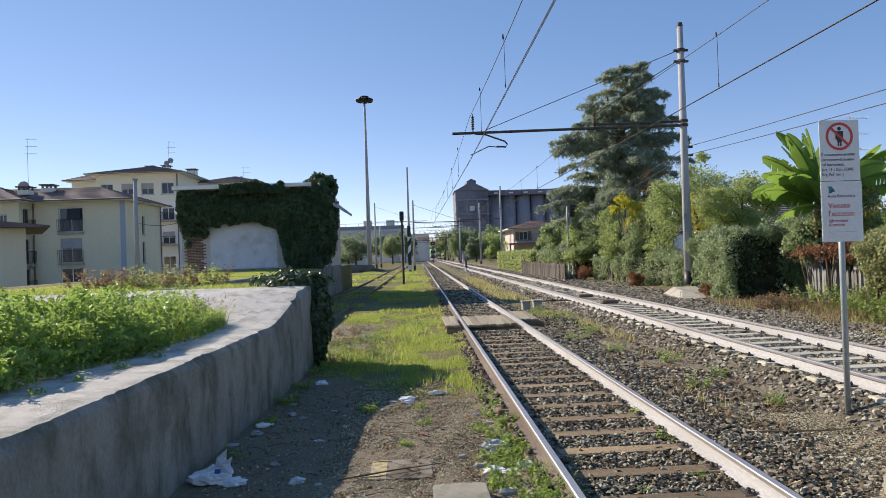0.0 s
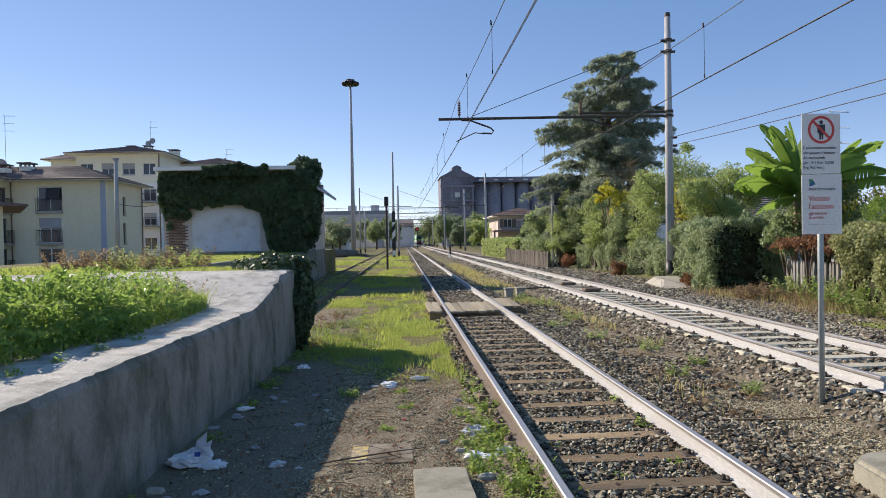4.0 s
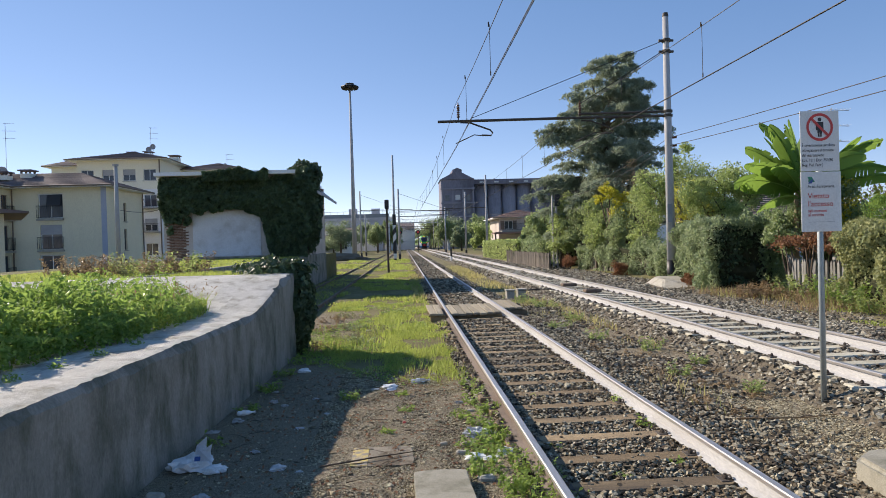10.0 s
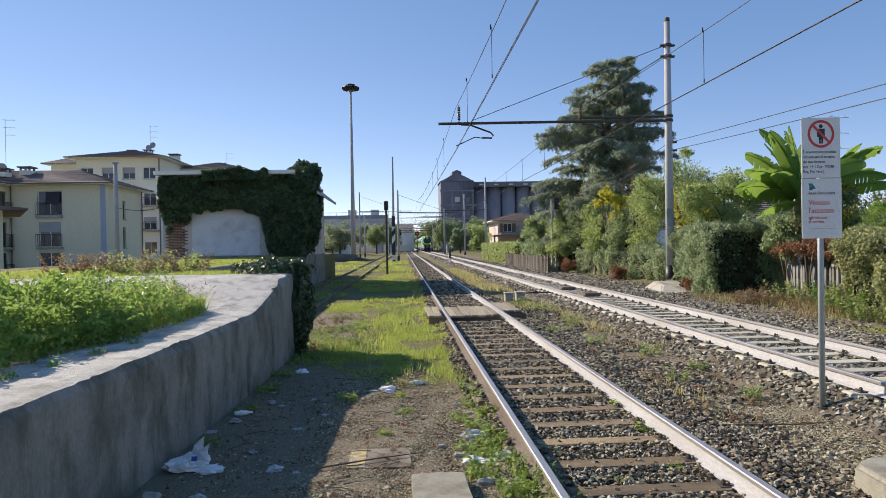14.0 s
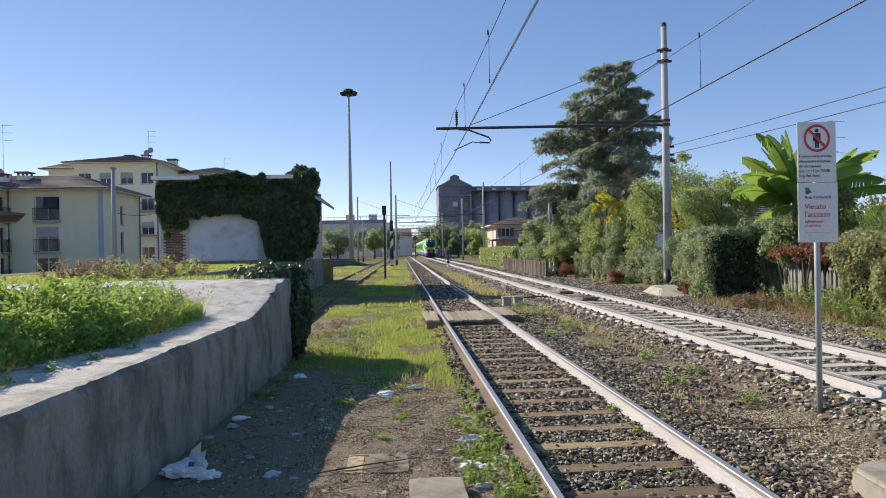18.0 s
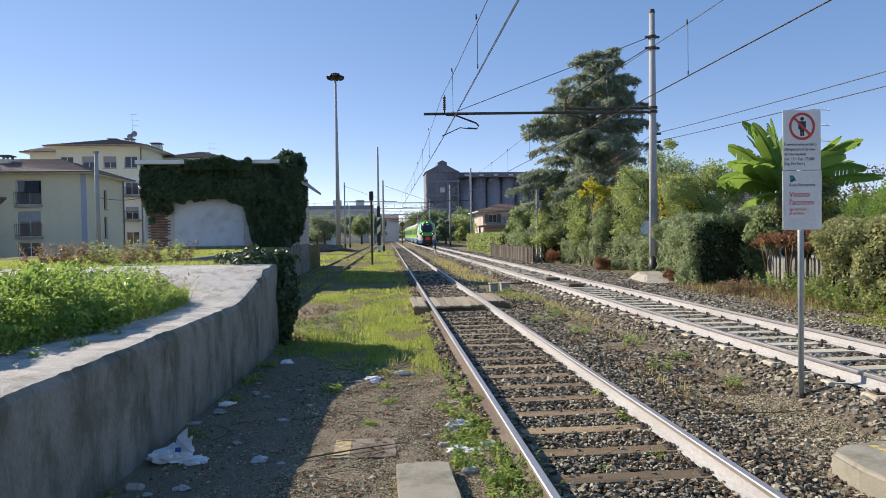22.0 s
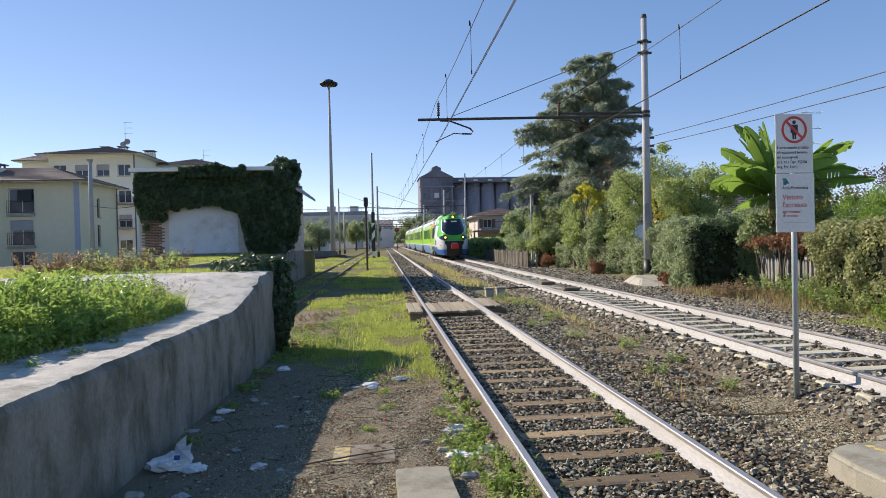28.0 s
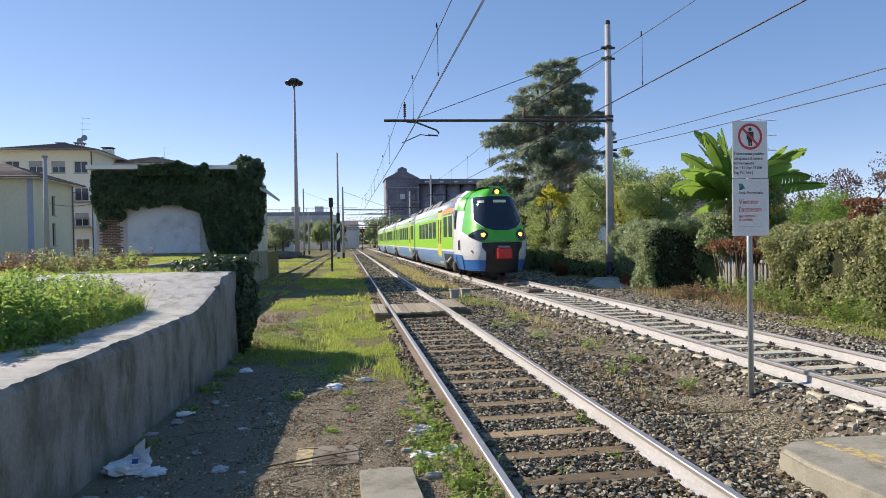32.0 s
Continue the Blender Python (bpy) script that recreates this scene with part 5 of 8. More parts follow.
catenary_pole()
foot = thing("pole_foundation", "sloping concrete foundation block at the pole's foot", "foundation", (9.75, 23.1, 0.1))
foot.scale = (0.72, 0.72, 0.9)
bm = bmesh.new()
lo = [bm.verts.new(q) for q in ((-1.1, -1.6, -0.1), (1.5, -2.6, -0.1), (1.9, 2.9, -0.1), (-0.7, 2.6, -0.1))]
hi = [bm.verts.new(q) for q in ((-0.2, 0.3, 0.36), (0.7, -0.9, 0.24), (1.6, 2.6, 0.40), (0.2, 2.4, 0.42))]
bm.faces.new(lo[::-1])
bm.faces.new(hi)
for k in range(4):
    bm.faces.new((lo[k], lo[(k + 1) % 4], hi[(k + 1) % 4], hi[k]))
bmesh.ops.bevel(bm, geom=bm.edges[:], offset=0.06, segments=2, affect="EDGES")
part("block", bm, "slab", foot)


def span(name, label, pts, r, sag, parent=None, n=14):
    """A wire hung from point to point."""
    bm = bmesh.new()
    for a, b in zip(pts, pts[1:]):
        a, b = Vector(a), Vector(b)
        tube(bm, [a.lerp(b, k / n) - Vector((0, 0, 4 * sag * (k / n) * (1 - k / n))) for k in range(n + 1)], r, 5, caps=False)
    ob = part(name, bm, "wire", parent, label if not parent else "")
    if not parent:
        ob["category"] = "wire"
    return ob


def overhead_line(label, x, zc, zm, sag):
    o = thing("overhead_line", label, "overhead line", (0, 0, 0))
    ys = (-24, 25.7, 78, 135, 200)
    span("messenger_wire", "", [(x + (0.12 if k % 2 else -0.12), y, zm) for k, y in enumerate(ys)], 0.010, sag, o)
    span("contact_wire", "", [(x + (0.12 if k % 2 else -0.12), y, zc) for k, y in enumerate(ys)], 0.009, 0.03, o)
    span("contact_wire", "", [(x + 0.025 + (0.12 if k % 2 else -0.12), y, zc) for k, y in enumerate(ys)], 0.009, 0.03, o)
    for a, b in zip(ys, ys[1:]):
        for k in range(1, 9):
            t = k / 9
            y = a + (b - a) * t
            if y < 3 or y > 80:
                continue
            z = zm - 4 * sag * t * (1 - t)
            bm = tubed([(x, y, zc), (x, y, z)], 0.007, 5)
            tube(bm, [(x - 0.02, y, z - 0.06), (x - 0.02, y, z + 0.05)], 0.018, 5)
            tube(bm, [(x, y, zc - 0.03), (x, y, zc + 0.06)], 0.016, 5)
            part("dropper", bm, "wire", o)
    return o


overhead_line("overhead contact and messenger wires over the side track", 2.12, 5.86, 7.5, 0.72)
overhead_line("overhead contact and messenger wires over the main track", 7.1, 5.75, 7.3, 0.5)
span("telephone_wire", "thin black cable strung between poles along the hedge", [(10.9, -16, 5.1), (10.95, 25.7, 6.05), (10.0, 42, 4.75), (10.6, 80, 5.4)], 0.012, 0.35)
span("telephone_wire", "thin black cable strung between poles along the hedge", [(10.9, -16, 4.8), (10.95, 25.7, 5.72), (10.0, 42, 4.55), (10.6, 80, 5.1)], 0.012, 0.35)


def lattice_post():
    p = thing("lattice_post", "slim concrete lattice post carrying telephone cables", "post", (9.9, 41.5, 0.2))
    bm = bmesh.new()
    for sx in (-1, 1):
        box(bm, sx * 0.13 - 0.04, sx * 0.13 + 0.04, -0.08, 0.08, -0.2, 4.7)
    for k in range(12):
        box(bm, -0.09, 0.09, -0.07, 0.07, 0.15 + k * 0.38, 0.23 + k * 0.38)
    part("shaft", bm, "pole_conc", p)
    part("junction_box", boxed(0.02, 0.34, -0.2, 0.1, 4.0, 4.75, 0.02), "black", p)


lattice_post()


def far_pole(x, y, h, arm_to, label, marker=False, arm_z=6.3):
    p = thing("line_pole", label, "catenary pole", (x, y, 0), "catenary poles along the line")
    part("shaft", tubed([(0, 0, -0.1), (0, 0, h)], 0.16, 12, 0.11), "pole_conc", p, "", True)
    part("base_coat", tubed([(0, 0, -0.1), (0, 0, 0.7)], 0.17, 12), "black", p)
    if arm_to:
        part("bracket_arm", tubed([(0, 0, arm_z), (arm_to, 0, arm_z - 0.05)], 0.05, 8), "iron", p)
        bm = tubed([(0, 0, h - 0.6), (arm_to * 0.8, 0, arm_z)], 0.02, 6)
        part("stay_wire", bm, "wire", p)
        bm = tubed([(arm_to * 0.75, 0, arm_z - 0.1), (arm_to * 0.62, 0, arm_z - 0.5), (arm_to * 0.8, 0, arm_z - 0.9)], 0.03, 6)
        part("steady_arm", bm, "iron", p)
    if marker:
        for z0, z1, slant0, slant1, mt in ((0.3, 0.9, 0, 0, "white"), (0.9, 2.2, 0, 0.5, "black"), (2.2, 3.0, 0.5, 0.5, "white"), (3.0, 3.7, 0.5, 0.5, "black"), (3.7, 4.3, 0.5, 0, "white"), (4.3, 5.6, 0, 0, "black")):
            part("marker_band", prismed([(-0.2, z0), (0.2, z0 + slant0), (0.2, z1 + slant1 - 0.004), (-0.2, z1 - 0.004)], -0.22, -0.18), mt, p)
    return p


far_pole(-0.98, 77.8, 12.7, 0, "tall grey mast with black and white bands beside the side track", True)
far_pole(-0.45, 84, 9.2, 8.0, "grey catenary pole with a bracket arm over both tracks")
far_pole(10.5, 80, 10.3, -5.4, "grey catenary pole beside the main track")
far_pole(10.4, 106, 10.3, 0, "grey catenary pole beside the main track")
far_pole(8.1, 122, 8.8, -5.0, "grey catenary pole beside the main track", arm_z=7.4)
far_pole(-7.2, 112, 11.3, 9.0, "grey catenary pole beside the siding", arm_z=8.0)
far_pole(-6.6, 116, 7.5, 0, "short grey pole beside the siding")
for k, yy in enumerate((160, 185, 215, 250)):
    far_pole(-0.9, yy, 9.0, 8.5, "distant grey catenary pole")
    far_pole(9.2, yy + 8, 9.0, -8.5, "distant grey catenary pole")


def signal():
    s = thing("railway_signal", "dark railway signal head on a slim iron mast", "signal", (-1.06, 45.2, 0))
    part("mast", tubed([(0, 0, -0.05), (0, 0, 4.52)], 0.075, 10), "iron", s)
    for k in range(9):
        part("rung", boxed(-0.16, 0.16, -0.09, -0.076, 0.5 + k * 0.45, 0.53 + k * 0.45), "iron", s)
    bm = boxed(-0.15, 0.15, -0.12, 0.12, 4.5, 5.15, 0.04)
    part("signal_head", bm, "black", s)
    part("hood", tubed([(0, -0.13, 4.85), (0, -0.32, 4.85)], 0.11, 12), "black", s)


signal()


def lamp_mast():
    m = thing("floodlight_mast", "very tall slim floodlight mast with a crown of lamps", "light mast", (-8.2, 110, 0))
    part("shaft", tubed([(0, 0, 0), (0, 0, 14), (0, 0, 28.6)], 0.42, 14, 0.16), "pole_conc", m, "", True)
    part("crown", tubed([(0, 0, 28.5), (0, 0, 28.75)], 0.9, 12), "iron", m)
    for k in range(8):
        a = 2 * math.pi * k / 8
        c, s = math.cos(a), math.sin(a)
        bm = boxed(-0.42, 0.42, -0.3, 0.3, -0.22, 0.22, 0.05, pose(1.15 * c, 1.15 * s, 28.75, 25, 0, math.degrees(a) + 90))
        part("floodlight", bm, "black", m)
    part("lightning_rod", tubed([(0, 0, 28.7), (0, 0, 29.6)], 0.04, 6), "iron", m)
    part("top_disc", tubed([(0, 0, 29.2), (0, 0, 29.35)], 0.75, 12), "black", m)


lamp_mast()


def concrete_post():
    p = thing("concrete_post", "pale round concrete street pole on the deck", "pole", (-9.85, 23.0, DECK - 0.05))
    part("shaft", tubed([(0, 0, 0), (0, 0, 3.5)], 0.085, 12, 0.06), "pole_conc", p, "", True)
    part("cap", tubed([(0, 0, 3.5), (0, 0, 3.56)], 0.1, 12), "grey", p)
    part("small_box", boxed(0.08, 0.2, -0.1, 0.05, 0.3, 0.5), "grey", p)


concrete_post()
span("cable", "thin cable from the post to the shed", [(-9.75, 23.0, 3.5), (-11.3, 31.0, 4.0)], 0.012, 0.1)


def gantry(y, z, x0, x1, label):
    g = thing("signal_gantry", label, "gantry", (0, y, 0))
    bm = bmesh.new()
    for zz in (z, z + 1.5):
        for yy in (0, 1.0):
            box(bm, x0, x1, yy, yy + 0.12, zz, zz + 0.14)
    n = int((x1 - x0) / 1.2)
    for k in range(n):
        a, b = x0 + (x1 - x0) * k / n, x0 + (x1 - x0) * (k + 1) / n
        tube(bm, [(a, 0.06, z), ((a + b) / 2, 0.06, z + 1.5), (b, 0.06, z)], 0.05, 5)
    part("truss", bm, "galv", g, "pale lattice truss")
    for x in (x0, x1):
        part("leg", boxed(x - 0.2, x + 0.2, 0, 1.0, 0, z - 0.004), "galv", g)
    bm = bmesh.new()
    for k in range(n + 1):
        box(bm, x0 + (x1 - x0) * k / n - 0.03, x0 + (x1 - x0) * k / n + 0.03, 0.0, 0.05, z + 1.65, z + 2.5)
    box(bm, x0, x1, 0.0, 0.05, z + 2.5, z + 2.56)
    part("handrail", bm, "galv", g)


gantry(150, 6.8, -3.2, 10.6, "pale lattice signal gantry spanning the tracks")
gantry(205, 7.2, -6, 12, "distant lattice gantry across the line")


def round_signal(x, y, z, label):
    s = thing("signal_light", label, "signal", (x, y, z))
    part("target", tubed([(0, 0, 0), (0, 0.1, 0)], 0.5, 20), "black", s, "round dark target")
    part("lens", tubed([(0, -0.06, 0), (0, -0.022, 0)], 0.15, 16), "signal_red", s, "glowing red lens")
    part("post", tubed([(0, 0.2, -z), (0, 0.2, 1.4)], 0.08, 8), "iron", s)


MAT["signal_red"] = glow("signal_lamp_red", (1.0, 0.05, 0.06), 0.5)
round_signal(-0.6, 150, 4.7, "railway signal showing red on the side track")
round_signal(3.6, 152, 4.7, "railway signal showing red above the main track")


def marker_post():
    p = thing("marker_post", "short black and white marker post beside the main track", "marker post", (4.9, 66, 0.15))
    for z0, z1, mt in ((0, 0.45, "white"), (0.452, 0.9, "black"), (0.902, 1.25, "black")):
        part("band", tubed([(0, 0, z0), (0, 0, z1)], 0.09, 10), mt, p)


marker_post()


# ---- warning sign ----
def warning_sign():
    s = thing("warning_sign", "warning sign of two white plates on a grey steel tube", "sign", (4.785, 7.07, 0.0))
    part("tube", tubed([(0, 0.04, 0), (0, 0.04, 3.36)], 0.032, 14), "greygreen", s, "grey-green steel tube", True)
    up = part("upper_plate", boxed(-0.235, 0.225, 0, 0.012, 2.735, 3.42, 0.004), "sign_white", s, "upper white plate with a red prohibition ring")
    lowp = part("lower_plate", boxed(-0.24, 0.235, 0, 0.012, 2.045, 2.728, 0.004), "sign_white", s, "lower white plate with red lettering")
    bm = bmesh.new()
    n = 40
    for r0, r1, y in ((0.128, 0.158, -0.002),):
        ring = [[bm.verts.new((-0.005 + r * math.cos(2 * math.pi * k / n), y, 3.235 + r * math.sin(2 * math.pi * k / n))) for k in range(n)] for r in (r0, r1)]
        for k in range(n):
            bm.faces.new((ring[0][k], ring[0][(k + 1) % n], ring[1][(k + 1) % n], ring[1][k]))
    part("ring", bm, "sign_red", up, "red prohibition ring")
    part("symbol", prism(prism(prism(tubed([(-0.005, -0.0025, 3.322), (-0.005, -0.001, 3.322)], 0.022, 14), [(-0.05, 3.295), (0.04, 3.295), (0.04, 3.2), (0.022, 3.2), (0.022, 3.17), (-0.032, 3.17), (-0.032, 3.2), (-0.05, 3.2)], -0.0025, -0.001), [(-0.028, 3.17), (-0.008, 3.17), (-0.008, 3.125), (-0.028, 3.125)], -0.0025, -0.001), [(-0.002, 3.17), (0.018, 3.17), (0.018, 3.125), (-0.002, 3.125)], -0.0025, -0.001), "black", up, "plain dark upright symbol")
    part("slash", prismed([(-0.115, 3.325), (-0.095, 3.345), (0.105, 3.145), (0.085, 3.125)], -0.005, -0.003), "sign_red", up, "red diagonal bar")
    lines = (("È severamente proibito", 3.015), ("oltrepassare il termine", 2.958), ("del marciapiede", 2.902), ("(art. 19.1 Dpr. 753/80", 2.845), ("Reg. Pol. Ferr.)", 2.79))
    for body, z in lines:
        o = part("lettering", text_mesh(body, 0.048), "ink", up, "small black lettering")
        o.matrix_basis = pose(-0.222, -0.002, z) @ Matrix.Diagonal((0.86, 1, 1, 1))
    bm = prismed([(-0.155, 2.61), (-0.075, 2.61), (-0.115, 2.672), (-0.165, 2.672), (-0.15, 2.645)], -0.003, -0.001)
    part("emblem", bm, "emblem_green", lowp, "small green slanted emblem")
    part("emblem", prismed([(-0.16, 2.595), (-0.12, 2.595), (-0.09, 2.64), (-0.12, 2.64)], -0.0045, -0.0032), "emblem_blue", lowp)
    for body, z, size, mt, sx in (("Area Ferroviaria", 2.545, 0.052, "ink", 0.92), ("Vietato", 2.425, 0.088, "sign_red", 0.98), ("l'accesso", 2.335, 0.088, "sign_red", 0.98), ("agli estranei", 2.268, 0.05, "sign_red", 0.92), ("al servizio", 2.222, 0.05, "sign_red", 0.92)):
        o = part("lettering", text_mesh(body, size), mt, lowp, "red lettering" if mt == "sign_red" else "black lettering")
        o.matrix_basis = pose(-0.165, -0.002, z) @ Matrix.Diagonal((sx, 1, 1, 1))
    part("hairline", boxed(-0.165, 0.15, -0.003, -0.001, 2.155, 2.158), "grey", lowp)
    bm = bmesh.new()
    for z in (2.2, 2.6, 2.9, 3.3):
        box(bm, -0.12, 0.12, 0.013, 0.05, z - 0.015, z + 0.015)
    part("clamp", bm, "galv", s)


MAT["sign_white"] = paint("sign_sheet", (0.72, 0.72, 0.70), 0.4, dirt=0.08)
MAT["sign_red"] = paint("sign_red_print", (0.62, 0.05, 0.045), 0.5, dirt=0.1)
MAT["ink"] = paint("sign_black_print", (0.03, 0.03, 0.032), 0.6, dirt=0.1)
MAT["emblem_green"] = paint("emblem_green", (0.02, 0.30, 0.17), 0.5)
MAT["emblem_blue"] = paint("emblem_blue", (0.03, 0.10, 0.35), 0.5)
warning_sign()

# ---- train ----
for key, col, rough in (("tr_green", (0.09, 0.50, 0.05), 0.25), ("tr_lime", (0.31, 0.68, 0.05), 0.3), ("tr_white", (0.72, 0.74, 0.76), 0.3), ("tr_blue", (0.05, 0.19, 0.52), 0.3), ("tr_paleblue", (0.16, 0.30, 0.56), 0.3), ("tr_silver", (0.50, 0.56, 0.64), 0.3), ("tr_yellow", (0.62, 0.66, 0.10), 0.35), ("tr_orange", (0.75, 0.28, 0.02), 0.4), ("tr_roof", (0.10, 0.105, 0.115), 0.6), ("tr_red", (0.70, 0.03, 0.03), 0.4)):
    MAT[key] = paint("train_" + key[3:], col, rough, dirt=0.12)
MAT["tr_glass"] = dark_glass("train_glass", (0.012, 0.016, 0.024), 0.04)
MAT["tr_window"] = dark_glass("train_window", (0.05, 0.065, 0.075), 0.08)
MAT["lamp_on"] = glow("headlamp", (1.0, 0.52, 0.08), 2.2)
MAT["display"] = glow("destination_display", (0.45, 0.6, 0.58), 0.22)
HALF, SKIRT, ROOF = 1.40, 0.36, 3.78


def side_x(z):
    """Half width of the body at a height above the rails."""
    if z > 2.9:
        t = (z - 2.9) / (ROOF - 2.9)
        return HALF * (1 - 0.42 * t ** 2.2) - 0.02
    if z < 1.0:
        return HALF - 0.10 * ((1.0 - z) / 0.5) ** 2
    return HALF


def nose_w(z):
    """Half width of the cab front at a height: a helmet that narrows to the top."""
    return float(np.interp(z, [0.18, 0.36, 1.0, 1.8, 2.4, 3.0, 3.36, 3.6, ROOF], [1.15, 1.22, 1.36, 1.37, 1.25, 1.09, 0.95, 0.73, 0.42]))


def nose_y(x, z):
    """How far the front lies behind the foremost point."""
    rake = 0.42 * max(0, z - 1.55) + 0.16 * max(0, z - 2.9) ** 2 + 0.30 * max(0, 1.0 - z)
    return rake + 1.5 * abs(x / nose_w(z)) ** 4.5


def row_patch(rows, cols, lift):
    """A skin on the nose between a left and a right border, given as (z, x left, x right)."""
    bm = bmesh.new()
    grid = [[bm.verts.new((a + (b - a) * k / cols, nose_y(a + (b - a) * k / cols, z) - lift, z)) for k in range(cols + 1)] for z, a, b in rows]
    for u, w in zip(grid, grid[1:]):
        for k in range(cols):
            bm.faces.new((u[k], u[k + 1], w[k + 1], w[k]))
    return bm


def sampled(n, z0, z1, f):
    return [(z0 + (z1 - z0) * i / n, *f(z0 + (z1 - z0) * i / n)) for i in range(n + 1)]


def side_band(s, y0, y1, z0, z1, n=6, lift=0.0):
    """A strip of the body side, following its section."""
    bm = bmesh.new()
    zs = [z0 + (z1 - z0) * i / n for i in range(n + 1)]
    u = [[bm.verts.new((s * (side_x(z) + lift), y, z)) for z in zs] for y in (y0, y1)]
    for k in range(n):
        bm.faces.new((u[0][k], u[1][k], u[1][k + 1], u[0][k + 1]))
    return bm


def carriage(train, y0, y1, name="carriage"):
    """A car body: roof with its gear on it, coloured sides, windows and doors."""
    bm = bmesh.new()
    prof = [(-side_x(z), z) for z in np.linspace(SKIRT, 3.38, 18)] + [(side_x(z), z) for z in np.linspace(3.38, SKIRT, 18)]
    prism(bm, prof, y0, y1)
    car = part(name, bm, "tr_silver", train, "carriage body with a silver-blue roof edge", True)
    for s in (-1, 1):
        part("lower_band", side_band(s, y0, y1, SKIRT + 0.02, 1.10, 4, 0.006), "tr_paleblue", car, "blue lower band")
        part("light_band", side_band(s, y0, y1, 1.10, 1.20, 1, 0.007), "tr_white", car, "pale blue-white band")
        part("green_side", side_band(s, y0, y1, 1.20, 3.02, 6, 0.006), "tr_lime", car, "bright lime green side")
    part("roof_cover", boxed(-0.95, 0.95, y0 + 0.3, y1 - 0.3, 3.37, 3.46, 0.03), "tr_roof", car)
    return car


def side_window(car, s, ya, yb, z0, z1):
    w = part("side_window", side_band(s, ya, yb, z0, z1, 2, 0.014), "tr_window", car, "dark tinted window")
    return w


def side_door(car, s, y, w=1.3):
    d = part("side_door", side_band(s, y - w / 2, y + w / 2, SKIRT + 0.12, 3.0, 6, 0.016), "tr_yellow", car, "yellow-green double door")
    for k in (-1, 1):
        part("door_window", side_band(s, y + k * w * 0.25 - 0.14, y + k * w * 0.25 + 0.14, 1.45, 2.65, 2, 0.021), "tr_window", d)
    part("door_light", side_band(s, y - w / 2, y + w / 2, 3.01, 3.12, 1, 0.018), "black", d)


def bogie(train, y, wheels):
    b = part("bogie", boxed(-1.15, 1.15, -1.3, 1.3, 0.42, 0.62, 0.05), "iron", train, "dark bogie frame")
    b.matrix_basis = pose(0, y, 0)
    for dy in (-1.15, 1.15):
        bm = tubed([(-0.82, 0, 0), (-0.69, 0, 0)], 0.42, 24)
        tube(bm, [(0.69, 0, 0), (0.82, 0, 0)], 0.42, 24)
        tube(bm, [(-1.0, 0, 0), (1.0, 0, 0)], 0.09, 10)
        for sx in (-1, 1):
            box(bm, sx * 0.85 - 0.03, sx * 0.85 + 0.03, -0.25, 0.25, -0.05, 0.05)
        w = part("wheelset", bm, "iron", b, "steel wheelset")
        wheels.append((w, dy))
    for s in (-1, 1):
        for dy in (-1.15, 1.15):
            part("axle_box", boxed(s * 1.30 - 0.14, s * 1.30 + 0.14, dy - 0.22, dy + 0.22, 0.25, 0.66, 0.05), "iron", b)
        # black sheet laid on the uncut skirt, painting the dark of the wheel opening
        part("wheel_arch", side_band(s, -1.75, 1.75, SKIRT - 0.02, 0.98, 4, 0.012), "black", b, "black patch painting the shaded opening over the wheels")
        part("damper", tubed([(s * 1.42, -0.5, 0.85), (s * 1.42, 0.6, 0.6)], 0.05, 8), "galv", b)


def pantograph(train, y, up):
    p = part("pantograph", boxed(-0.6, 0.6, y - 0.7, y + 0.7, ROOF - 0.1, ROOF - 0.04, 0.01), "iron", train, "pantograph frame on the roof")
    h = 0.75 if up else 0.25
    bm = bmesh.new()
    for s in (-1, 1):
        tube(bm, [(s * 0.4, y + 0.6, ROOF + 0.14), (s * 0.25, y - 0.7, ROOF + 0.1 + h * 0.5), (s * 0.35, y + 0.3, ROOF + 0.1 + h)], 0.03, 6)
    tube(bm, [(-0.8, y + 0.3, ROOF + h), (-0.6, y + 0.3, ROOF + 0.12 + h), (0.6, y + 0.3, ROOF + 0.12 + h), (0.8, y + 0.3, ROOF + h)], 0.035, 6)
    part("pantograph_arm", bm, "iron", p)


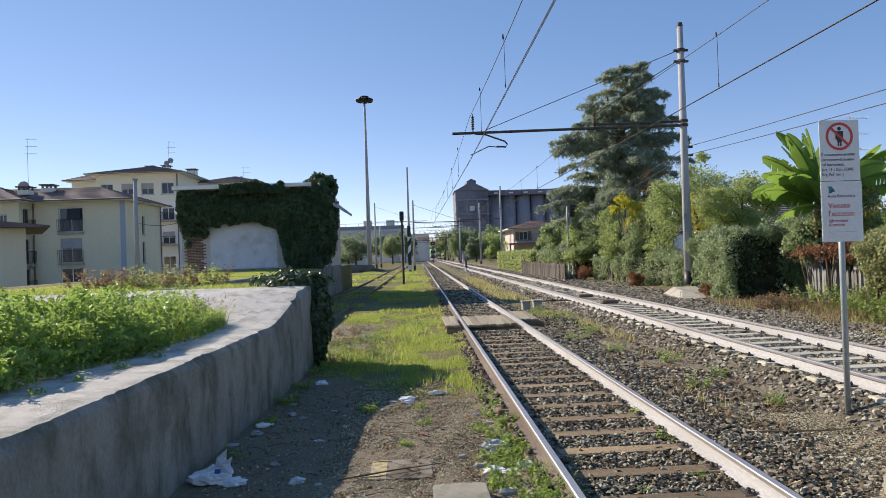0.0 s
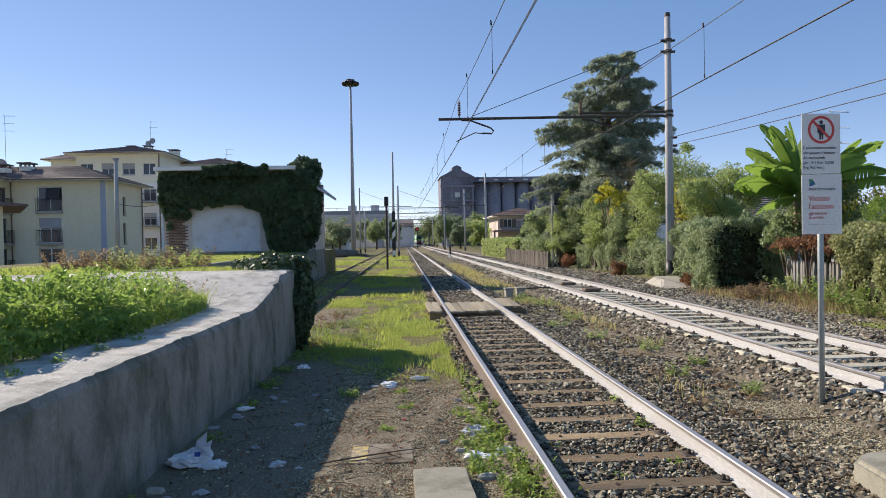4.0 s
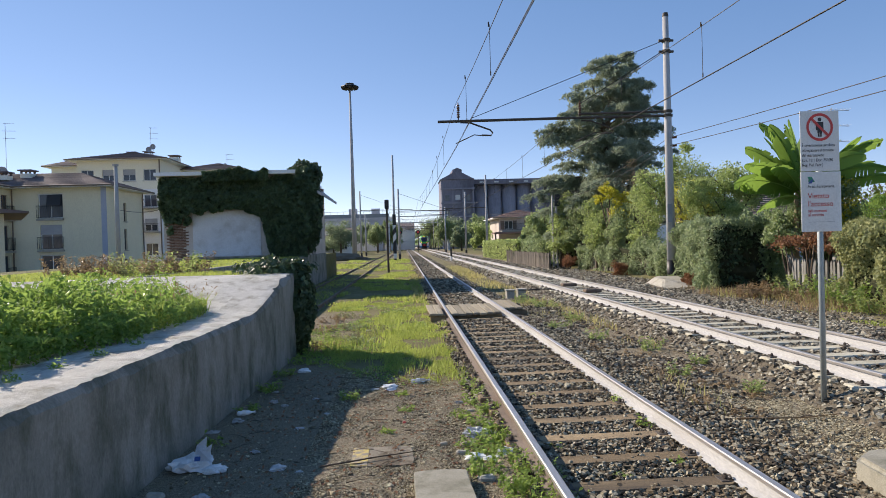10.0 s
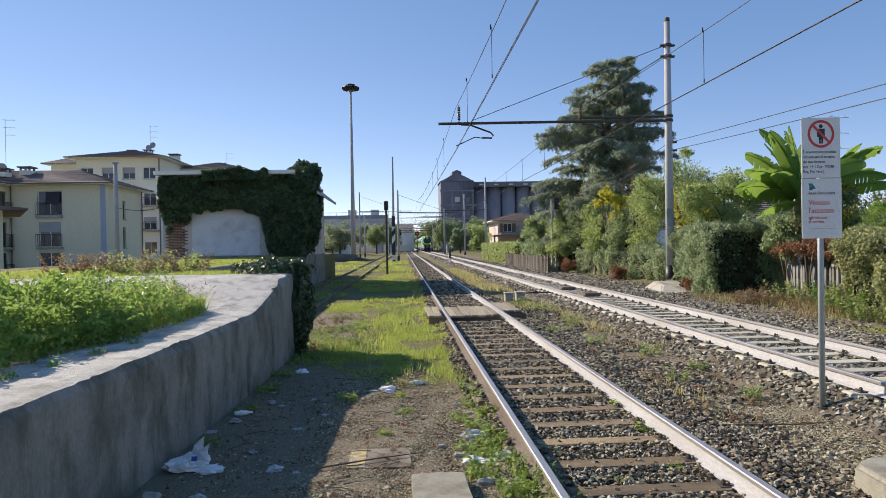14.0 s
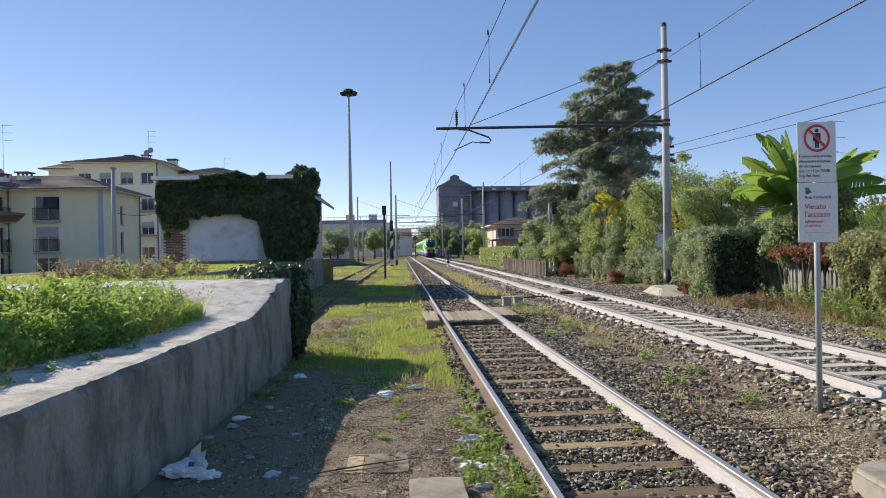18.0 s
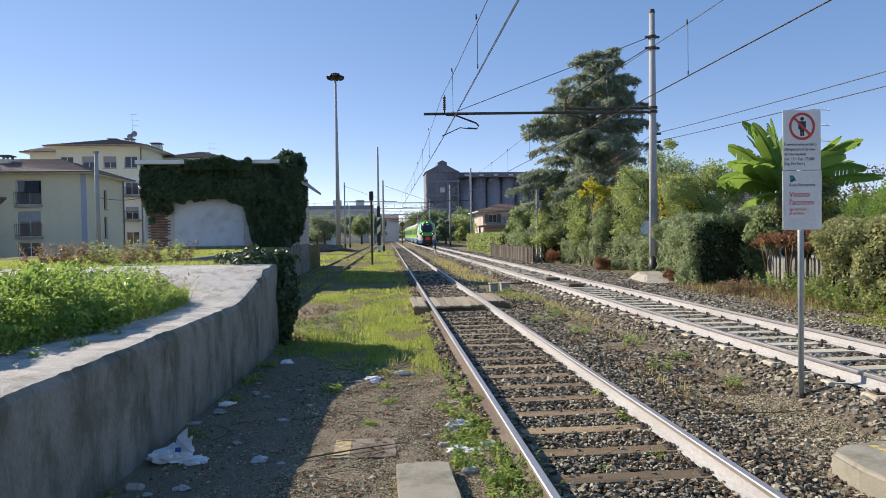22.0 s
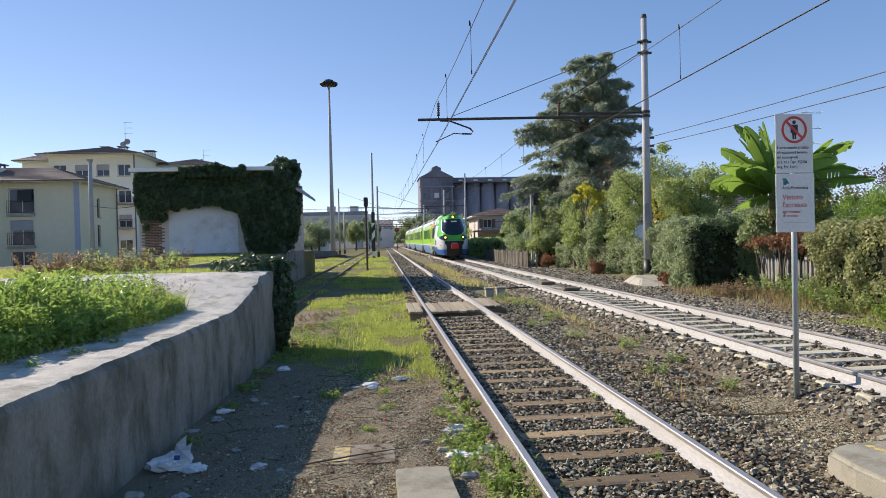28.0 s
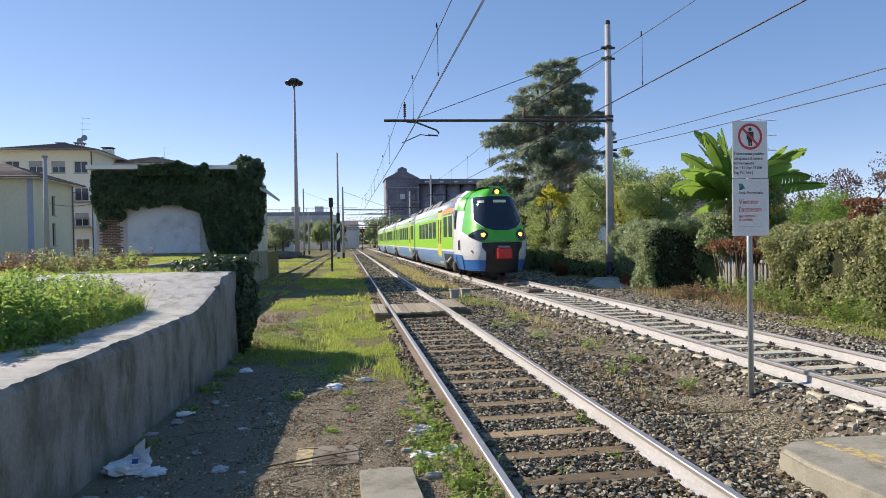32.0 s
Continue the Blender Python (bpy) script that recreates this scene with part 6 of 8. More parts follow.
def train():
    t = thing("electric_train", "bright green and white electric passenger train with headlights on", "train", (FAR_X, 300, FAR_TOP))
    L = [(3.2, 19.4), (19.9, 36.9), (37.4, 54.4), (54.9, 72.0)]
    wheels = []
    # nose: base skin, cut at the section's borders
    def full(z):
        return (-nose_w(z), nose_w(z))
    bm = row_patch(sampled(30, SKIRT, ROOF, full), 24, 0.0)
    nose = part("cab_front", bm, "tr_white", t, "white cab front", True)
    for s in (-1, 1):
        def cheek(z0, z1, mat, lift, label, y_end):
            b2 = bmesh.new()
            zz = [z0 + (z1 - z0) * i / 12 for i in range(13)]
            cols = []
            for k in range(7):
                row = []
                for z in zz:
                    y0 = nose_y(nose_w(z), z)
                    y = y0 - lift * 3 + (y_end(z) - y0 + lift * 3) * k / 6
                    q = min(1, max(0, (y - y0) / (3.3 - y0)))
                    row.append(b2.verts.new((s * (nose_w(z) + (side_x(z) - nose_w(z)) * (1 - (1 - q) ** 1.7) + lift), y, z)))
                cols.append(row)
            for u, w in zip(cols, cols[1:]):
                for k in range(12):
                    b2.faces.new((u[k], w[k], w[k + 1], u[k + 1]))
            return part("cab_side", b2, mat, nose, label, True)
        cheek(SKIRT, ROOF, "tr_white", 0.0, "white cab side", lambda z: 3.3)
        cheek(SKIRT + 0.01, 1.0, "tr_blue", 0.02, "blue lower cab side", lambda z: 3.3)
        cheek(2.86, ROOF - 0.02, "tr_green", 0.016, "green sweep over the cab side", lambda z: 2.75)
        w = part("cab_window", side_band(s, 2.72, 3.0, 2.1, 2.95, 3, 0.012), "tr_glass", nose, "narrow cab side window")
        part("cab_handle", boxed(s * 1.42 - 0.03, s * 1.42 + 0.03, 1.8, 1.86, 1.2, 1.6), "black", nose)
    bm = bmesh.new()
    grid = [[bm.verts.new((u * (0.42 + 0.40 * (k / 6) ** 0.7), 1.06 + 2.24 * k / 6, ROOF - 0.01 + 0.07 * (1 - u * u) * min(1, k / 2))) for u in (-1, -0.6, -0.2, 0.2, 0.6, 1)] for k in range(7)]
    for u, w in zip(grid, grid[1:]):
        for k in range(5):
            bm.faces.new((u[k], u[k + 1], w[k + 1], w[k]))
    part("roof_front", bm, "tr_green", nose, "green roof front", True)
    part("lower_skirt", row_patch(sampled(6, SKIRT + 0.01, 0.80, lambda z: (-nose_w(z) - 0.012, nose_w(z) + 0.012)), 20, 0.05), "tr_blue", nose, "blue front skirt", True)
    part("green_mask", row_patch(sampled(20, 1.52, ROOF - 0.01, lambda z: (-min(nose_w(z) * 0.995, 0.84 + 0.9 * max(0, z - 1.52) ** 0.7), min(nose_w(z) * 0.995, 0.84 + 0.9 * max(0, z - 1.52) ** 0.7))), 24, 0.03), "tr_green", nose, "glossy green front mask", True)
    def glass(z):
        t2 = (z - 1.98) / 1.38
        h = 0.28 + 0.70 * min(1, max(0.0, t2) / 0.30) ** 0.5 - 0.14 * max(0, t2) ** 2
        return (-h, h)
    ws = part("windscreen", row_patch(sampled(16, 1.98, 3.36, glass), 20, 0.045), "tr_glass", nose, "large dark windscreen", True)
    for q in (-1, 1):
        part("pillar", row_patch(sampled(12, 2.1, 3.34, lambda z: tuple(sorted((q * glass(z)[1], q * (glass(z)[1] + 0.05))))), 2, 0.05), "tr_white", ws, "white windscreen edge")
    part("display", row_patch(sampled(2, 3.10, 3.21, lambda z: (-0.20, 0.32)), 6, 0.055), "display", ws, "lit destination display")
    part("number_display", row_patch(sampled(2, 3.10, 3.20, lambda z: (-0.76, -0.56)), 4, 0.055), "display", ws)
    part("black_gap", row_patch(sampled(6, SKIRT - 0.02, 1.50, lambda z: (-0.66 - 0.14 * (z > 1.2), 0.66 + 0.14 * (z > 1.2))), 12, 0.065), "black", nose, "black coupler bay")
    part("coupler_cover", boxed(-0.30, 0.30, -0.42, 0.05, 0.85, 1.28, 0.04), "tr_red", nose, "red coupler cover")
    part("coupler_lid", boxed(-0.22, 0.22, -0.38, 0.02, 1.285, 1.36, 0.02), "grey", nose)
    for s in (-1, 1):
        rows = sampled(8, 1.58, 2.02, lambda z: tuple(sorted((s * (0.74 - 0.18 * (1 - ((z - 1.8) / 0.22) ** 2)), s * (0.86 + 0.36 * (1 - abs((z - 1.78) / 0.24) ** 1.5))))))
        part("lamp_housing", row_patch(rows, 8, 0.10), "tr_glass", nose, "black lamp housing")
        yl = nose_y(0.72, 1.80)
        part("headlight", tubed([(s * 0.74, yl + 0.03, 1.80), (s * 0.74, yl - 0.13, 1.80)], 0.085, 16), "lamp_on", nose, "lit yellow headlight")
        part("marker_lamp", boxed(s * 1.10 - 0.06, s * 1.10 + 0.06, nose_y(1.1, 1.15) - 0.02, nose_y(1.1, 1.15) + 0.05, 1.12, 1.19), "yellow", nose)
    yt = nose_y(0, 3.52)
    part("top_light_housing", prismed([(-0.24, 3.44), (0.24, 3.44), (0.14, 3.68), (-0.14, 3.68)], yt - 0.06, yt + 0.2), "black", nose)
    part("top_headlight", tubed([(0, yt - 0.03, 3.55), (0, yt - 0.09, 3.55)], 0.09, 16), "lamp_on", nose, "lit yellow top headlight")
    part("plough", row_patch(sampled(4, 0.27, SKIRT + 0.02, lambda z: (-1.05, 1.05)), 10, -0.2), "black", nose, "dark rail guard")
    part("wiper", tubed([(0.1, nose_y(0.1, 2.0) - 0.04, 2.0), (0.45, nose_y(0.45, 2.6) - 0.04, 2.6)], 0.012, 5), "black", ws)
    for i, (a, b) in enumerate(L):
        c = carriage(t, a, b, "carriage")
        for s in (-1, 1):
            if i == 0:
                part("white_panel", side_band(s, a, a + 0.22, 1.2, 3.02, 6, 0.010), "tr_white", c, "white panel behind the cab")
                part("orange_panel", side_band(s, 3.42, 6.6, 2.84, 3.06, 2, 0.012), "tr_orange", c, "orange first-class strip")
                for y in (3.6, 5.1):
                    side_window(c, s, y, y + 1.05, 1.76, 2.72)
                side_door(c, s, 7.45)
                for k in range(5):
                    side_window(c, s, 8.9 + k * 1.62, 10.15 + k * 1.62, 1.72, 2.6)
            else:
                side_door(c, s, a + 3.2)
                side_door(c, s, b - 3.2)
                side_window(c, s, a + 0.8, a + 2.1, 1.72, 2.7)
                side_window(c, s, b - 2.1, b - 0.8, 1.72, 2.7)
                for k in range(5):
                    side_window(c, s, a + 4.5 + k * 1.7, a + 5.75 + k * 1.7, 1.72, 2.66)
        rng = random.Random(i)
        y = a + 0.8
        while y < b - 2:
            ln = rng.uniform(1.2, 2.4)
            hh = rng.uniform(-0.2, 0.06)
            part("roof_unit", prismed([(-1.0, 3.40), (1.0, 3.40), (0.72, ROOF + hh), (-0.72, ROOF + hh)], y, y + ln), "tr_roof", c, "grey roof equipment box")
            y += ln + rng.uniform(0.15, 0.5)
        if i < 3:
            part("gangway", boxed(-1.15, 1.15, b - 0.003, L[i + 1][0] + 0.003, 0.75, ROOF - 0.25, 0.02), "black", t, "black folded gangway")
        part("underframe", boxed(-1.2, 1.2, a + 4.2, b - 1.8, 0.26, SKIRT - 0.004), "iron", c)
    pantograph(t, 17.4, True)
    pantograph(t, 56.2, False)
    for y in (4.3, 19.65, 37.15, 54.65, 69.5):
        bogie(t, y, wheels)
    return t, wheels


TRAIN, WHEELS = train()

# ---- trees and shrubs ----
def tufts(rng, n, centre, radii):
    """Splits a clump of n leaves into uneven tufts strewn through it: (centre, radii, leaves)."""
    out = [(centre, tuple(r * 0.72 for r in radii), int(n * 0.5))]
    for k in range(11):
        d = rng.normal(size=3)
        d *= rng.uniform(0.45, 1.0) / np.linalg.norm(d)
        f = rng.uniform(0.22, 0.46)
        out.append((tuple(c + a * r for c, a, r in zip(centre, d, radii)), tuple(r * f * rng.uniform(0.8, 1.3) for r in radii), int(n * 1.1 / 11 * rng.uniform(0.5, 1.6))))
    return out


def shrub(name, label, category, loc, clumps, leaf, mat, aspect=0.6, stems=6, stem_h=1.0, seed=1, droop=0.2, group="", spread=1.5, lump=0.6, freq=1.7):
    """A plant of lumpy leaf clumps (dx, dy, dz, rx, ry, rz, leaves) on branching stems."""
    s = thing(name, label, category, loc, group)
    rng = np.random.default_rng(seed)
    sets = []
    for dx, dy, dz, rx, ry, rz, n in clumps:
        for c, q, k in tufts(rng, n, (dx, dy, dz), (rx, ry, rz)):
            P, d = lumps(rng, k, c, q, 0.2, lump, freq, 0.02)
            sets.append(leaves(rng, P, leaf * 0.75, aspect, d + (0, 0, 0.25), spread, droop))
    fast_mesh("foliage", *joined(*sets), mat, s)
    if stems:
        bm = bmesh.new()
        for k in range(stems):
            dx, dy, dz, rx, ry, rz, n = clumps[k % len(clumps)]
            a = rng.uniform(-0.35, 0.35, 2)
            tip = (dx + a[0] * rx, dy + a[1] * ry, dz + 0.4 * rz)
            base = (dx * 0.6 + a[0] * 0.2, dy * 0.6 + a[1] * 0.2, -0.05)
            mid = tuple((p + q) / 2 + rng.uniform(-0.08, 0.08) for p, q in zip(base, tip))
            tube(bm, [base, mid, tip], 0.05 * stem_h, 6, 0.012)
        part("stem_tangle", bm, "bark", s, smooth=True, kind="stuff")
    return s


def tree(name, label, loc, height, clumps, leaf, mat, seed, trunk_r=0.16, aspect=0.6, group=""):
    """A broad-leaved tree: tapered trunk, limbs to every clump, leaf clumps with gaps."""
    s = thing(name, label, "tree", loc, group)
    rng = np.random.default_rng(seed)
    bm = tubed([(0, 0, -0.1), (rng.uniform(-0.1, 0.1), rng.uniform(-0.1, 0.1), height * 0.35), (rng.uniform(-0.2, 0.2), rng.uniform(-0.2, 0.2), height * 0.7)], trunk_r, 10, trunk_r * 0.45)
    part("trunk", bm, "bark", s, smooth=True)
    sets = []
    limbs = bmesh.new()
    for dx, dy, dz, rx, ry, rz, n in clumps:
        for c, q, k in tufts(rng, n, (dx, dy, dz), (rx, ry, rz)):
            P, d = lumps(rng, k, c, q, 0.1, 0.55, 1.6)
            sets.append(leaves(rng, P, leaf * 0.75, aspect, d + (0, 0, 0.2), 1.5, 0.3))
        tube(limbs, [(0, 0, height * 0.3), (dx * 0.5, dy * 0.5, (height * 0.3 + dz) / 2), (dx, dy, dz)], trunk_r * 0.5, 6, 0.02)
        for k in range(4):
            e = rng.uniform(-0.7, 0.7, 3)
            tube(limbs, [(dx * 0.7, dy * 0.7, dz - 0.2 * rz), (dx + e[0] * rx, dy + e[1] * ry, dz + e[2] * rz)], trunk_r * 0.2, 5, 0.008)
    part("limb_work", limbs, "bark", s, smooth=True)
    fast_mesh("crown", *joined(*sets), mat, s)
    return s


def cedar():
    s = thing("cedar_tree", "tall dark blue-green cedar with shaggy drooping branches", "tree", (14.1, 43.3, 0))
    rng = np.random.default_rng(77)
    H = 14.7
    part("trunk", tubed([(0, 0, -0.1), (0.05, 0, 5), (0.0, 0.05, 9.5), (0.5, 0, 12.0), (0.8, 0, 13.9)], 0.40, 12, 0.05), "bark", s, smooth=True)
    part("leader", tubed([(0.0, 0.05, 8.5), (-0.4, 0.2, 10.6), (-0.9, 0.2, 12.8)], 0.2, 8, 0.04), "bark", s, "second leading stem", True)
    bm = bmesh.new()
    P, N = [], []
    zs = [2, 4, 7, 9.8, 11.7, 12.9, 13.8, 14.7]
    west, east = [4.6, 5.1, 5.2, 4.8, 3.7, 3.3, 2.7, 0.9], [3.4, 3.6, 3.8, 4.0, 2.4, 2.3, 1.6, 0.8]
    z = 2.6
    while z < H - 0.15:
        for k in range(3):
            a = rng.uniform(0, 2 * math.pi)
            c = math.cos(a)
            L = np.interp(z, zs, west) * max(0, -c) ** 2 + np.interp(z, zs, east) * max(0, c) ** 2 + 0.5 * (np.interp(z, zs, west) + np.interp(z, zs, east)) * math.sin(a) ** 2
            L *= rng.uniform(0.55, 1.12)
            lean = np.interp(z, [0, 9.5, 12.5, H], [0, 0, 0.45, 0.85])
            rise = rng.uniform(0.10, 0.42)
            q = np.linspace(0, 1, 7)
            az = a + 0.25 * rng.uniform(-1, 1) * q
            pts = np.stack([lean + np.cos(az) * L * q, np.sin(az) * L * q, z - 0.25 * L + L * (rise * 1.9 * q - (rise * 1.2 + 0.1) * q * q)], 1)
            tube(bm, [tuple(p) for p in pts], 0.06 * (1 - 0.5 * z / H), 5, 0.012)
            out, side = np.array([math.cos(a), math.sin(a), 0]), np.array([-math.sin(a), math.cos(a), 0])
            for j in range(int(6 + 7.5 * L)):
                t = 0.12 + 0.90 * rng.uniform() ** 0.7
                b0 = np.array([np.interp(t, q, pts[:, i]) for i in range(3)])
                ln = (0.30 + 0.26 * L * (1.1 - t)) * rng.uniform(0.6, 1.25)
                w = side * rng.choice([-1, 1]) * rng.uniform(0.2, 1.0) + out * rng.uniform(0.3, 1.0) + np.array([0, 0, rng.uniform(-0.55, 0.25)])
                w /= np.linalg.norm(w)
                n = int(10 + 26 * ln)
                u = rng.uniform(0, 1, n)[:, None]
                P.append(b0 + w * ln * u - np.array([0, 0, 0.42]) * (ln * u * u) + rng.normal(size=(n, 3)) * (0.07, 0.07, 0.06))
                N.append(np.tile(0.6 * w + np.array([0, 0, 0.5]), (n, 1)))
        z += rng.uniform(0.13, 0.27)
    part("branch_work", bm, "bark", s, smooth=True)
    P, N = np.concatenate(P), np.concatenate(N)
    fast_mesh("needles", *leaves(rng, P, 0.27, 0.24, N, 0.9, 0.35), "cedar", s)


cedar()


def banana():
    s = thing("banana_plant", "large banana plant with broad torn bright green leaves", "banana plant", (12.2, 18.85, 0.1))
    rng = random.Random(9)
    for k in range(4):
        a = rng.uniform(0, 6.28)
        part("stem", tubed([(0.35 * math.cos(a), 0.35 * math.sin(a), 0), (0.3 * math.cos(a), 0.3 * math.sin(a), 1.5), (0.12 * math.cos(a), 0.12 * math.sin(a), 3.8)], 0.16, 10, 0.07), "dry", s, "fibrous stem", True)
    def leaf(az, length, tilt, droop, z0, width):
        bm = bmesh.new()
        n = 22
        c, sn = math.cos(az), math.sin(az)
        spine, ang, p = [], tilt, Vector((0.12 * c, 0.12 * sn, z0))
        for i in range(n + 1):
            spine.append(p.copy())
            st = length / n
            p += Vector((c * math.cos(ang) * st, sn * math.cos(ang) * st, math.sin(ang) * st))
            ang -= droop / n * (0.4 + 1.4 * i / n)
        roll = radians(rng.uniform(30, 62) * (1 if c < 0 else -1))
        side = (Vector((-sn, c, 0)) * math.cos(roll) + Vector((0, 0, 1)) * math.sin(roll)).normalized()
        for sgn in (-1, 1):
            prev = None
            torn = 0
            for i in range(3, n + 1):
                t = (i - 3) / (n - 3)
                w = width * (math.sin(math.pi * min(1, t * 0.93 + 0.05)) ** 0.45) * (1 - 0.1 * t) * rng.uniform(0.95, 1.03)
                drop = -0.28 * w - 0.08 * rng.random() * w
                edge = spine[i] + side * sgn * w + Vector((0, 0, drop))
                midp = spine[i] + side * sgn * w * 0.5 + Vector((0, 0, drop * 0.25))
                cur = (bm.verts.new(spine[i]), bm.verts.new(midp), bm.verts.new(edge))
                if prev:
                    bm.faces.new((prev[0], cur[0], cur[1], prev[1]))
                    if rng.random() < 0.24:
                        v = bm.verts.new(prev[1].co.lerp(cur[1].co, 0.96))
                        w2 = bm.verts.new(prev[2].co.lerp(cur[2].co, 0.72) + Vector((0, 0, -0.05)))
                        bm.faces.new((prev[1], v, w2, prev[2]))
                    else:
                        bm.faces.new((prev[1], cur[1], cur[2], prev[2]))
                prev = cur
        lf = part("leaf", bm, "banana", s, smooth=True)
        part("midrib", tubed([tuple(q) for q in spine], 0.028, 5, 0.008), "fresh", lf)
    specs = [(180, 2.1, 44, 45), (174, 2.3, 58, 42), (190, 2.2, 70, 28), (186, 2.0, 27, 38), (170, 1.8, 12, 32), (105, 2.5, 86, 12), (95, 2.2, 80, 16), (15, 1.8, 76, 20), (5, 2.6, 54, 26), (0, 2.7, 43, 36), (-10, 2.9, 17, 26), (10, 2.8, 30, 30), (150, 2.1, 62, 40), (212, 2.0, 45, 52), (240, 1.8, 50, 62), (300, 1.9, 45, 62), (-30, 2.2, 30, 50), (200, 1.9, 6, 42), (60, 2.0, 65, 30), (130, 2.2, 72, 26), (165, 2.1, 35, 60), (195, 2.2, 52, 66), (20, 2.3, 62, 45), (160, 2.2, 76, 40)]
    for az, ln, ti, dr in specs:
        leaf(radians(az), ln * rng.uniform(0.94, 1.04), radians(ti), radians(dr), 3.25 + rng.uniform(-0.35, 0.2), 0.31 * rng.uniform(0.85, 1.15))


banana()


def hedge(name, label, x0, x1, y0, y1, top, leaf, mat, n, seed, z0=0.1, wave=0.35, rz=0.0, shaded_end=0.0):
    """A clipped or rambling hedge: leaves on a lumpy block, with a woody inside coloured dark for its shade; the last
    value sets how high its near end is coloured as shaded.
    """
    h = thing(name, label, "hedge", ((x0 + x1) / 2, (y0 + y1) / 2, z0), rz=rz)
    rng = np.random.default_rng(seed)
    W, D = (x1 - x0) / 2, (y1 - y0) / 2
    faces = np.array([2 * D * top, 2 * D * top, 2 * W * top, 2 * W * top, 4 * W * D])
    which = rng.choice(5, n, p=faces / faces.sum())
    u, v = rng.uniform(-1, 1, n), rng.uniform(0, 1, n)
    P = np.zeros((n, 3))
    N = np.zeros((n, 3))
    for f, (nx, ny, nz) in enumerate(((-1, 0, 0), (1, 0, 0), (0, -1, 0), (0, 1, 0), (0, 0, 1))):
        k = which == f
        if f < 2:
            P[k] = np.stack([np.full(k.sum(), nx * W), u[k] * D, v[k] * top], 1)
        elif f < 4:
            P[k] = np.stack([u[k] * W, np.full(k.sum(), ny * D), v[k] * top], 1)
        else:
            P[k] = np.stack([u[k] * W, (v[k] * 2 - 1) * D, np.full(k.sum(), top)], 1)
        N[k] = (nx, ny, nz)
    off = seed * 3.1
    b = np.array([noise.noise(Vector((p[0] * 0.9 + off, p[1] * 0.9, p[2] * 0.9))) + 0.6 * noise.noise(Vector((p[0] * 2.4, p[1] * 2.4 + off, p[2] * 2.4))) for p in P])
    P += N * (wave * b)[:, None] - N * (rng.uniform(0, 1, n) ** 1.3 * 0.6)[:, None]
    P[:, 2] *= 1 + 0.10 * np.array([noise.noise(Vector((p[1] * 0.5, p[0] * 0.5, off))) for p in P])
    keep = (P[:, 2] > 0.0) & (b > -0.5)
    # leaves of the near end that are swapped for dark ones, painting its shade
    dim = (which == 2) & (P[:, 2] < shaded_end + 0.5 * b) & (u > -0.72 + 0.4 * b) & (rng.uniform(size=n) < 0.97)
    if shaded_end:
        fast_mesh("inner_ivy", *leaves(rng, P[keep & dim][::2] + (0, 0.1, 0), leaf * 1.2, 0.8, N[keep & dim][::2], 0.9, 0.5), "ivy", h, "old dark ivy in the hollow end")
    keep &= ~dim
    fast_mesh("foliage", *leaves(rng, P[keep], leaf, 0.75, N[keep] + (0, 0, 0.3), 1.4, 0.5), mat, h)
    fill = 0.80 if shaded_end else 0.72
    core = boxed(-W * fill, W * fill, -D + (0.3 if shaded_end else 0.35), D - 0.35, 0, top * 0.86)
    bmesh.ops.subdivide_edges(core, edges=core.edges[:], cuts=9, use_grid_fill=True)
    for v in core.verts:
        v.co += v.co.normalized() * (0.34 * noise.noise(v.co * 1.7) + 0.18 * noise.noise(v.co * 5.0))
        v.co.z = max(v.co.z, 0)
    part("twig_core", core, "twigs", h, "dark core that paints the shade among the twigs inside")
    return h


# near-black twig colour, standing in for the shade inside a hedge
MAT["twigs"] = surface("hedge_shade", (0.028, 0.034, 0.018), (0.07, 0.072, 0.042), 3, 25, 1.0, 1.0, 0.05, spec=0.1)

hedge("ivy_hedge", "tall dense hedge overgrown with ivy behind the catenary pole", 10.65, 13.05, 20.55, 26.6, 2.4, 0.085, "ivyhedge", 80000, 31, wave=0.55, rz=-12.5, shaded_end=2.1)
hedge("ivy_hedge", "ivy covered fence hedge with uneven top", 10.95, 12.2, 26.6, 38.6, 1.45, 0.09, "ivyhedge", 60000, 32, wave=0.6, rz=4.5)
hedge("fence_vine", "rambling vine of pale green and cream leaves over the picket fence", 10.9, 12.0, 7.2, 15.4, 2.1, 0.085, "dullolive", 90000, 36, z0=0.2, wave=0.5)
shrub("rambling_shrub", "loose yellow-green shrub standing above the ivy", "shrub", (12.2, 31.6, 0.2), [(0, 0, 2.6, 1.0, 1.0, 0.9, 900), (0.3, 0.8, 3.8, 0.8, 0.8, 0.9, 520), (-0.4, -0.6, 1.9, 0.9, 0.9, 0.7, 900)], 0.14, "olive", seed=91, stems=24, stem_h=0.45)
shrub("rambling_shrub", "loose yellow-green shrub standing above the ivy", "shrub", (12.6, 27.4, 0.2), [(0, 0, 2.9, 0.9, 1.1, 0.8, 1200), (0.6, 0.3, 3.7, 0.8, 0.9, 0.8, 700), (0.4, -1.0, 3.1, 0.8, 0.8, 0.7, 800), (-0.5, 0.2, 3.5, 0.5, 0.6, 0.6, 350)], 0.13, "golden", seed=92, stems=24, stem_h=0.45)
shrub("climbing_shrub", "climber with green and golden leaves on the old fence", "shrub", (11.0, 36.4, 0.2), [(0, 0, 2.6, 0.8, 1.0, 0.9, 1300), (0.1, 1.0, 3.5, 0.7, 0.8, 0.9, 800), (-0.2, -1.2, 2.0, 0.7, 0.9, 0.7, 1000)], 0.15, "olive", seed=93, stems=16, stem_h=0.5)
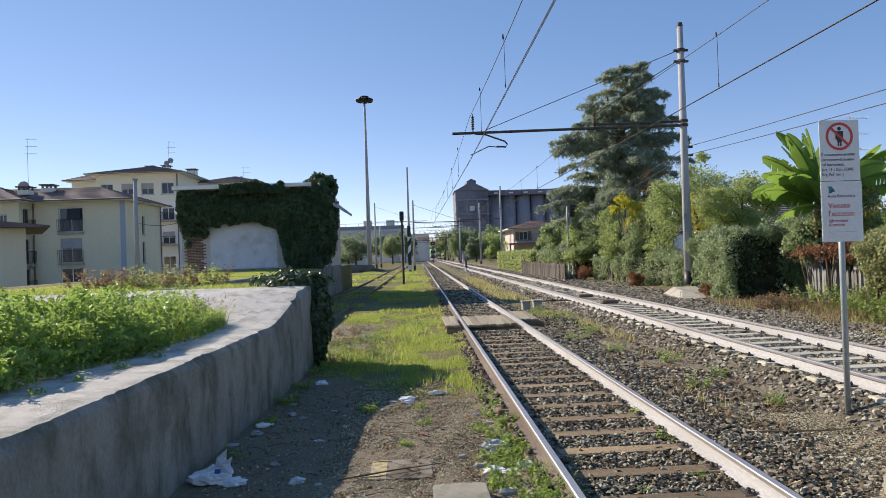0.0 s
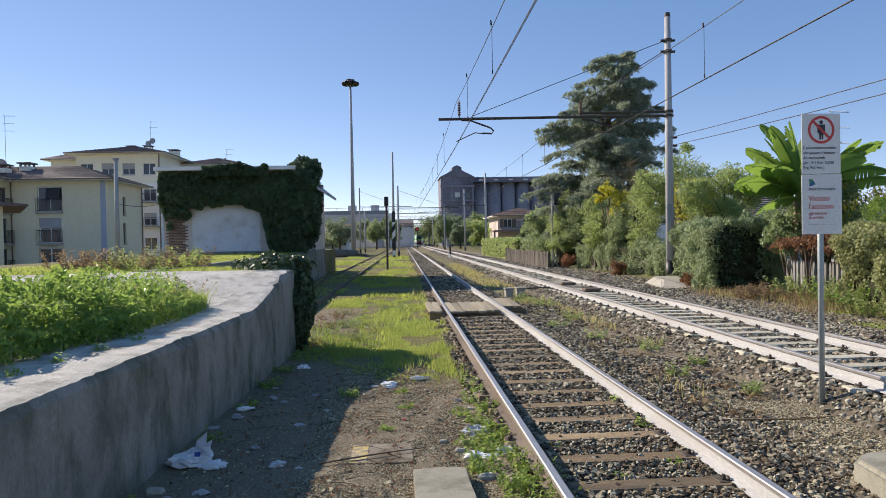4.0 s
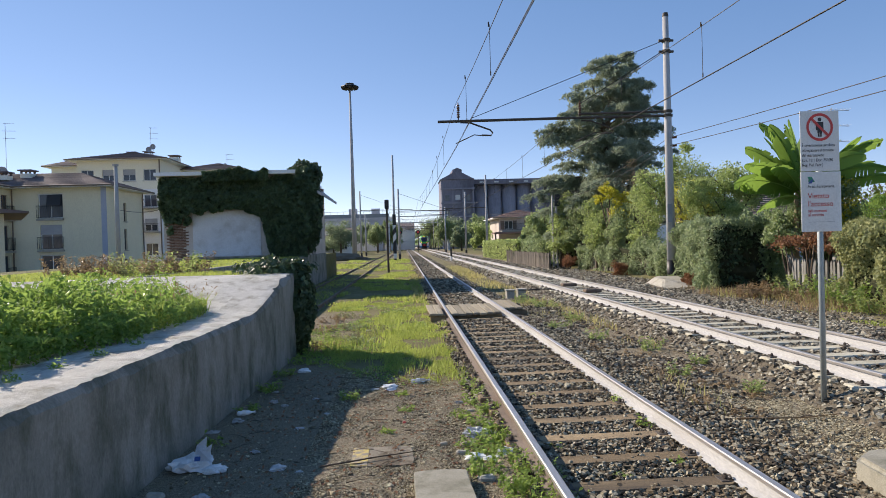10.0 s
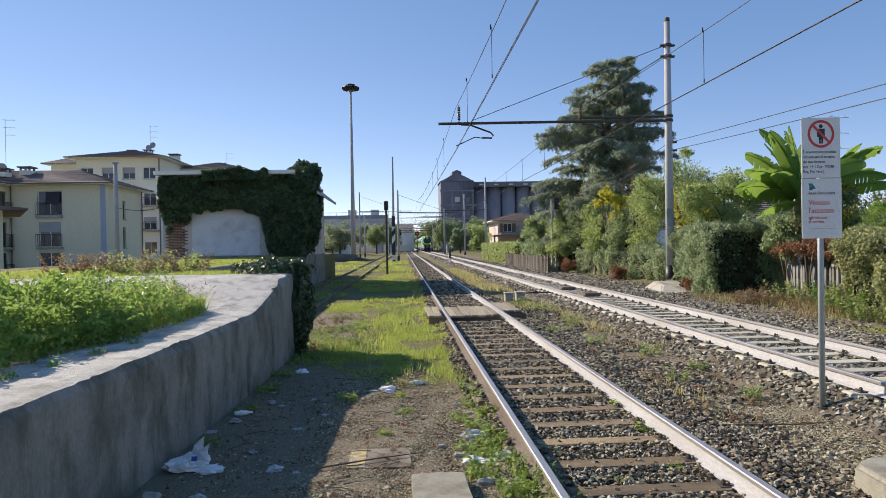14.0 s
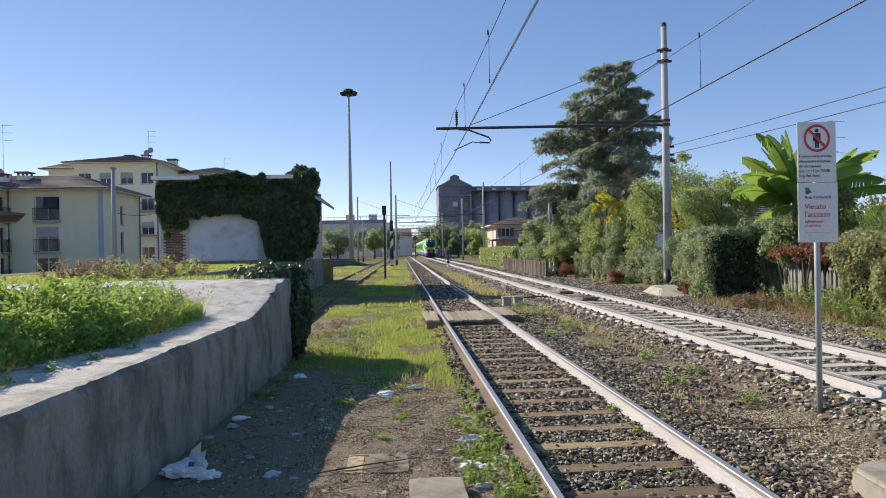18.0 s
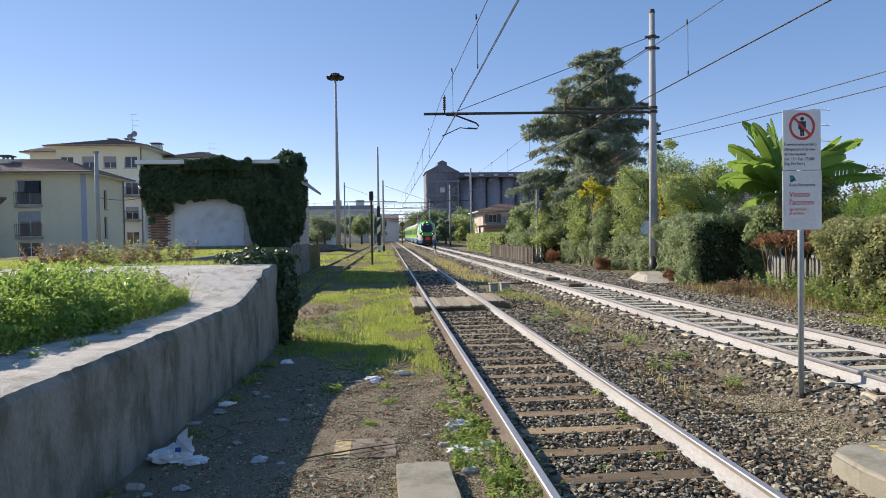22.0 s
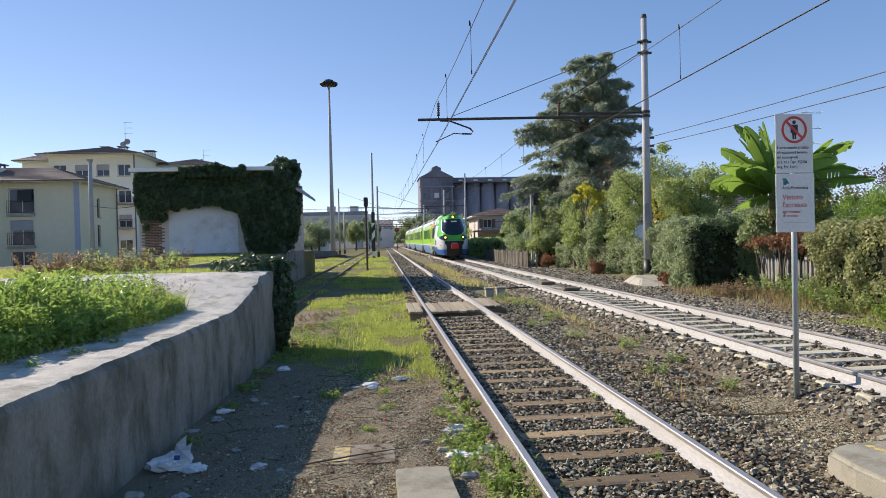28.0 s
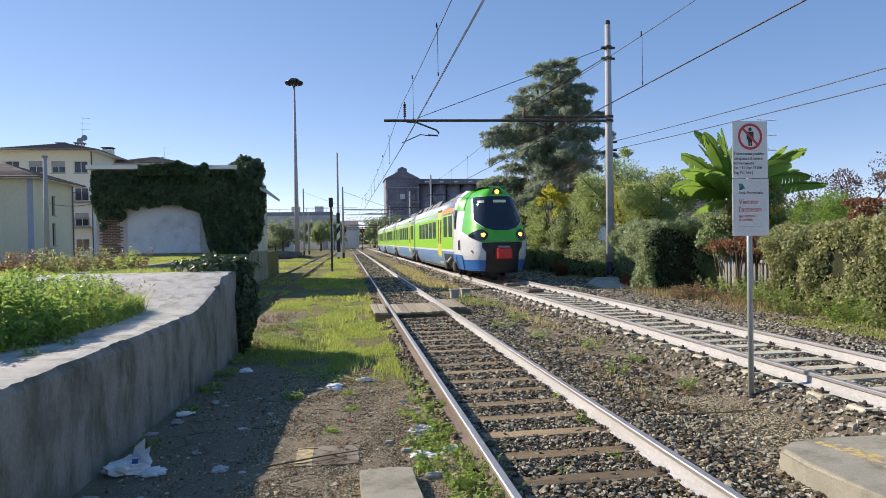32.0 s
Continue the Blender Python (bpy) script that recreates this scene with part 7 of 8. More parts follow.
shrub("climbing_shrub", "dense green climber hanging over the old fence", "shrub", (11.2, 33.2, 0.2), [(0, 0, 2.0, 0.8, 1.0, 0.8, 1700), (0.5, 0.6, 2.7, 0.8, 0.9, 0.9, 1300)], 0.14, "bush", seed=94, stems=10, stem_h=0.5)
hedge("clipped_hedge", "clipped yellow-green garden hedge", 9.4, 10.8, 54, 76, 2.0, 0.17, "olive", 14000, 33, wave=0.1)
hedge("garden_hedge", "dark green garden hedge by the wooden fence", 9.9, 11.8, 42, 56, 1.9, 0.2, "bush", 8000, 34)

# right side: shrubs and trees behind the hedge
tree("yellowing_tree", "loose small tree turning bright yellow above the hedge", (11.6, 35.2, 0.2), 5.0, [(-0.3, -0.6, 4.4, 0.55, 0.6, 0.45, 520), (0.35, -0.9, 4.0, 0.6, 0.5, 0.42, 560), (0.0, -1.0, 3.4, 0.5, 0.5, 0.45, 460), (0.45, -0.9, 2.8, 0.4, 0.4, 0.5, 360), (-0.7, -0.3, 4.0, 0.4, 0.4, 0.3, 220), (1.1, -0.8, 3.9, 0.4, 0.4, 0.35, 240)], 0.15, "yellowing", 41)
tree("dark_tree", "dark green shrubby tree behind the yellow one", (12.9, 36.4, 0.2), 4.6, [(-0.6, 0, 3.2, 1.3, 1.0, 1.2, 2600), (0.9, 0.2, 3.5, 1.1, 1.0, 1.2, 2200), (0.2, -0.4, 2.2, 1.5, 0.9, 0.9, 1800)], 0.15, "bush", 47)
tree("green_tree", "loose olive green tree with thin upright twigs", (13.2, 29.5, 0.2), 5.5, [(-1.5, 0, 4.0, 1.2, 1.1, 1.1, 2400), (0, 0, 4.9, 1.4, 1.2, 1.2, 2800), (1.6, 0, 4.2, 1.3, 1.2, 1.2, 2400), (-0.4, -0.6, 3.2, 1.5, 1.0, 0.9, 2200), (2.0, -0.4, 3.1, 1.2, 1.0, 0.9, 1800)], 0.14, "olive", 42)
tree("green_tree", "fresh green broad-leaved tree above the ivy hedge", (13.2, 25.8, 0.2), 4.6, [(-1.1, 0, 3.5, 0.9, 0.9, 0.8, 2400), (0.1, 0, 3.9, 1.0, 0.9, 0.8, 2600), (1.2, -0.2, 3.6, 0.9, 0.9, 0.8, 2300), (-0.3, -0.5, 2.9, 1.2, 0.8, 0.6, 1900)], 0.12, "olive", 43)
tree("dark_tree", "dark green evergreen between the cedar and the hedge", (11.2, 40.0, 0.2), 4.2, [(-0.2, 0, 3.0, 1.0, 0.9, 1.1, 2600), (0.9, 0.3, 3.6, 0.9, 0.9, 0.9, 2200), (-0.6, -0.4, 2.1, 0.9, 0.8, 0.8, 1500)], 0.15, "bush", 44)
shrub("golden_shrub", "shrub with yellow and orange autumn leaves", "shrub", (10.4, 41.2, 0.2), [(0, 0, 2.6, 0.9, 0.9, 1.2, 2200), (-0.3, -0.3, 1.6, 0.9, 0.8, 0.9, 1600), (0.4, 0.2, 4.0, 0.7, 0.7, 0.9, 1100)], 0.15, "olive", seed=45)
shrub("green_shrub", "dark leafy shrub beside the lattice post", "shrub", (10.7, 43.0, 0.2), [(0, 0, 2.0, 1.2, 1.1, 1.3, 2600), (0.8, 0.4, 3.0, 1.1, 1.0, 1.1, 2200), (-0.7, 1.2, 1.5, 1.0, 1.0, 1.0, 1500)], 0.18, "bush", seed=46)
for k, (x, y, r) in enumerate(((10.45, 30.6, 0.45), (9.9, 38.2, 0.5), (10.35, 22.6, 0.3))):
    shrub("dead_bramble", "rusty brown dead bramble at the fence foot", "shrub", (x, y, 0.15), [(0, 0, 0.45 * r / 0.5, r, r * 1.2, r * 0.9, 1500)], 0.13, "russet", 0.25, 5, 0.5, 60 + k)
shrub("bare_shrub", "tangle of thin pale twigs above the hedge", "shrub", (12.6, 33.5, 0.2), [(0, 0, 4.9, 1.3, 1.0, 1.0, 500), (0.9, 0, 4.2, 1.2, 1.0, 0.9, 500)], 0.10, "dry", 0.3, 26, 0.6, 66)
# behind and beside the sign
shrub("russet_shrub", "low shrub with red-brown autumn leaves over the fence", "shrub", (11.4, 17.3, 0.2), [(0, 0, 1.55, 0.5, 0.9, 0.30, 420), (0.0, 1.2, 1.55, 0.5, 0.7, 0.25, 250), (0.1, -1.1, 1.6, 0.5, 0.7, 0.36, 380)], 0.13, "russet", seed=53)
shrub("russet_shrub", "red-leaved shrub along the picket fence", "shrub", (11.5, 12.6, 0.2), [(0, 0, 2.4, 0.6, 0.9, 0.3, 700), (-0.2, -2.0, 2.3, 0.6, 0.9, 0.35, 700), (-0.2, -3.6, 2.2, 0.6, 0.8, 0.35, 600)], 0.12, "russet", seed=54)
shrub("bamboo_shrub", "feathery light green shrub behind the sign", "shrub", (12.6, 15.2, 0.2), [(0, 0, 2.35, 1.0, 0.9, 0.8, 4600), (1.2, -1.6, 2.45, 1.1, 0.9, 0.85, 4600), (1.4, -3.4, 2.4, 1.1, 1.0, 0.95, 4200), (1.5, -5.0, 2.35, 1.1, 1.0, 0.95, 3800), (0, 0, 1.2, 0.9, 1.0, 0.9, 1600)], 0.12, "fresh", 0.3, seed=55)
tree("tall_shrub", "upright dark green laurel beyond the fence", (15.0, 13.6, 0.2), 4.2, [(0, 0, 3.2, 0.6, 0.6, 1.3, 2600), (0.5, -0.3, 2.2, 0.9, 0.8, 1.1, 2200), (1.2, -0.9, 3.0, 0.8, 0.8, 1.2, 1800)], 0.13, "bush", 56, 0.1)
tree("purple_tree", "thin tree with dull purple leaves beyond the fence", (16.6, 19.6, 0.2), 4.6, [(0, 0, 3.5, 1.0, 0.9, 0.7, 700), (1.4, -0.6, 3.7, 1.0, 0.9, 0.7, 650), (-0.9, 0.4, 3.0, 0.8, 0.8, 0.7, 500)], 0.11, "purple", 57, 0.09)
shrub("yellow_bush", "round yellow-green bush behind the banana plant", "shrub", (13.6, 18.6, 0.2), [(0, 0, 2.6, 0.8, 0.8, 0.9, 1500)], 0.13, "yellowing", seed=58)
shrub("dark_shrub", "dark green undergrowth below the banana plant", "shrub", (12.9, 19.3, 0.2), [(0, 0, 1.3, 0.7, 0.9, 1.3, 3600), (0.2, -1.3, 1.6, 0.6, 0.8, 0.9, 2400), (0.1, 0.6, 2.3, 0.7, 0.7, 0.6, 1600), (-0.6, 1.2, 1.4, 0.6, 0.8, 1.3, 2200)], 0.13, "bush", seed=59)



# picket fence, wooden fence
def picket_fence():
    f = thing("picket_fence", "weathered white concrete picket fence half hidden by shrubs", "fence", (11.3, 10.3, 0.2), rz=-1.0)
    proto = None
    for k in range(52):
        m = pose(0.02 * math.sin(k * 2.3), k * 0.16, 0, 0, 0, 0)
        if proto is None:
            proto = part("picket", prismed([(-0.045, 0), (0.045, 0), (0.045, 0.98), (0, 1.08), (-0.045, 0.98)], -0.025, 0.025, "x"), "picket", f)
            proto.matrix_basis = m
        else:
            again("picket", proto, m, f)
    for z in (0.25, 0.8):
        part("fence_rail", boxed(0.03, 0.09, -0.1, 8.3, z, z + 0.08), "picket", f)
    for k in range(5):
        part("post", boxed(0.05, 0.17, k * 2.05, k * 2.05 + 0.12, -0.1, 1.15), "picket", f)


def board_fence():
    f = thing("board_fence", "grey weathered board fence along the main track", "fence", (9.0, 39.5, 0.15))
    rng = random.Random(12)
    proto = part("board", boxed(-0.012, 0.012, -0.07, 0.07, 0, 1.05, 0.004), "board", f)
    proto.matrix_basis = pose(0, 0, 0)
    for k in range(1, 100):
        again("board", proto, pose(rng.uniform(-0.02, 0.02), k * 0.165, rng.uniform(-0.05, 0.03), rng.uniform(-2, 2), 0, rng.uniform(-3, 3)), f)
    for z in (0.3, 0.8):
        part("fence_rail", boxed(0.02, 0.07, 0, 16.4, z, z + 0.08), "board", f)
    for k in range(9):
        part("post", boxed(0.03, 0.13, k * 2.05, k * 2.05 + 0.1, -0.2, 1.1), "board", f)


picket_fence()
board_fence()


def sleeper_fence():
    """Upright old boards half seen under the ivy by the track."""
    f = thing("old_board_fence", "row of old dark boards under the ivy hedge", "fence", (11.62, 27.0, 0.1), rz=4.8)
    rng = random.Random(13)
    proto = part("board", boxed(-0.015, 0.015, -0.08, 0.08, 0, 0.95, 0.004), "board", f)
    for k in range(1, 64):
        again("board", proto, pose(rng.uniform(-0.03, 0.03), k * 0.185, rng.uniform(-0.25, 0.02), rng.uniform(-3, 3), 0, rng.uniform(-4, 4)), f)


sleeper_fence()

# far trees
far = [
    (13.8, 205, 11.0, "fresh", 4.0), (18.5, 190, 11.0, "bush", 4.2), (12.0, 240, 12.0, "olive", 4.0), (11.6, 128, 5.2, "fresh", 2.0), (15.0, 118, 5.6, "olive", 2.4), (15.5, 98, 4.5, "olive", 2.2), (21.0, 170, 9.0, "olive", 3.6), (17.2, 80, 6.2, "olive", 2.2), (14.6, 66, 5.0, "bush", 1.9), (15.6, 58, 5.4, "olive", 1.9),
    (-13.2, 138, 7.4, "olive", 3.2), (-16.0, 150, 5.0, "bush", 2.6), (-20.0, 146, 6.0, "bush", 2.6), (-3.4, 176, 9.0, "bush", 2.4), (-24.0, 165, 8.0, "bush", 3.4), (-6.2, 158, 8.0, "bush", 2.6), (-9.5, 166, 9.0, "olive", 3.2), (-2.8, 192, 10.0, "bush", 2.4), (9.8, 150, 8.5, "bush", 2.6), (12.5, 160, 10.0, "fresh", 3.4), (16.5, 150, 8.0, "bush", 3.0), (8.6, 200, 11.0, "bush", 3.0),
]
for k, (x, y, h, mt, r) in enumerate(far):
    # trees beyond 125 m take the leaf colour with painted haze
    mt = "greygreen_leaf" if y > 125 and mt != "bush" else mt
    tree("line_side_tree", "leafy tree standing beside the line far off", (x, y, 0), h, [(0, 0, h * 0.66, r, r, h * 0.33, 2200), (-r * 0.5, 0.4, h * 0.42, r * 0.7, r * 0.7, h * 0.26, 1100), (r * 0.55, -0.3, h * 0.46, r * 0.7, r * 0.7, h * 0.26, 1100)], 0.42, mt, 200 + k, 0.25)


def far_woods():
    rng = np.random.default_rng(90)
    sets = []
    # the last three strips are added to cover the bright sky low down
    for x, y, w, h in ((-60, 320, 50, 9), (-110, 260, 60, 11), (30, 330, 40, 12), (70, 240, 50, 12), (120, 200, 60, 13), (-4, 420, 14, 10), (22, 300, 12, 11), (-24, 400, 60, 9), (-12, 520, 60, 13), (20, 520, 50, 13)):
        P, d = lumps(rng, 4500, (x, y, h * 0.45), (w / 2, 8, h * 0.6), 0.6, 0.45, 0.25, 0)
        sets.append(leaves(rng, P, 1.2, 0.8, d, 0.8))
    fast_mesh("far_woods", *joined(*sets), "bush", None, "band of distant woods along the horizon", kind="stuff", category="woods")


far_woods()


# ---- grass and weeds ----
def turf():
    rng = np.random.default_rng(61)
    sets = []
    def area(x0, x1, y0, y1, dens, h, w, patch, thr, lift=None, lean=0.5):
        n = int((x1 - x0) * (y1 - y0) * dens)
        x, y = rng.uniform(x0, x1, n), rng.uniform(y0, y1, n)
        g = np.array([noise.noise(Vector((a * patch, b * patch * 0.4, 7.0))) + 0.3 * noise.noise(Vector((a * 0.7, b * 0.7, 3.0))) for a, b in zip(x, y)])
        k = g > thr + rng.uniform(-0.15, 0.15, n)
        k &= ~((y > 17) & (np.abs(x + 3.59 - 0.0087 * (y - 15)) < 0.8) & (rng.uniform(size=n) < 0.8) & (x < -1.5))
        k &= ~((x > 0.8 + 0.5 * g) & (x < 1.2))
        k &= ~((y < 13) & (x < -0.6 - (y - 9.5) * 0.42 + 0.9 * g) & (x > -2.4))
        k &= ~((y > 13.5) & (y < 20) & (x < -1.25 + 1.3 * g) & (x > -2.4))
        k &= ~((y < 10.5) & (y < 9.6 - 0.9 * x + 1.6 * g))
        x, y, g = x[k], y[k], g[k]
        z = ground_z(x, y) if lift is None else np.full(len(x), lift)
        return blades(rng, np.stack([x, y, z], 1), h * (0.7 + 0.8 * np.clip(g + 0.3, 0, 1)), w, lean)
    lawn = [area(-2.0, 1.05, 8.4, 12.5, 3000, 0.042, 0.0042, 2.6, 0.04), area(-2.0, 1.0, 9.4, 17, 220, 0.11, 0.006, 2.0, 0.1), area(-2.2, 1.0, 11.5, 15, 1600, 0.045, 0.006, 2.2, 0.03), area(-2.4, 1.0, 14, 18, 1300, 0.05, 0.007, 2.0, 0.02), area(-2.4, 1.0, 16.5, 23, 800, 0.06, 0.010, 1.6, 0.0), area(-2.2, 0.8, 12, 22, 120, 0.16, 0.007, 0.5, 0.15)]
    n = 9000
    x, y = rng.uniform(-2.0, 0.8, n), rng.uniform(9.0, 22, n)
    g = np.array([noise.noise(Vector((a * 1.1, b * 0.9, 17.0))) for a, b in zip(x, y)])
    k = g > 0.16
    P = np.stack([x[k], y[k], 0.01 + rng.uniform(0, 0.09, k.sum()) * (0.3 + g[k])], 1)
    fast_mesh("lawn_weeds", *leaves(rng, P, 0.05, 0.6, np.array([0, 0, 1.0]), 0.6), "fresh", None, "patches of low broad-leaved weeds in the grass", kind="stuff", category="weeds")
    fast_mesh("lawn", *joined(*lawn), "grass", None, "short sunlit yellow-green grass beside the track", kind="stuff", category="grass")
    far_lawn = [area(-4.5, 0.8, 22, 46, 190, 0.08, 0.018, 0.7, 0.02), area(-7, 0.8, 46, 90, 34, 0.12, 0.04, 0.4, 0.04)]
    fast_mesh("rough_lawn", *joined(*far_lawn), "grass", None, "patchy uncut grass along the old siding", kind="stuff", category="grass")
    rough = [area(3.3, 4.7, 12, 26, 110, 0.11, 0.009, 0.7, 0.0), area(3.2, 4.6, 26, 60, 45, 0.14, 0.02, 0.4, -0.1), area(0.3, 1.0, 22, 60, 40, 0.16, 0.02, 0.6, -0.05), area(3.3, 4.9, 6, 12, 45, 0.14, 0.008, 0.8, 0.18), area(9.3, 11.1, 13.5, 20, 70, 0.2, 0.009, 0.9, 0.0)]
    fast_mesh("rough_grass", *joined(*rough), "drygrass", None, "rough half-dry grass tufts along the ballast", kind="stuff", category="grass")
    straw = [area(9.2, 11.1, 13.0, 22, 150, 0.22, 0.008, 1.1, -0.05, None, 0.9)]
    fast_mesh("straw_grass", *joined(*straw), "dry", None, "dead brown grass and stalks below the hedge", kind="stuff", category="grass")
    verge = [area(9.1, 11.0, 7.5, 14.5, 700, 0.05, 0.008, 0.9, -0.1)]
    fast_mesh("verge_grass", *joined(*verge), "grass", None, "green grass verge below the picket fence", kind="stuff", category="grass")
    deck_g = [area(-9.5, -4.8, 12.5, 31.4, 420, 0.05, 0.010, 0.9, -0.3, DECK - 0.02), area(-9.2, -2.3, 12.1, 13.4, 600, 0.07, 0.008, 0.9, -0.2, DECK - 0.04)]
    fast_mesh("deck_grass", *joined(*deck_g), "grass", None, "bright grass on the raised deck", kind="stuff", category="grass")


turf()


def dock_weeds():
    rng = np.random.default_rng(62)
    n = 150000
    y = rng.uniform(3.0, 10.4, n)
    x = rng.uniform(-8.5, -2.6, n)
    front = np.interp(y, [3.0, 5.5, 7.0, 9.0, 9.8, 10.4], [-3.5, -3.22, -2.86, -2.80, -2.95, -3.5])
    g = np.array([noise.noise(Vector((a * 1.2, b * 1.2, 3))) + 0.55 * noise.noise(Vector((a * 4.1, b * 4.1, 9))) for a, b in zip(x, y)])
    k = x < front + 0.18 * g
    x, y, g, front = x[k], y[k], g[k], front[k]
    depth = np.clip((front - x) / 0.45, 0, 1)
    hmax = (0.26 + 0.30 * depth) * (0.85 + 0.7 * g)
    z = 1.10 + rng.uniform(0, 1, len(x)) ** 0.7 * np.clip(hmax, 0.05, 0.75)
    P = np.stack([x, y, z], 1)
    seedy = (x > -4.6) & (y > 7.6) & (rng.uniform(size=len(x)) < 0.55 + 0.6 * g)
    fast_mesh("dock_weeds", *leaves(rng, P[~seedy], 0.068, 0.55, np.array([0, 0, 1.0]), 1.1, 0.3), "fresh", None, "lush green leafy weeds growing on the dock", kind="stuff", category="weeds")
    n = 4200
    x, y = rng.uniform(-5.2, -2.85, n), rng.uniform(7.4, 10.3, n)
    k = x < np.interp(y, [7.4, 9.0, 9.8, 10.4], [-3.1, -2.95, -3.0, -3.6]) + 0.1
    A = blades(rng, np.stack([x[k], y[k], np.full(k.sum(), 1.1)], 1), 0.30, 0.006, 0.8)
    fast_mesh("seeding_grass", *A, "grass", None, "yellowing grass with bent seed heads on the dock", kind="stuff", category="grass")
    n = 500
    x, y = rng.uniform(-5.0, -2.85, n), rng.uniform(7.6, 10.3, n)
    P = np.stack([x, y, 1.1 + rng.uniform(0.25, 0.5, n)], 1)
    fast_mesh("seed_heads", *leaves(rng, P, 0.07, 0.22, np.array([0, 0, 0.5]), 0.8), "dry", None, "pale grass seed heads", kind="stuff", category="grass")


dock_weeds()
def weed(x, y, r, h, seed, mat="fresh", leaf=0.05, z=None, label="small leafy green weed among the stones", stem="fresh"):
    """A loose weed: thin leaning stems set with pairs of leaves."""
    w = thing("weed", label, "weed", (x, y, float(ground_z(np.array(x), np.array(y))) if z is None else z), "weeds beside the rails" if z is None else "")
    rng = np.random.default_rng(seed)
    bm = bmesh.new()
    P, N = [], []
    for k in range(int(8 + 46 * r)):
        a, q = rng.uniform(0, 6.28), r * rng.uniform(0, 1) ** 0.6
        b = np.array([q * math.cos(a), q * math.sin(a), -0.01])
        hh = h * rng.uniform(0.35, 1.1)
        tip = b + np.array([math.cos(a) * hh * 0.5, math.sin(a) * hh * 0.5, hh])
        tube(bm, [tuple(b), tuple((b + tip) / 2 + (0, 0, hh * 0.1)), tuple(tip)], 0.0035, 4, 0.001)
        n = int(5 + hh / 0.022)
        t = rng.uniform(0.15, 1.05, n)[:, None]
        P.append(b + (tip - b) * t + rng.normal(size=(n, 3)) * 0.022)
        N.append(np.tile([0.3 * math.cos(a), 0.3 * math.sin(a), 1.0], (n, 1)))
    part("stem_tangle", bm, stem, w, kind="stuff")
    fast_mesh("foliage", *leaves(rng, np.concatenate(P), leaf, 0.5, np.concatenate(N), 0.5), mat, w)


def track_weeds():
    spots = [(0.92, 5.2, 0.2, 0.24), (1.0, 5.0, 0.2, 0.2), (0.9, 4.7, 0.2, 0.18), (0.98, 5.85, 0.1, 0.12), (0.78, 6.45, 0.1, 0.12), (0.9, 6.9, 0.1, 0.12), (0.95, 7.5, 0.1, 0.11), (0.92, 8.4, 0.1, 0.11), (0.85, 9.2, 0.12, 0.1), (1.0, 5.5, 0.12, 0.13), (0.66, 6.35, 0.14, 0.12), (0.9, 6.6, 0.12, 0.12), (0.8, 7.1, 0.15, 0.13), (0.95, 7.6, 0.12, 0.11), (0.82, 8.1, 0.15, 0.12), (0.6, 7.5, 0.1, 0.08), (0.9, 8.8, 0.13, 0.10), (-0.75, 8.6, 0.13, 0.12), (-0.1, 8.7, 0.08, 0.06), (0.0, 7.9, 0.07, 0.05), (-0.2, 7.0, 0.06, 0.05), (0.98, 4.5, 0.2, 0.2), (1.75, 5.2, 0.06, 0.06), (2.48, 6.5, 0.05, 0.1), (2.5, 7.6, 0.05, 0.08), (-1.95, 9.3, 0.14, 0.12), (-2.0, 8.2, 0.12, 0.1), (-2.05, 6.8, 0.12, 0.1), (-2.2, 5.1, 0.1, 0.1), (-1.95, 10.4, 0.16, 0.14), (1.4, 6.0, 0.05, 0.05), (2.3, 5.4, 0.06, 0.06), (1.6, 8.0, 0.05, 0.05), (-1.7, 12.3, 0.4, 0.16), (-1.5, 13.3, 0.4, 0.14), (-1.85, 14.2, 0.4, 0.18), (-1.75, 11.4, 0.3, 0.14), (-1.3, 12.7, 0.3, 0.1), (-1.9, 15.2, 0.4, 0.16)]
    for k, (x, y, r, h) in enumerate(spots):
        weed(x, y, r, h, 300 + k, "sprout")
    for k, (x, y, r, h) in enumerate(((3.9, 9.0, 0.12, 0.2), (4.35, 11.2, 0.2, 0.22), (3.8, 12.6, 0.2, 0.2), (4.6, 9.8, 0.1, 0.18), (4.4, 7.9, 0.08, 0.15), (3.5, 14.5, 0.25, 0.2), (4.2, 15.8, 0.25, 0.22), (3.7, 20.5, 0.4, 0.25), (4.2, 19.0, 0.35, 0.25))):
        weed(x, y, r, h, 340 + k, "olive", 0.06)


track_weeds()
rng = np.random.default_rng(88)
for k in range(5):
    y = rng.uniform(4.6, 9.4)
    weed(float(1.02 - 0.22 * rng.uniform() ** 0.7 - 0.25 * (y < 6.2) * rng.uniform()), float(y), float(rng.uniform(0.06, 0.17)), float(rng.uniform(0.07, 0.17)), 500 + k, "sprout", 0.055)
for k, (x, y, r) in enumerate(((3.6, 7.6, 0.22), (4.1, 8.3, 0.25), (3.7, 9.3, 0.3), (4.4, 9.2, 0.2), (3.9, 10.6, 0.32), (4.3, 7.7, 0.16), (3.5, 11.8, 0.3), (4.2, 12.4, 0.3), (3.8, 6.9, 0.15), (4.4, 14.0, 0.35))):
    weed(x, y, r, 0.07, 600 + k, "dry", 0.055, None, "flattened dead brown weeds between the tracks", "dry")
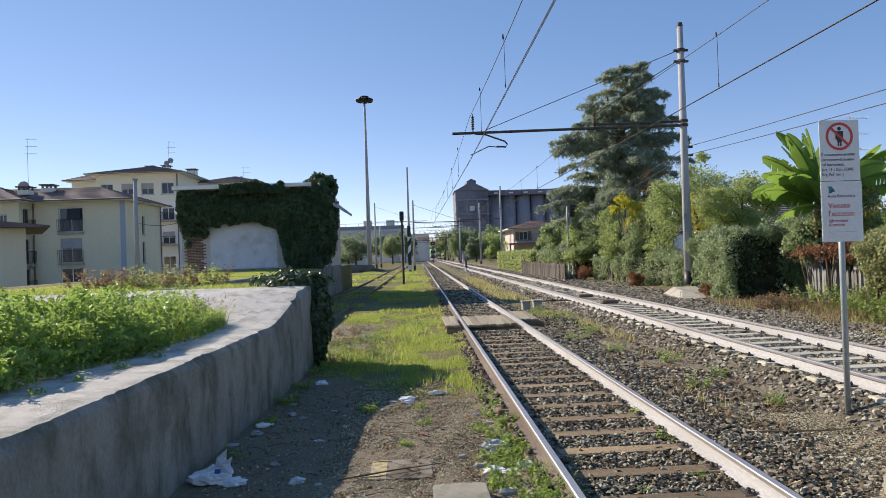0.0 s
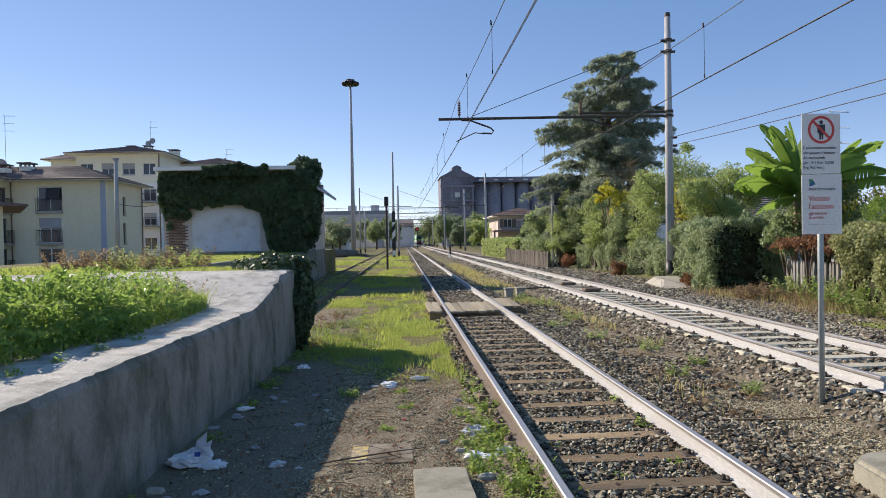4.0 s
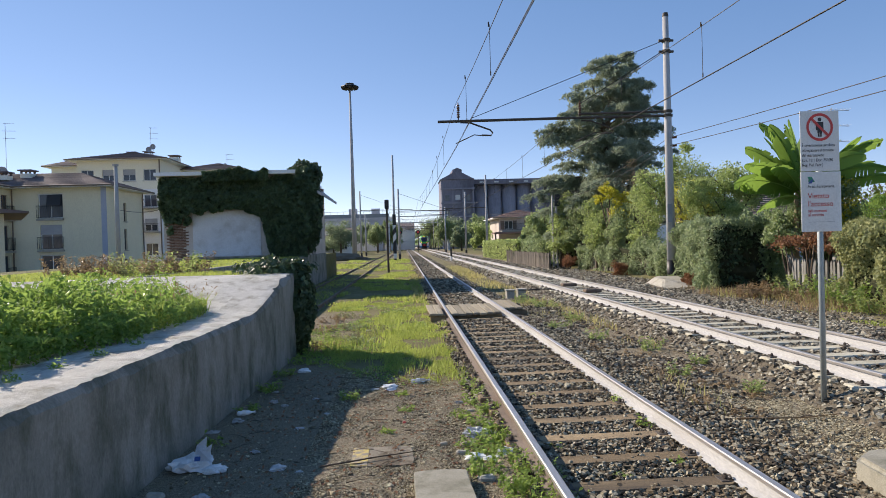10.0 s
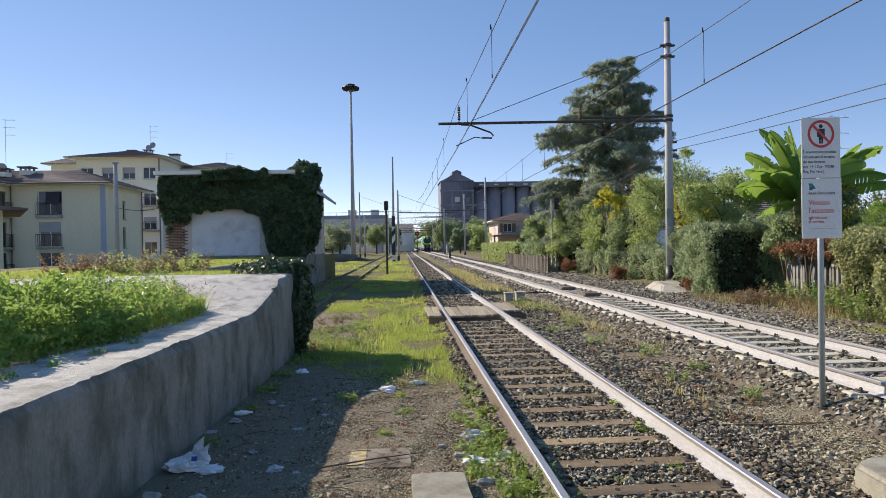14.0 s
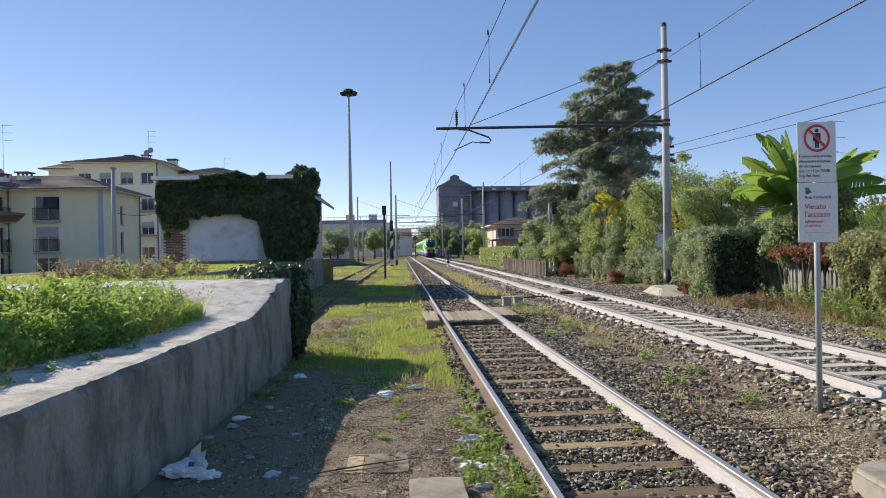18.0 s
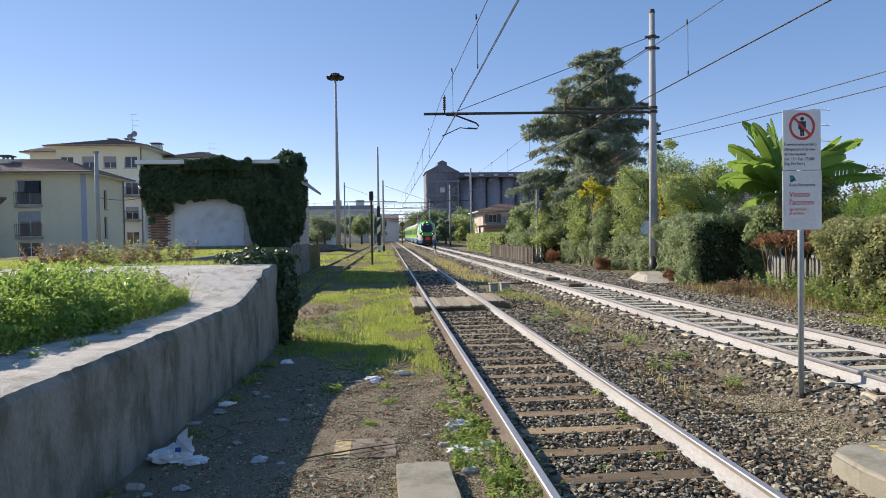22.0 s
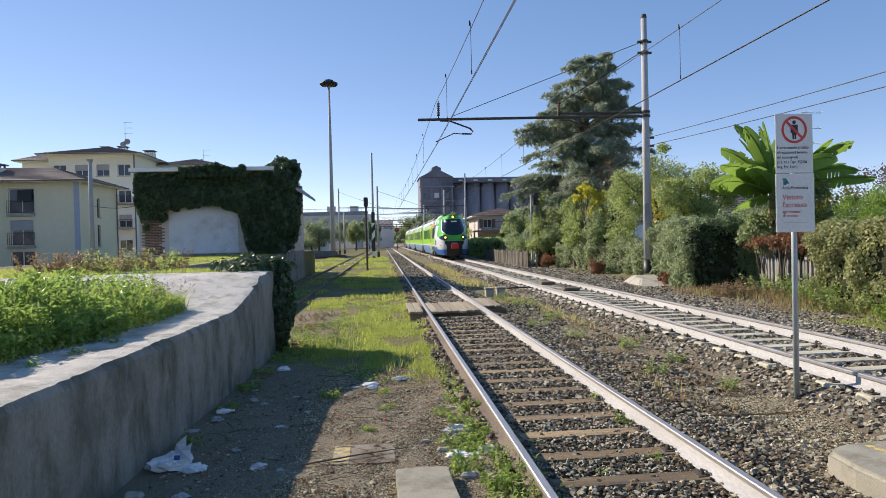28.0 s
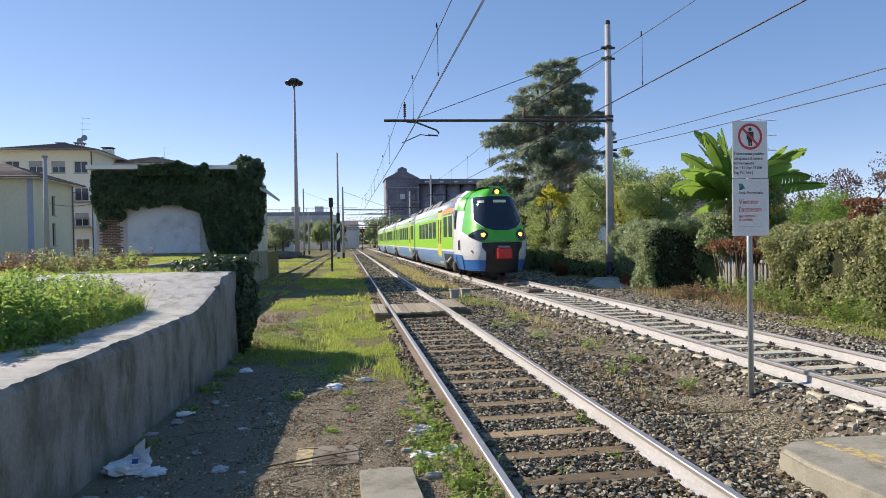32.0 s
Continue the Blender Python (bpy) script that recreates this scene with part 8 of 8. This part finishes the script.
for k, (x, y, r, mt) in enumerate(((-1.7, 12.8, 0.35, "dry"), (-1.4, 14.3, 0.35, "dullolive"), (-1.9, 15.6, 0.4, "dry"), (-1.2, 15.8, 0.35, "bush"), (-2.0, 17.4, 0.4, "dry"), (-1.5, 18.4, 0.4, "dullolive"), (-0.9, 13.4, 0.3, "bush"), (-0.6, 14.9, 0.3, "dullolive"), (0.1, 18.9, 0.3, "olive"), (-0.4, 19.6, 0.35, "dullolive"))):
    weed(x, y, r, 0.17, 640 + k, mt, 0.06, None, "low straggling weed in the bare earth beside the dock", "dry")
for k, (x, y) in enumerate(((-2.9, 5.5), (-2.82, 6.1), (-2.95, 5.0), (-2.72, 6.7))):
    weed(x, y, 0.04, 0.06, 560 + k, "sprout", 0.035, 1.10, "small sprout in a crack of the dock ledge")
for k, (x, y, r, mt) in enumerate(((-7.2, 14.2, 0.4, "dry"), (-6.7, 14.0, 0.45, "dry"), (-6.3, 13.9, 0.4, "dry"), (-6.0, 14.2, 0.35, "olive"), (-5.5, 13.7, 0.4, "dullolive"), (-5.1, 13.8, 0.4, "dry"), (-4.7, 13.7, 0.4, "olive"), (-4.45, 13.9, 0.3, "dry"))):
    weed(x, y, r, 0.42, 380 + k, mt, 0.07, DECK - 0.02, "tangle of dried brown weeds on the deck", "dry")
for k, (x, y, r, h, mt) in enumerate(((10.8, 16.2, 0.4, 0.7, "olive"), (10.9, 17.4, 0.4, 0.6, "olive"), (10.5, 14.8, 0.4, 0.7, "fresh"), (10.6, 16.8, 0.4, 0.4, "dry"), (10.4, 18.6, 0.45, 0.4, "dry"), (10.2, 17.6, 0.45, 0.35, "dry"), (10.3, 13.6, 0.4, 0.6, "olive"), (10.3, 12.2, 0.35, 0.5, "fresh"), (10.0, 18.0, 0.4, 0.35, "dry"), (10.3, 11.0, 0.4, 0.5, "olive"))):
    weed(x, y, r, h, 395 + k, mt, 0.09, None, "straggling weed at the foot of the fence", "dry")

hp = thing("earth_heap", "low dark heap of earth and rubble beside the siding", "heap", (-9.0, 88, 0))
bm = bmesh.new()
bmesh.ops.create_icosphere(bm, subdivisions=4, radius=1)
for v in bm.verts:
    v.co = Vector((v.co.x * 4.2, v.co.y * 2.0, max(-0.05, v.co.z) * 1.0)) * (1 + 0.25 * noise.noise(v.co * 2.5))
part("mound", bm, "bed", hp)
shrub("dark_shrub", "dark hanging undergrowth round the banana stems", "shrub", (12.2, 18.8, 0.1), [(0, 0, 2.5, 0.8, 0.6, 0.9, 2600), (-0.5, 0.3, 1.9, 0.7, 0.6, 0.8, 1600), (0.7, -0.2, 2.9, 0.7, 0.5, 0.7, 1600)], 0.13, "bush", seed=73)

# ---- crossing boards, blocks, kerbs ----
def crossing():
    c = thing("plank_crossing", "weathered plank crossing laid between the rails", "crossing", (-0.09, 17.6, 0.1))
    rng = random.Random(14)
    proto = part("plank", boxed(-0.085, 0.085, -1.2, 1.2, -0.06, 0, 0.01), "plank", c)
    proto.matrix_basis = pose(1.0, 0.1, 0.13)
    for x0, x1, y0 in ((0.80, 1.12, 0.1), (1.36, 2.60, -0.05), (2.82, 3.24, 0.9)):
        x = x0
        while x < x1:
            again("plank", proto, pose(x, y0 + rng.uniform(-0.08, 0.08), 0.135 + rng.uniform(-0.012, 0.008), 0, rng.uniform(-2, 2), rng.uniform(-0.6, 0.6)), c)
            x += 0.185
    for y in (-1.0, 0.0, 1.0):
        part("bearer", boxed(0.74, 1.14, y - 0.08, y + 0.08, -0.08, 0.066), "sleeper_wood", c)
        part("bearer", boxed(2.76, 3.4, y + 0.7, y + 0.86, -0.08, 0.066), "sleeper_wood", c)
        part("bearer", boxed(1.34, 2.6, y - 0.08, y + 0.08, -0.08, 0.066), "sleeper_wood", c)


crossing()


def cable_box(x, y, w, label):
    b = thing("cable_box", label, "cable box", (x, y, 0.0))
    part("body", boxed(-w / 2, w / 2, -0.16, 0.16, -0.05, 0.30, 0.02), "slab", b)
    part("lid", boxed(-w / 2 - 0.03, w / 2 + 0.03, -0.18, 0.18, 0.303, 0.35, 0.012), "slab", b)


cable_box(3.66, 22.2, 0.27, "small concrete cable box beside the track")
cable_box(4.10, 22.4, 0.30, "concrete cable box with a dark pipe")
pipe = part("cable_pipe", tubed([(4.3, 22.3, 0.30), (4.8, 22.4, 0.31), (5.4, 22.5, 0.28)], 0.022, 8), "black", None, "black cable pipe running to the main track")
pipe["category"] = "pipe"
for x, y, mt, lab in ((6.1, 23.6, "rail_rust", "rusty inspection plate between the rails"), (6.1, 20.6, "rail_rust", "brown inspection plate between the rails")):
    p = thing("track_plate", lab, "plate", (x, y, FAR_TOP - 0.15))
    part("plate", boxed(-0.26, 0.26, -0.2, 0.2, 0, 0.10, 0.02), mt, p)
    part("handle", tubed([(-0.1, 0, 0.10), (-0.08, 0, 0.15), (0.08, 0, 0.15), (0.1, 0, 0.10)], 0.01, 6), "iron", p)


def uneven_slab(name, label, category, x0, x1, y0, y1, top, mat, seed, n=6):
    """A cast slab with broken, uneven edges."""
    s = thing(name, label, category, ((x0 + x1) / 2, (y0 + y1) / 2, 0))
    w, d = (x1 - x0) / 2, (y1 - y0) / 2
    rng = random.Random(seed)
    pts = []
    for a, b in (((-w, -d), (w, -d)), ((w, -d), (w, d)), ((w, d), (-w, d)), ((-w, d), (-w, -d))):
        for k in range(n):
            t = k / n
            pts.append((a[0] + (b[0] - a[0]) * t + rng.uniform(-0.012, 0.012), a[1] + (b[1] - a[1]) * t + rng.uniform(-0.012, 0.012)))
    bm = prismed(pts, -0.1, top, "z")
    bmesh.ops.bevel(bm, geom=[e for e in bm.edges if all(v.co.z > top - 0.01 for v in e.verts)], offset=0.012, segments=2, affect="EDGES")
    part("slab", bm, mat, s)
    return s


uneven_slab("concrete_slab", "worn concrete slab lying by the track end", "slab", 0.05, 0.50, 3.4, 5.5, 0.10, "platform", 15)
s = uneven_slab("paving_slab", "flat paving slab with a yellow painted end sunk in gravel", "slab", -0.55, 0.04, 5.95, 6.5, 0.008, "worn_paving", 16)
part("yellow_mark", boxed(-0.29, -0.135, -0.26, 0.265, 0.004, 0.012), "yellow", s, "worn yellow painted stripe")


def platform():
    p = thing("platform_end", "low weathered concrete platform end with a faded yellow line", "platform", (3.57, 5.1, 0))
    rng = random.Random(31)
    edge = [(0.05, -0.12), (0.0, -0.5), (0.06, -1.2), (-0.05, -2.4), (-0.1, -4.3), (4.0, -4.3), (4.0, 0.02), (2.6, 0.04), (1.4, 0.0), (0.6, 0.05), (0.22, 0.02)]
    poly = [(x + rng.uniform(-0.015, 0.015), y + rng.uniform(-0.015, 0.015)) for x, y in edge]
    bm = prismed(poly, -0.1, 0.225, "z")
    bmesh.ops.bevel(bm, geom=[e for e in bm.edges if all(v.co.z > 0.22 for v in e.verts)], offset=0.035, segments=3, affect="EDGES")
    part("kerb_block", bm, "platform", p)
    part("yellow_line", prismed([(0.42, -0.06), (0.55, -0.05), (0.70, -0.5), (0.68, -4.1), (0.52, -4.1), (0.52, -0.5)], 0.226, 0.230, "z"), "yellow", p, "faded yellow safety line")


platform()



# ---- litter and stones ----
def crumpled(name, label, category, x, y, z, r, mat, seed, flat=0.45, stretch=(1, 1), parts=()):
    """Thin crumpled plastic or paper: a dented, folded skin."""
    t = thing(name, label, category, (x, y, z))
    bm = bmesh.new()
    bmesh.ops.create_icosphere(bm, subdivisions=3, radius=1)
    off = Vector((seed * 1.7, seed * 0.9, 0))
    for v in bm.verts:
        d = v.co.copy()
        k = 0.75 + 0.45 * noise.noise(d * 1.6 + off) + 0.30 * noise.noise(d * 4.5 + off)
        v.co = Vector((d.x * stretch[0], d.y * stretch[1], max(-0.25, d.z) * flat)) * r * k
    zmin = min(v.co.z for v in bm.verts)
    for v in bm.verts:
        v.co.z -= zmin
    part("body", bm, mat, t)
    return t


def bag():
    t = crumpled("plastic_bag", "crumpled white plastic carrier bag lying by the dock wall", "bag", -2.02, 6.1, 0.0, 0.20, "bag", 3, 0.7, (1.25, 0.8))
    bm = bmesh.new()
    rng = random.Random(4)
    for px, py, hx, h in ((0.08, 0.02, 0.05, 0.30), (0.13, -0.02, 0.06, 0.24)):
        a = [bm.verts.new(q) for q in ((px - 0.07, py, 0.08), (px + 0.07, py - 0.02, 0.08), (px + 0.05, py + 0.03, h * 0.7), (px + 0.01 + hx, py + 0.02, h), (px - 0.03, py, h * 0.75))]
        bm.faces.new(a)
    r = bmesh.ops.solidify(bm, geom=bm.faces[:], thickness=0.008)
    part("handle", bm, "bag", t, "twisted bag handles")
    bm = bmesh.new()
    bmesh.ops.create_icosphere(bm, subdivisions=3, radius=1)
    for v in bm.verts:
        v.co = Vector((v.co.x * 0.11 + 0.22, v.co.y * 0.08 - 0.06, abs(v.co.z) * 0.06)) * (1 + 0.3 * noise.noise(v.co * 3))
    part("flap", bm, "bag", t)
    part("printed_patch", boxed(0.07, 0.12, -0.17, -0.155, 0.06, 0.10, 0, pose(0, 0, 0, -25, 0, 0)), "emblem_blue", t, "faded blue print")


bag()


def bottle(x, y, rz, label, mat="clear_plastic", length=0.26, r=0.038):
    b = thing("plastic_bottle", label, "bottle", (x, y, 0.035), rz=rz)
    bm = bmesh.new()
    prof = [(0.0, 0.02), (0.02, r), (0.3 * length, r * 0.94), (0.5 * length, r), (0.72 * length, r * 0.9), (0.9 * length, 0.014), (length, 0.013)]
    rings = [[bm.verts.new((yy, rr * math.cos(2 * math.pi * k / 12), rr * math.sin(2 * math.pi * k / 12) * 0.8)) for k in range(12)] for yy, rr in prof]
    for u, w in zip(rings, rings[1:]):
        for k in range(12):
            bm.faces.new((u[k], u[(k + 1) % 12], w[(k + 1) % 12], w[k]))
    bm.faces.new(rings[0][::-1])
    bm.faces.new(rings[-1])
    part("body", bm, mat, b, "crushed clear plastic body", True)
    part("cap", tubed([(length, 0, 0), (length + 0.02, 0, 0)], 0.016, 10), "white", b)
    part("label_band", tubed([(0.32 * length, 0, 0), (0.52 * length, 0, 0)], r * 1.01, 12), "white", b)


def plastic():
    m, n, l, p = nodes_of("clear_plastic")
    l.new(mix(n, l, noise_tex(n, l, coords(n, l), 20), (0.75, 0.78, 0.80), (0.9, 0.9, 0.9)), p.inputs["Base Color"])
    p.inputs["Roughness"].default_value, p.inputs["Transmission Weight"].default_value, p.inputs["IOR"].default_value = 0.2, 0.55, 1.3
    return m


MAT["clear_plastic"] = plastic()
bottle(0.06, 9.42, 10, "crushed clear plastic bottle lying on the grass edge")
bottle(0.62, 6.85, -20, "crushed plastic bottle among the weeds")
bottle(-2.08, 7.98, 15, "yellowed plastic bottle near the dock", "bag", 0.2)
bottle(0.74, 6.82, -35, "crushed plastic bottle beside another", "bag", 0.2)
for k, (x, y, r, mt, lab) in enumerate((
    (-1.66, 10.6, 0.13, "bag", "crumpled white plastic wrapper"), (-0.22, 9.05, 0.11, "bag", "crumpled pale plastic cup"), (-1.58, 8.4, 0.07, "scrap", "scrap of white paper"),
    (-2.0, 7.7, 0.09, "scrap", "flattened white packet"), (-1.22, 7.3, 0.08, "clear_plastic", "crumpled clear plastic cup"), (-1.54, 6.54, 0.07, "scrap", "white paper scrap"),
    (-1.2, 5.98, 0.10, "clear_plastic", "clear plastic tub lying open"), (-1.22, 8.7, 0.06, "scrap", "white paper scrap"), (0.64, 6.04, 0.13, "bag", "crumpled white plastic scrap"), (0.70, 6.76, 0.17, "clear_plastic", "crumpled clear plastic wrapping among the weeds"), (0.78, 5.98, 0.12, "bag", "crumpled white plastic scrap"), (-0.24, 9.2, 0.15, "bag", "crumpled white plastic bottle"),
    (0.93, 6.06, 0.14, "bag", "crumpled white plastic scrap"), (0.66, 8.16, 0.08, "scrap", "white plastic pot"), (-2.16, 7.3, 0.09, "scrap", "flattened paper packet"), (-0.82, 8.8, 0.06, "scrap", "white paper scrap"),
    (-1.72, 5.4, 0.09, "scrap", "crumpled tissue"), (-0.87, 15.4, 0.10, "scrap", "white plastic scrap in the grass"), (0.42, 10.0, 0.05, "scrap", "small paper scrap"), (-0.45, 9.1, 0.08, "scrap", "torn white wrapper"),
    (-1.85, 9.2, 0.06, "scrap", "small white cup"), (-1.75, 8.6, 0.08, "scrap", "pale crumpled carton"), (-0.98, 7.9, 0.05, "scrap", "small paper scrap"), (-1.0, 5.9, 0.05, "scrap", "pale scrap of card"), (-1.95, 5.3, 0.05, "scrap", "small white scrap"),
)):
    crumpled("litter", lab, "litter", x, y, 0.0, r * 0.8, mt, 20 + k, 0.4 if k % 3 else 0.6, (1.2, 0.8), ())
crumpled("red_litter", "small bright red scrap lying on the gravel", "litter", -0.04, 7.37, 0.0, 0.026, "red", 60, 0.7)


def stone(x, y, r, label, seed, mat="slab"):
    t = thing("stone", label, "stone", (x, y, float(ground_z(np.array(x), np.array(y)))))
    rng = np.random.default_rng(seed)
    bm = boxed(-r, r, -r * 0.6, r * 0.6, -0.02, r * 0.6, r * 0.28)
    for v in bm.verts:
        v.co *= 1 + 0.38 * noise.noise(v.co * 9 + Vector((seed, 0, 0)))
    part("body", bm, mat, t)


for k, (x, y, r) in enumerate(((0.66, 5.48, 0.075), (0.58, 6.45, 0.05), (0.52, 6.2, 0.05), (0.35, 6.5, 0.04), (-2.1, 5.45, 0.07), (0.9, 7.0, 0.05), (0.75, 7.7, 0.05))):
    stone(x, y, r, "broken pale concrete lump on the gravel", 400 + k)


def twigs():
    rng = np.random.default_rng(63)
    bm = bmesh.new()
    for k in range(220):
        x, y = (rng.uniform(-1.9, 0.9), rng.uniform(4.4, 10)) if k % 2 else (rng.uniform(3.3, 5.0), rng.uniform(5.2, 11))
        a, L = rng.uniform(0, 6.28), rng.uniform(0.06, 0.4)
        z = float(ground_z(np.array(x), np.array(y))) + 0.012
        b = a + rng.uniform(-0.5, 0.5)
        tube(bm, [(x, y, z), (x + L * 0.5 * math.cos(a), y + L * 0.5 * math.sin(a), z + 0.015), (x + L * 0.5 * (math.cos(a) + math.cos(b)), y + L * 0.5 * (math.sin(a) + math.sin(b)), z)], 0.004, 4, 0.0015)
    part("fallen_twigs", bm, "bark", None, "thin dry twigs scattered on the gravel", kind="stuff")["category"] = "twigs"
    P = np.stack([rng.uniform(-1.9, 0.9, 1500), rng.uniform(4.0, 10.5, 1500), np.full(1500, 0.012)], 1)
    fast_mesh("fallen_leaves", *leaves(rng, P, 0.045, 0.5, np.array([0, 0, 1.0]), 0.35), "russet", None, "small dry brown leaves scattered on the ground", kind="stuff", category="leaves")


twigs()
stick = part("fallen_stick", tubed([(-0.82, 5.93, 0.03), (-0.3, 6.12, 0.035), (0.18, 6.28, 0.03)], 0.009, 6, 0.004), "bark", None, "thin dark stick lying across the paving slab")
stick["category"] = "stick"
cane = part("fallen_stick", tubed([(3.55, 6.75, 0.05), (4.2, 6.6, 0.07), (4.75, 6.72, 0.06)], 0.010, 6, 0.004), "dry", None, "thin dry cane lying on the gravel")
cane["category"] = "stick"


# ---- what moves ----
def train_y(s):
    return 24.7 + 7.2 * (32.0 - s)


def motions():
    walk(TRAIN, [(s, pose(FAR_X, train_y(s), FAR_TOP)) for s in (0.0, 8.0, 16.0, 24.0, 32.0)])
    turn = math.degrees(7.2 / 0.42)
    rows = [i * 2 / 30 for i in range(481)]
    for w, dy in WHEELS:
        walk(w, [(s, pose(0, dy, 0.42, (turn * s) % 360)) for s in rows])


motions()
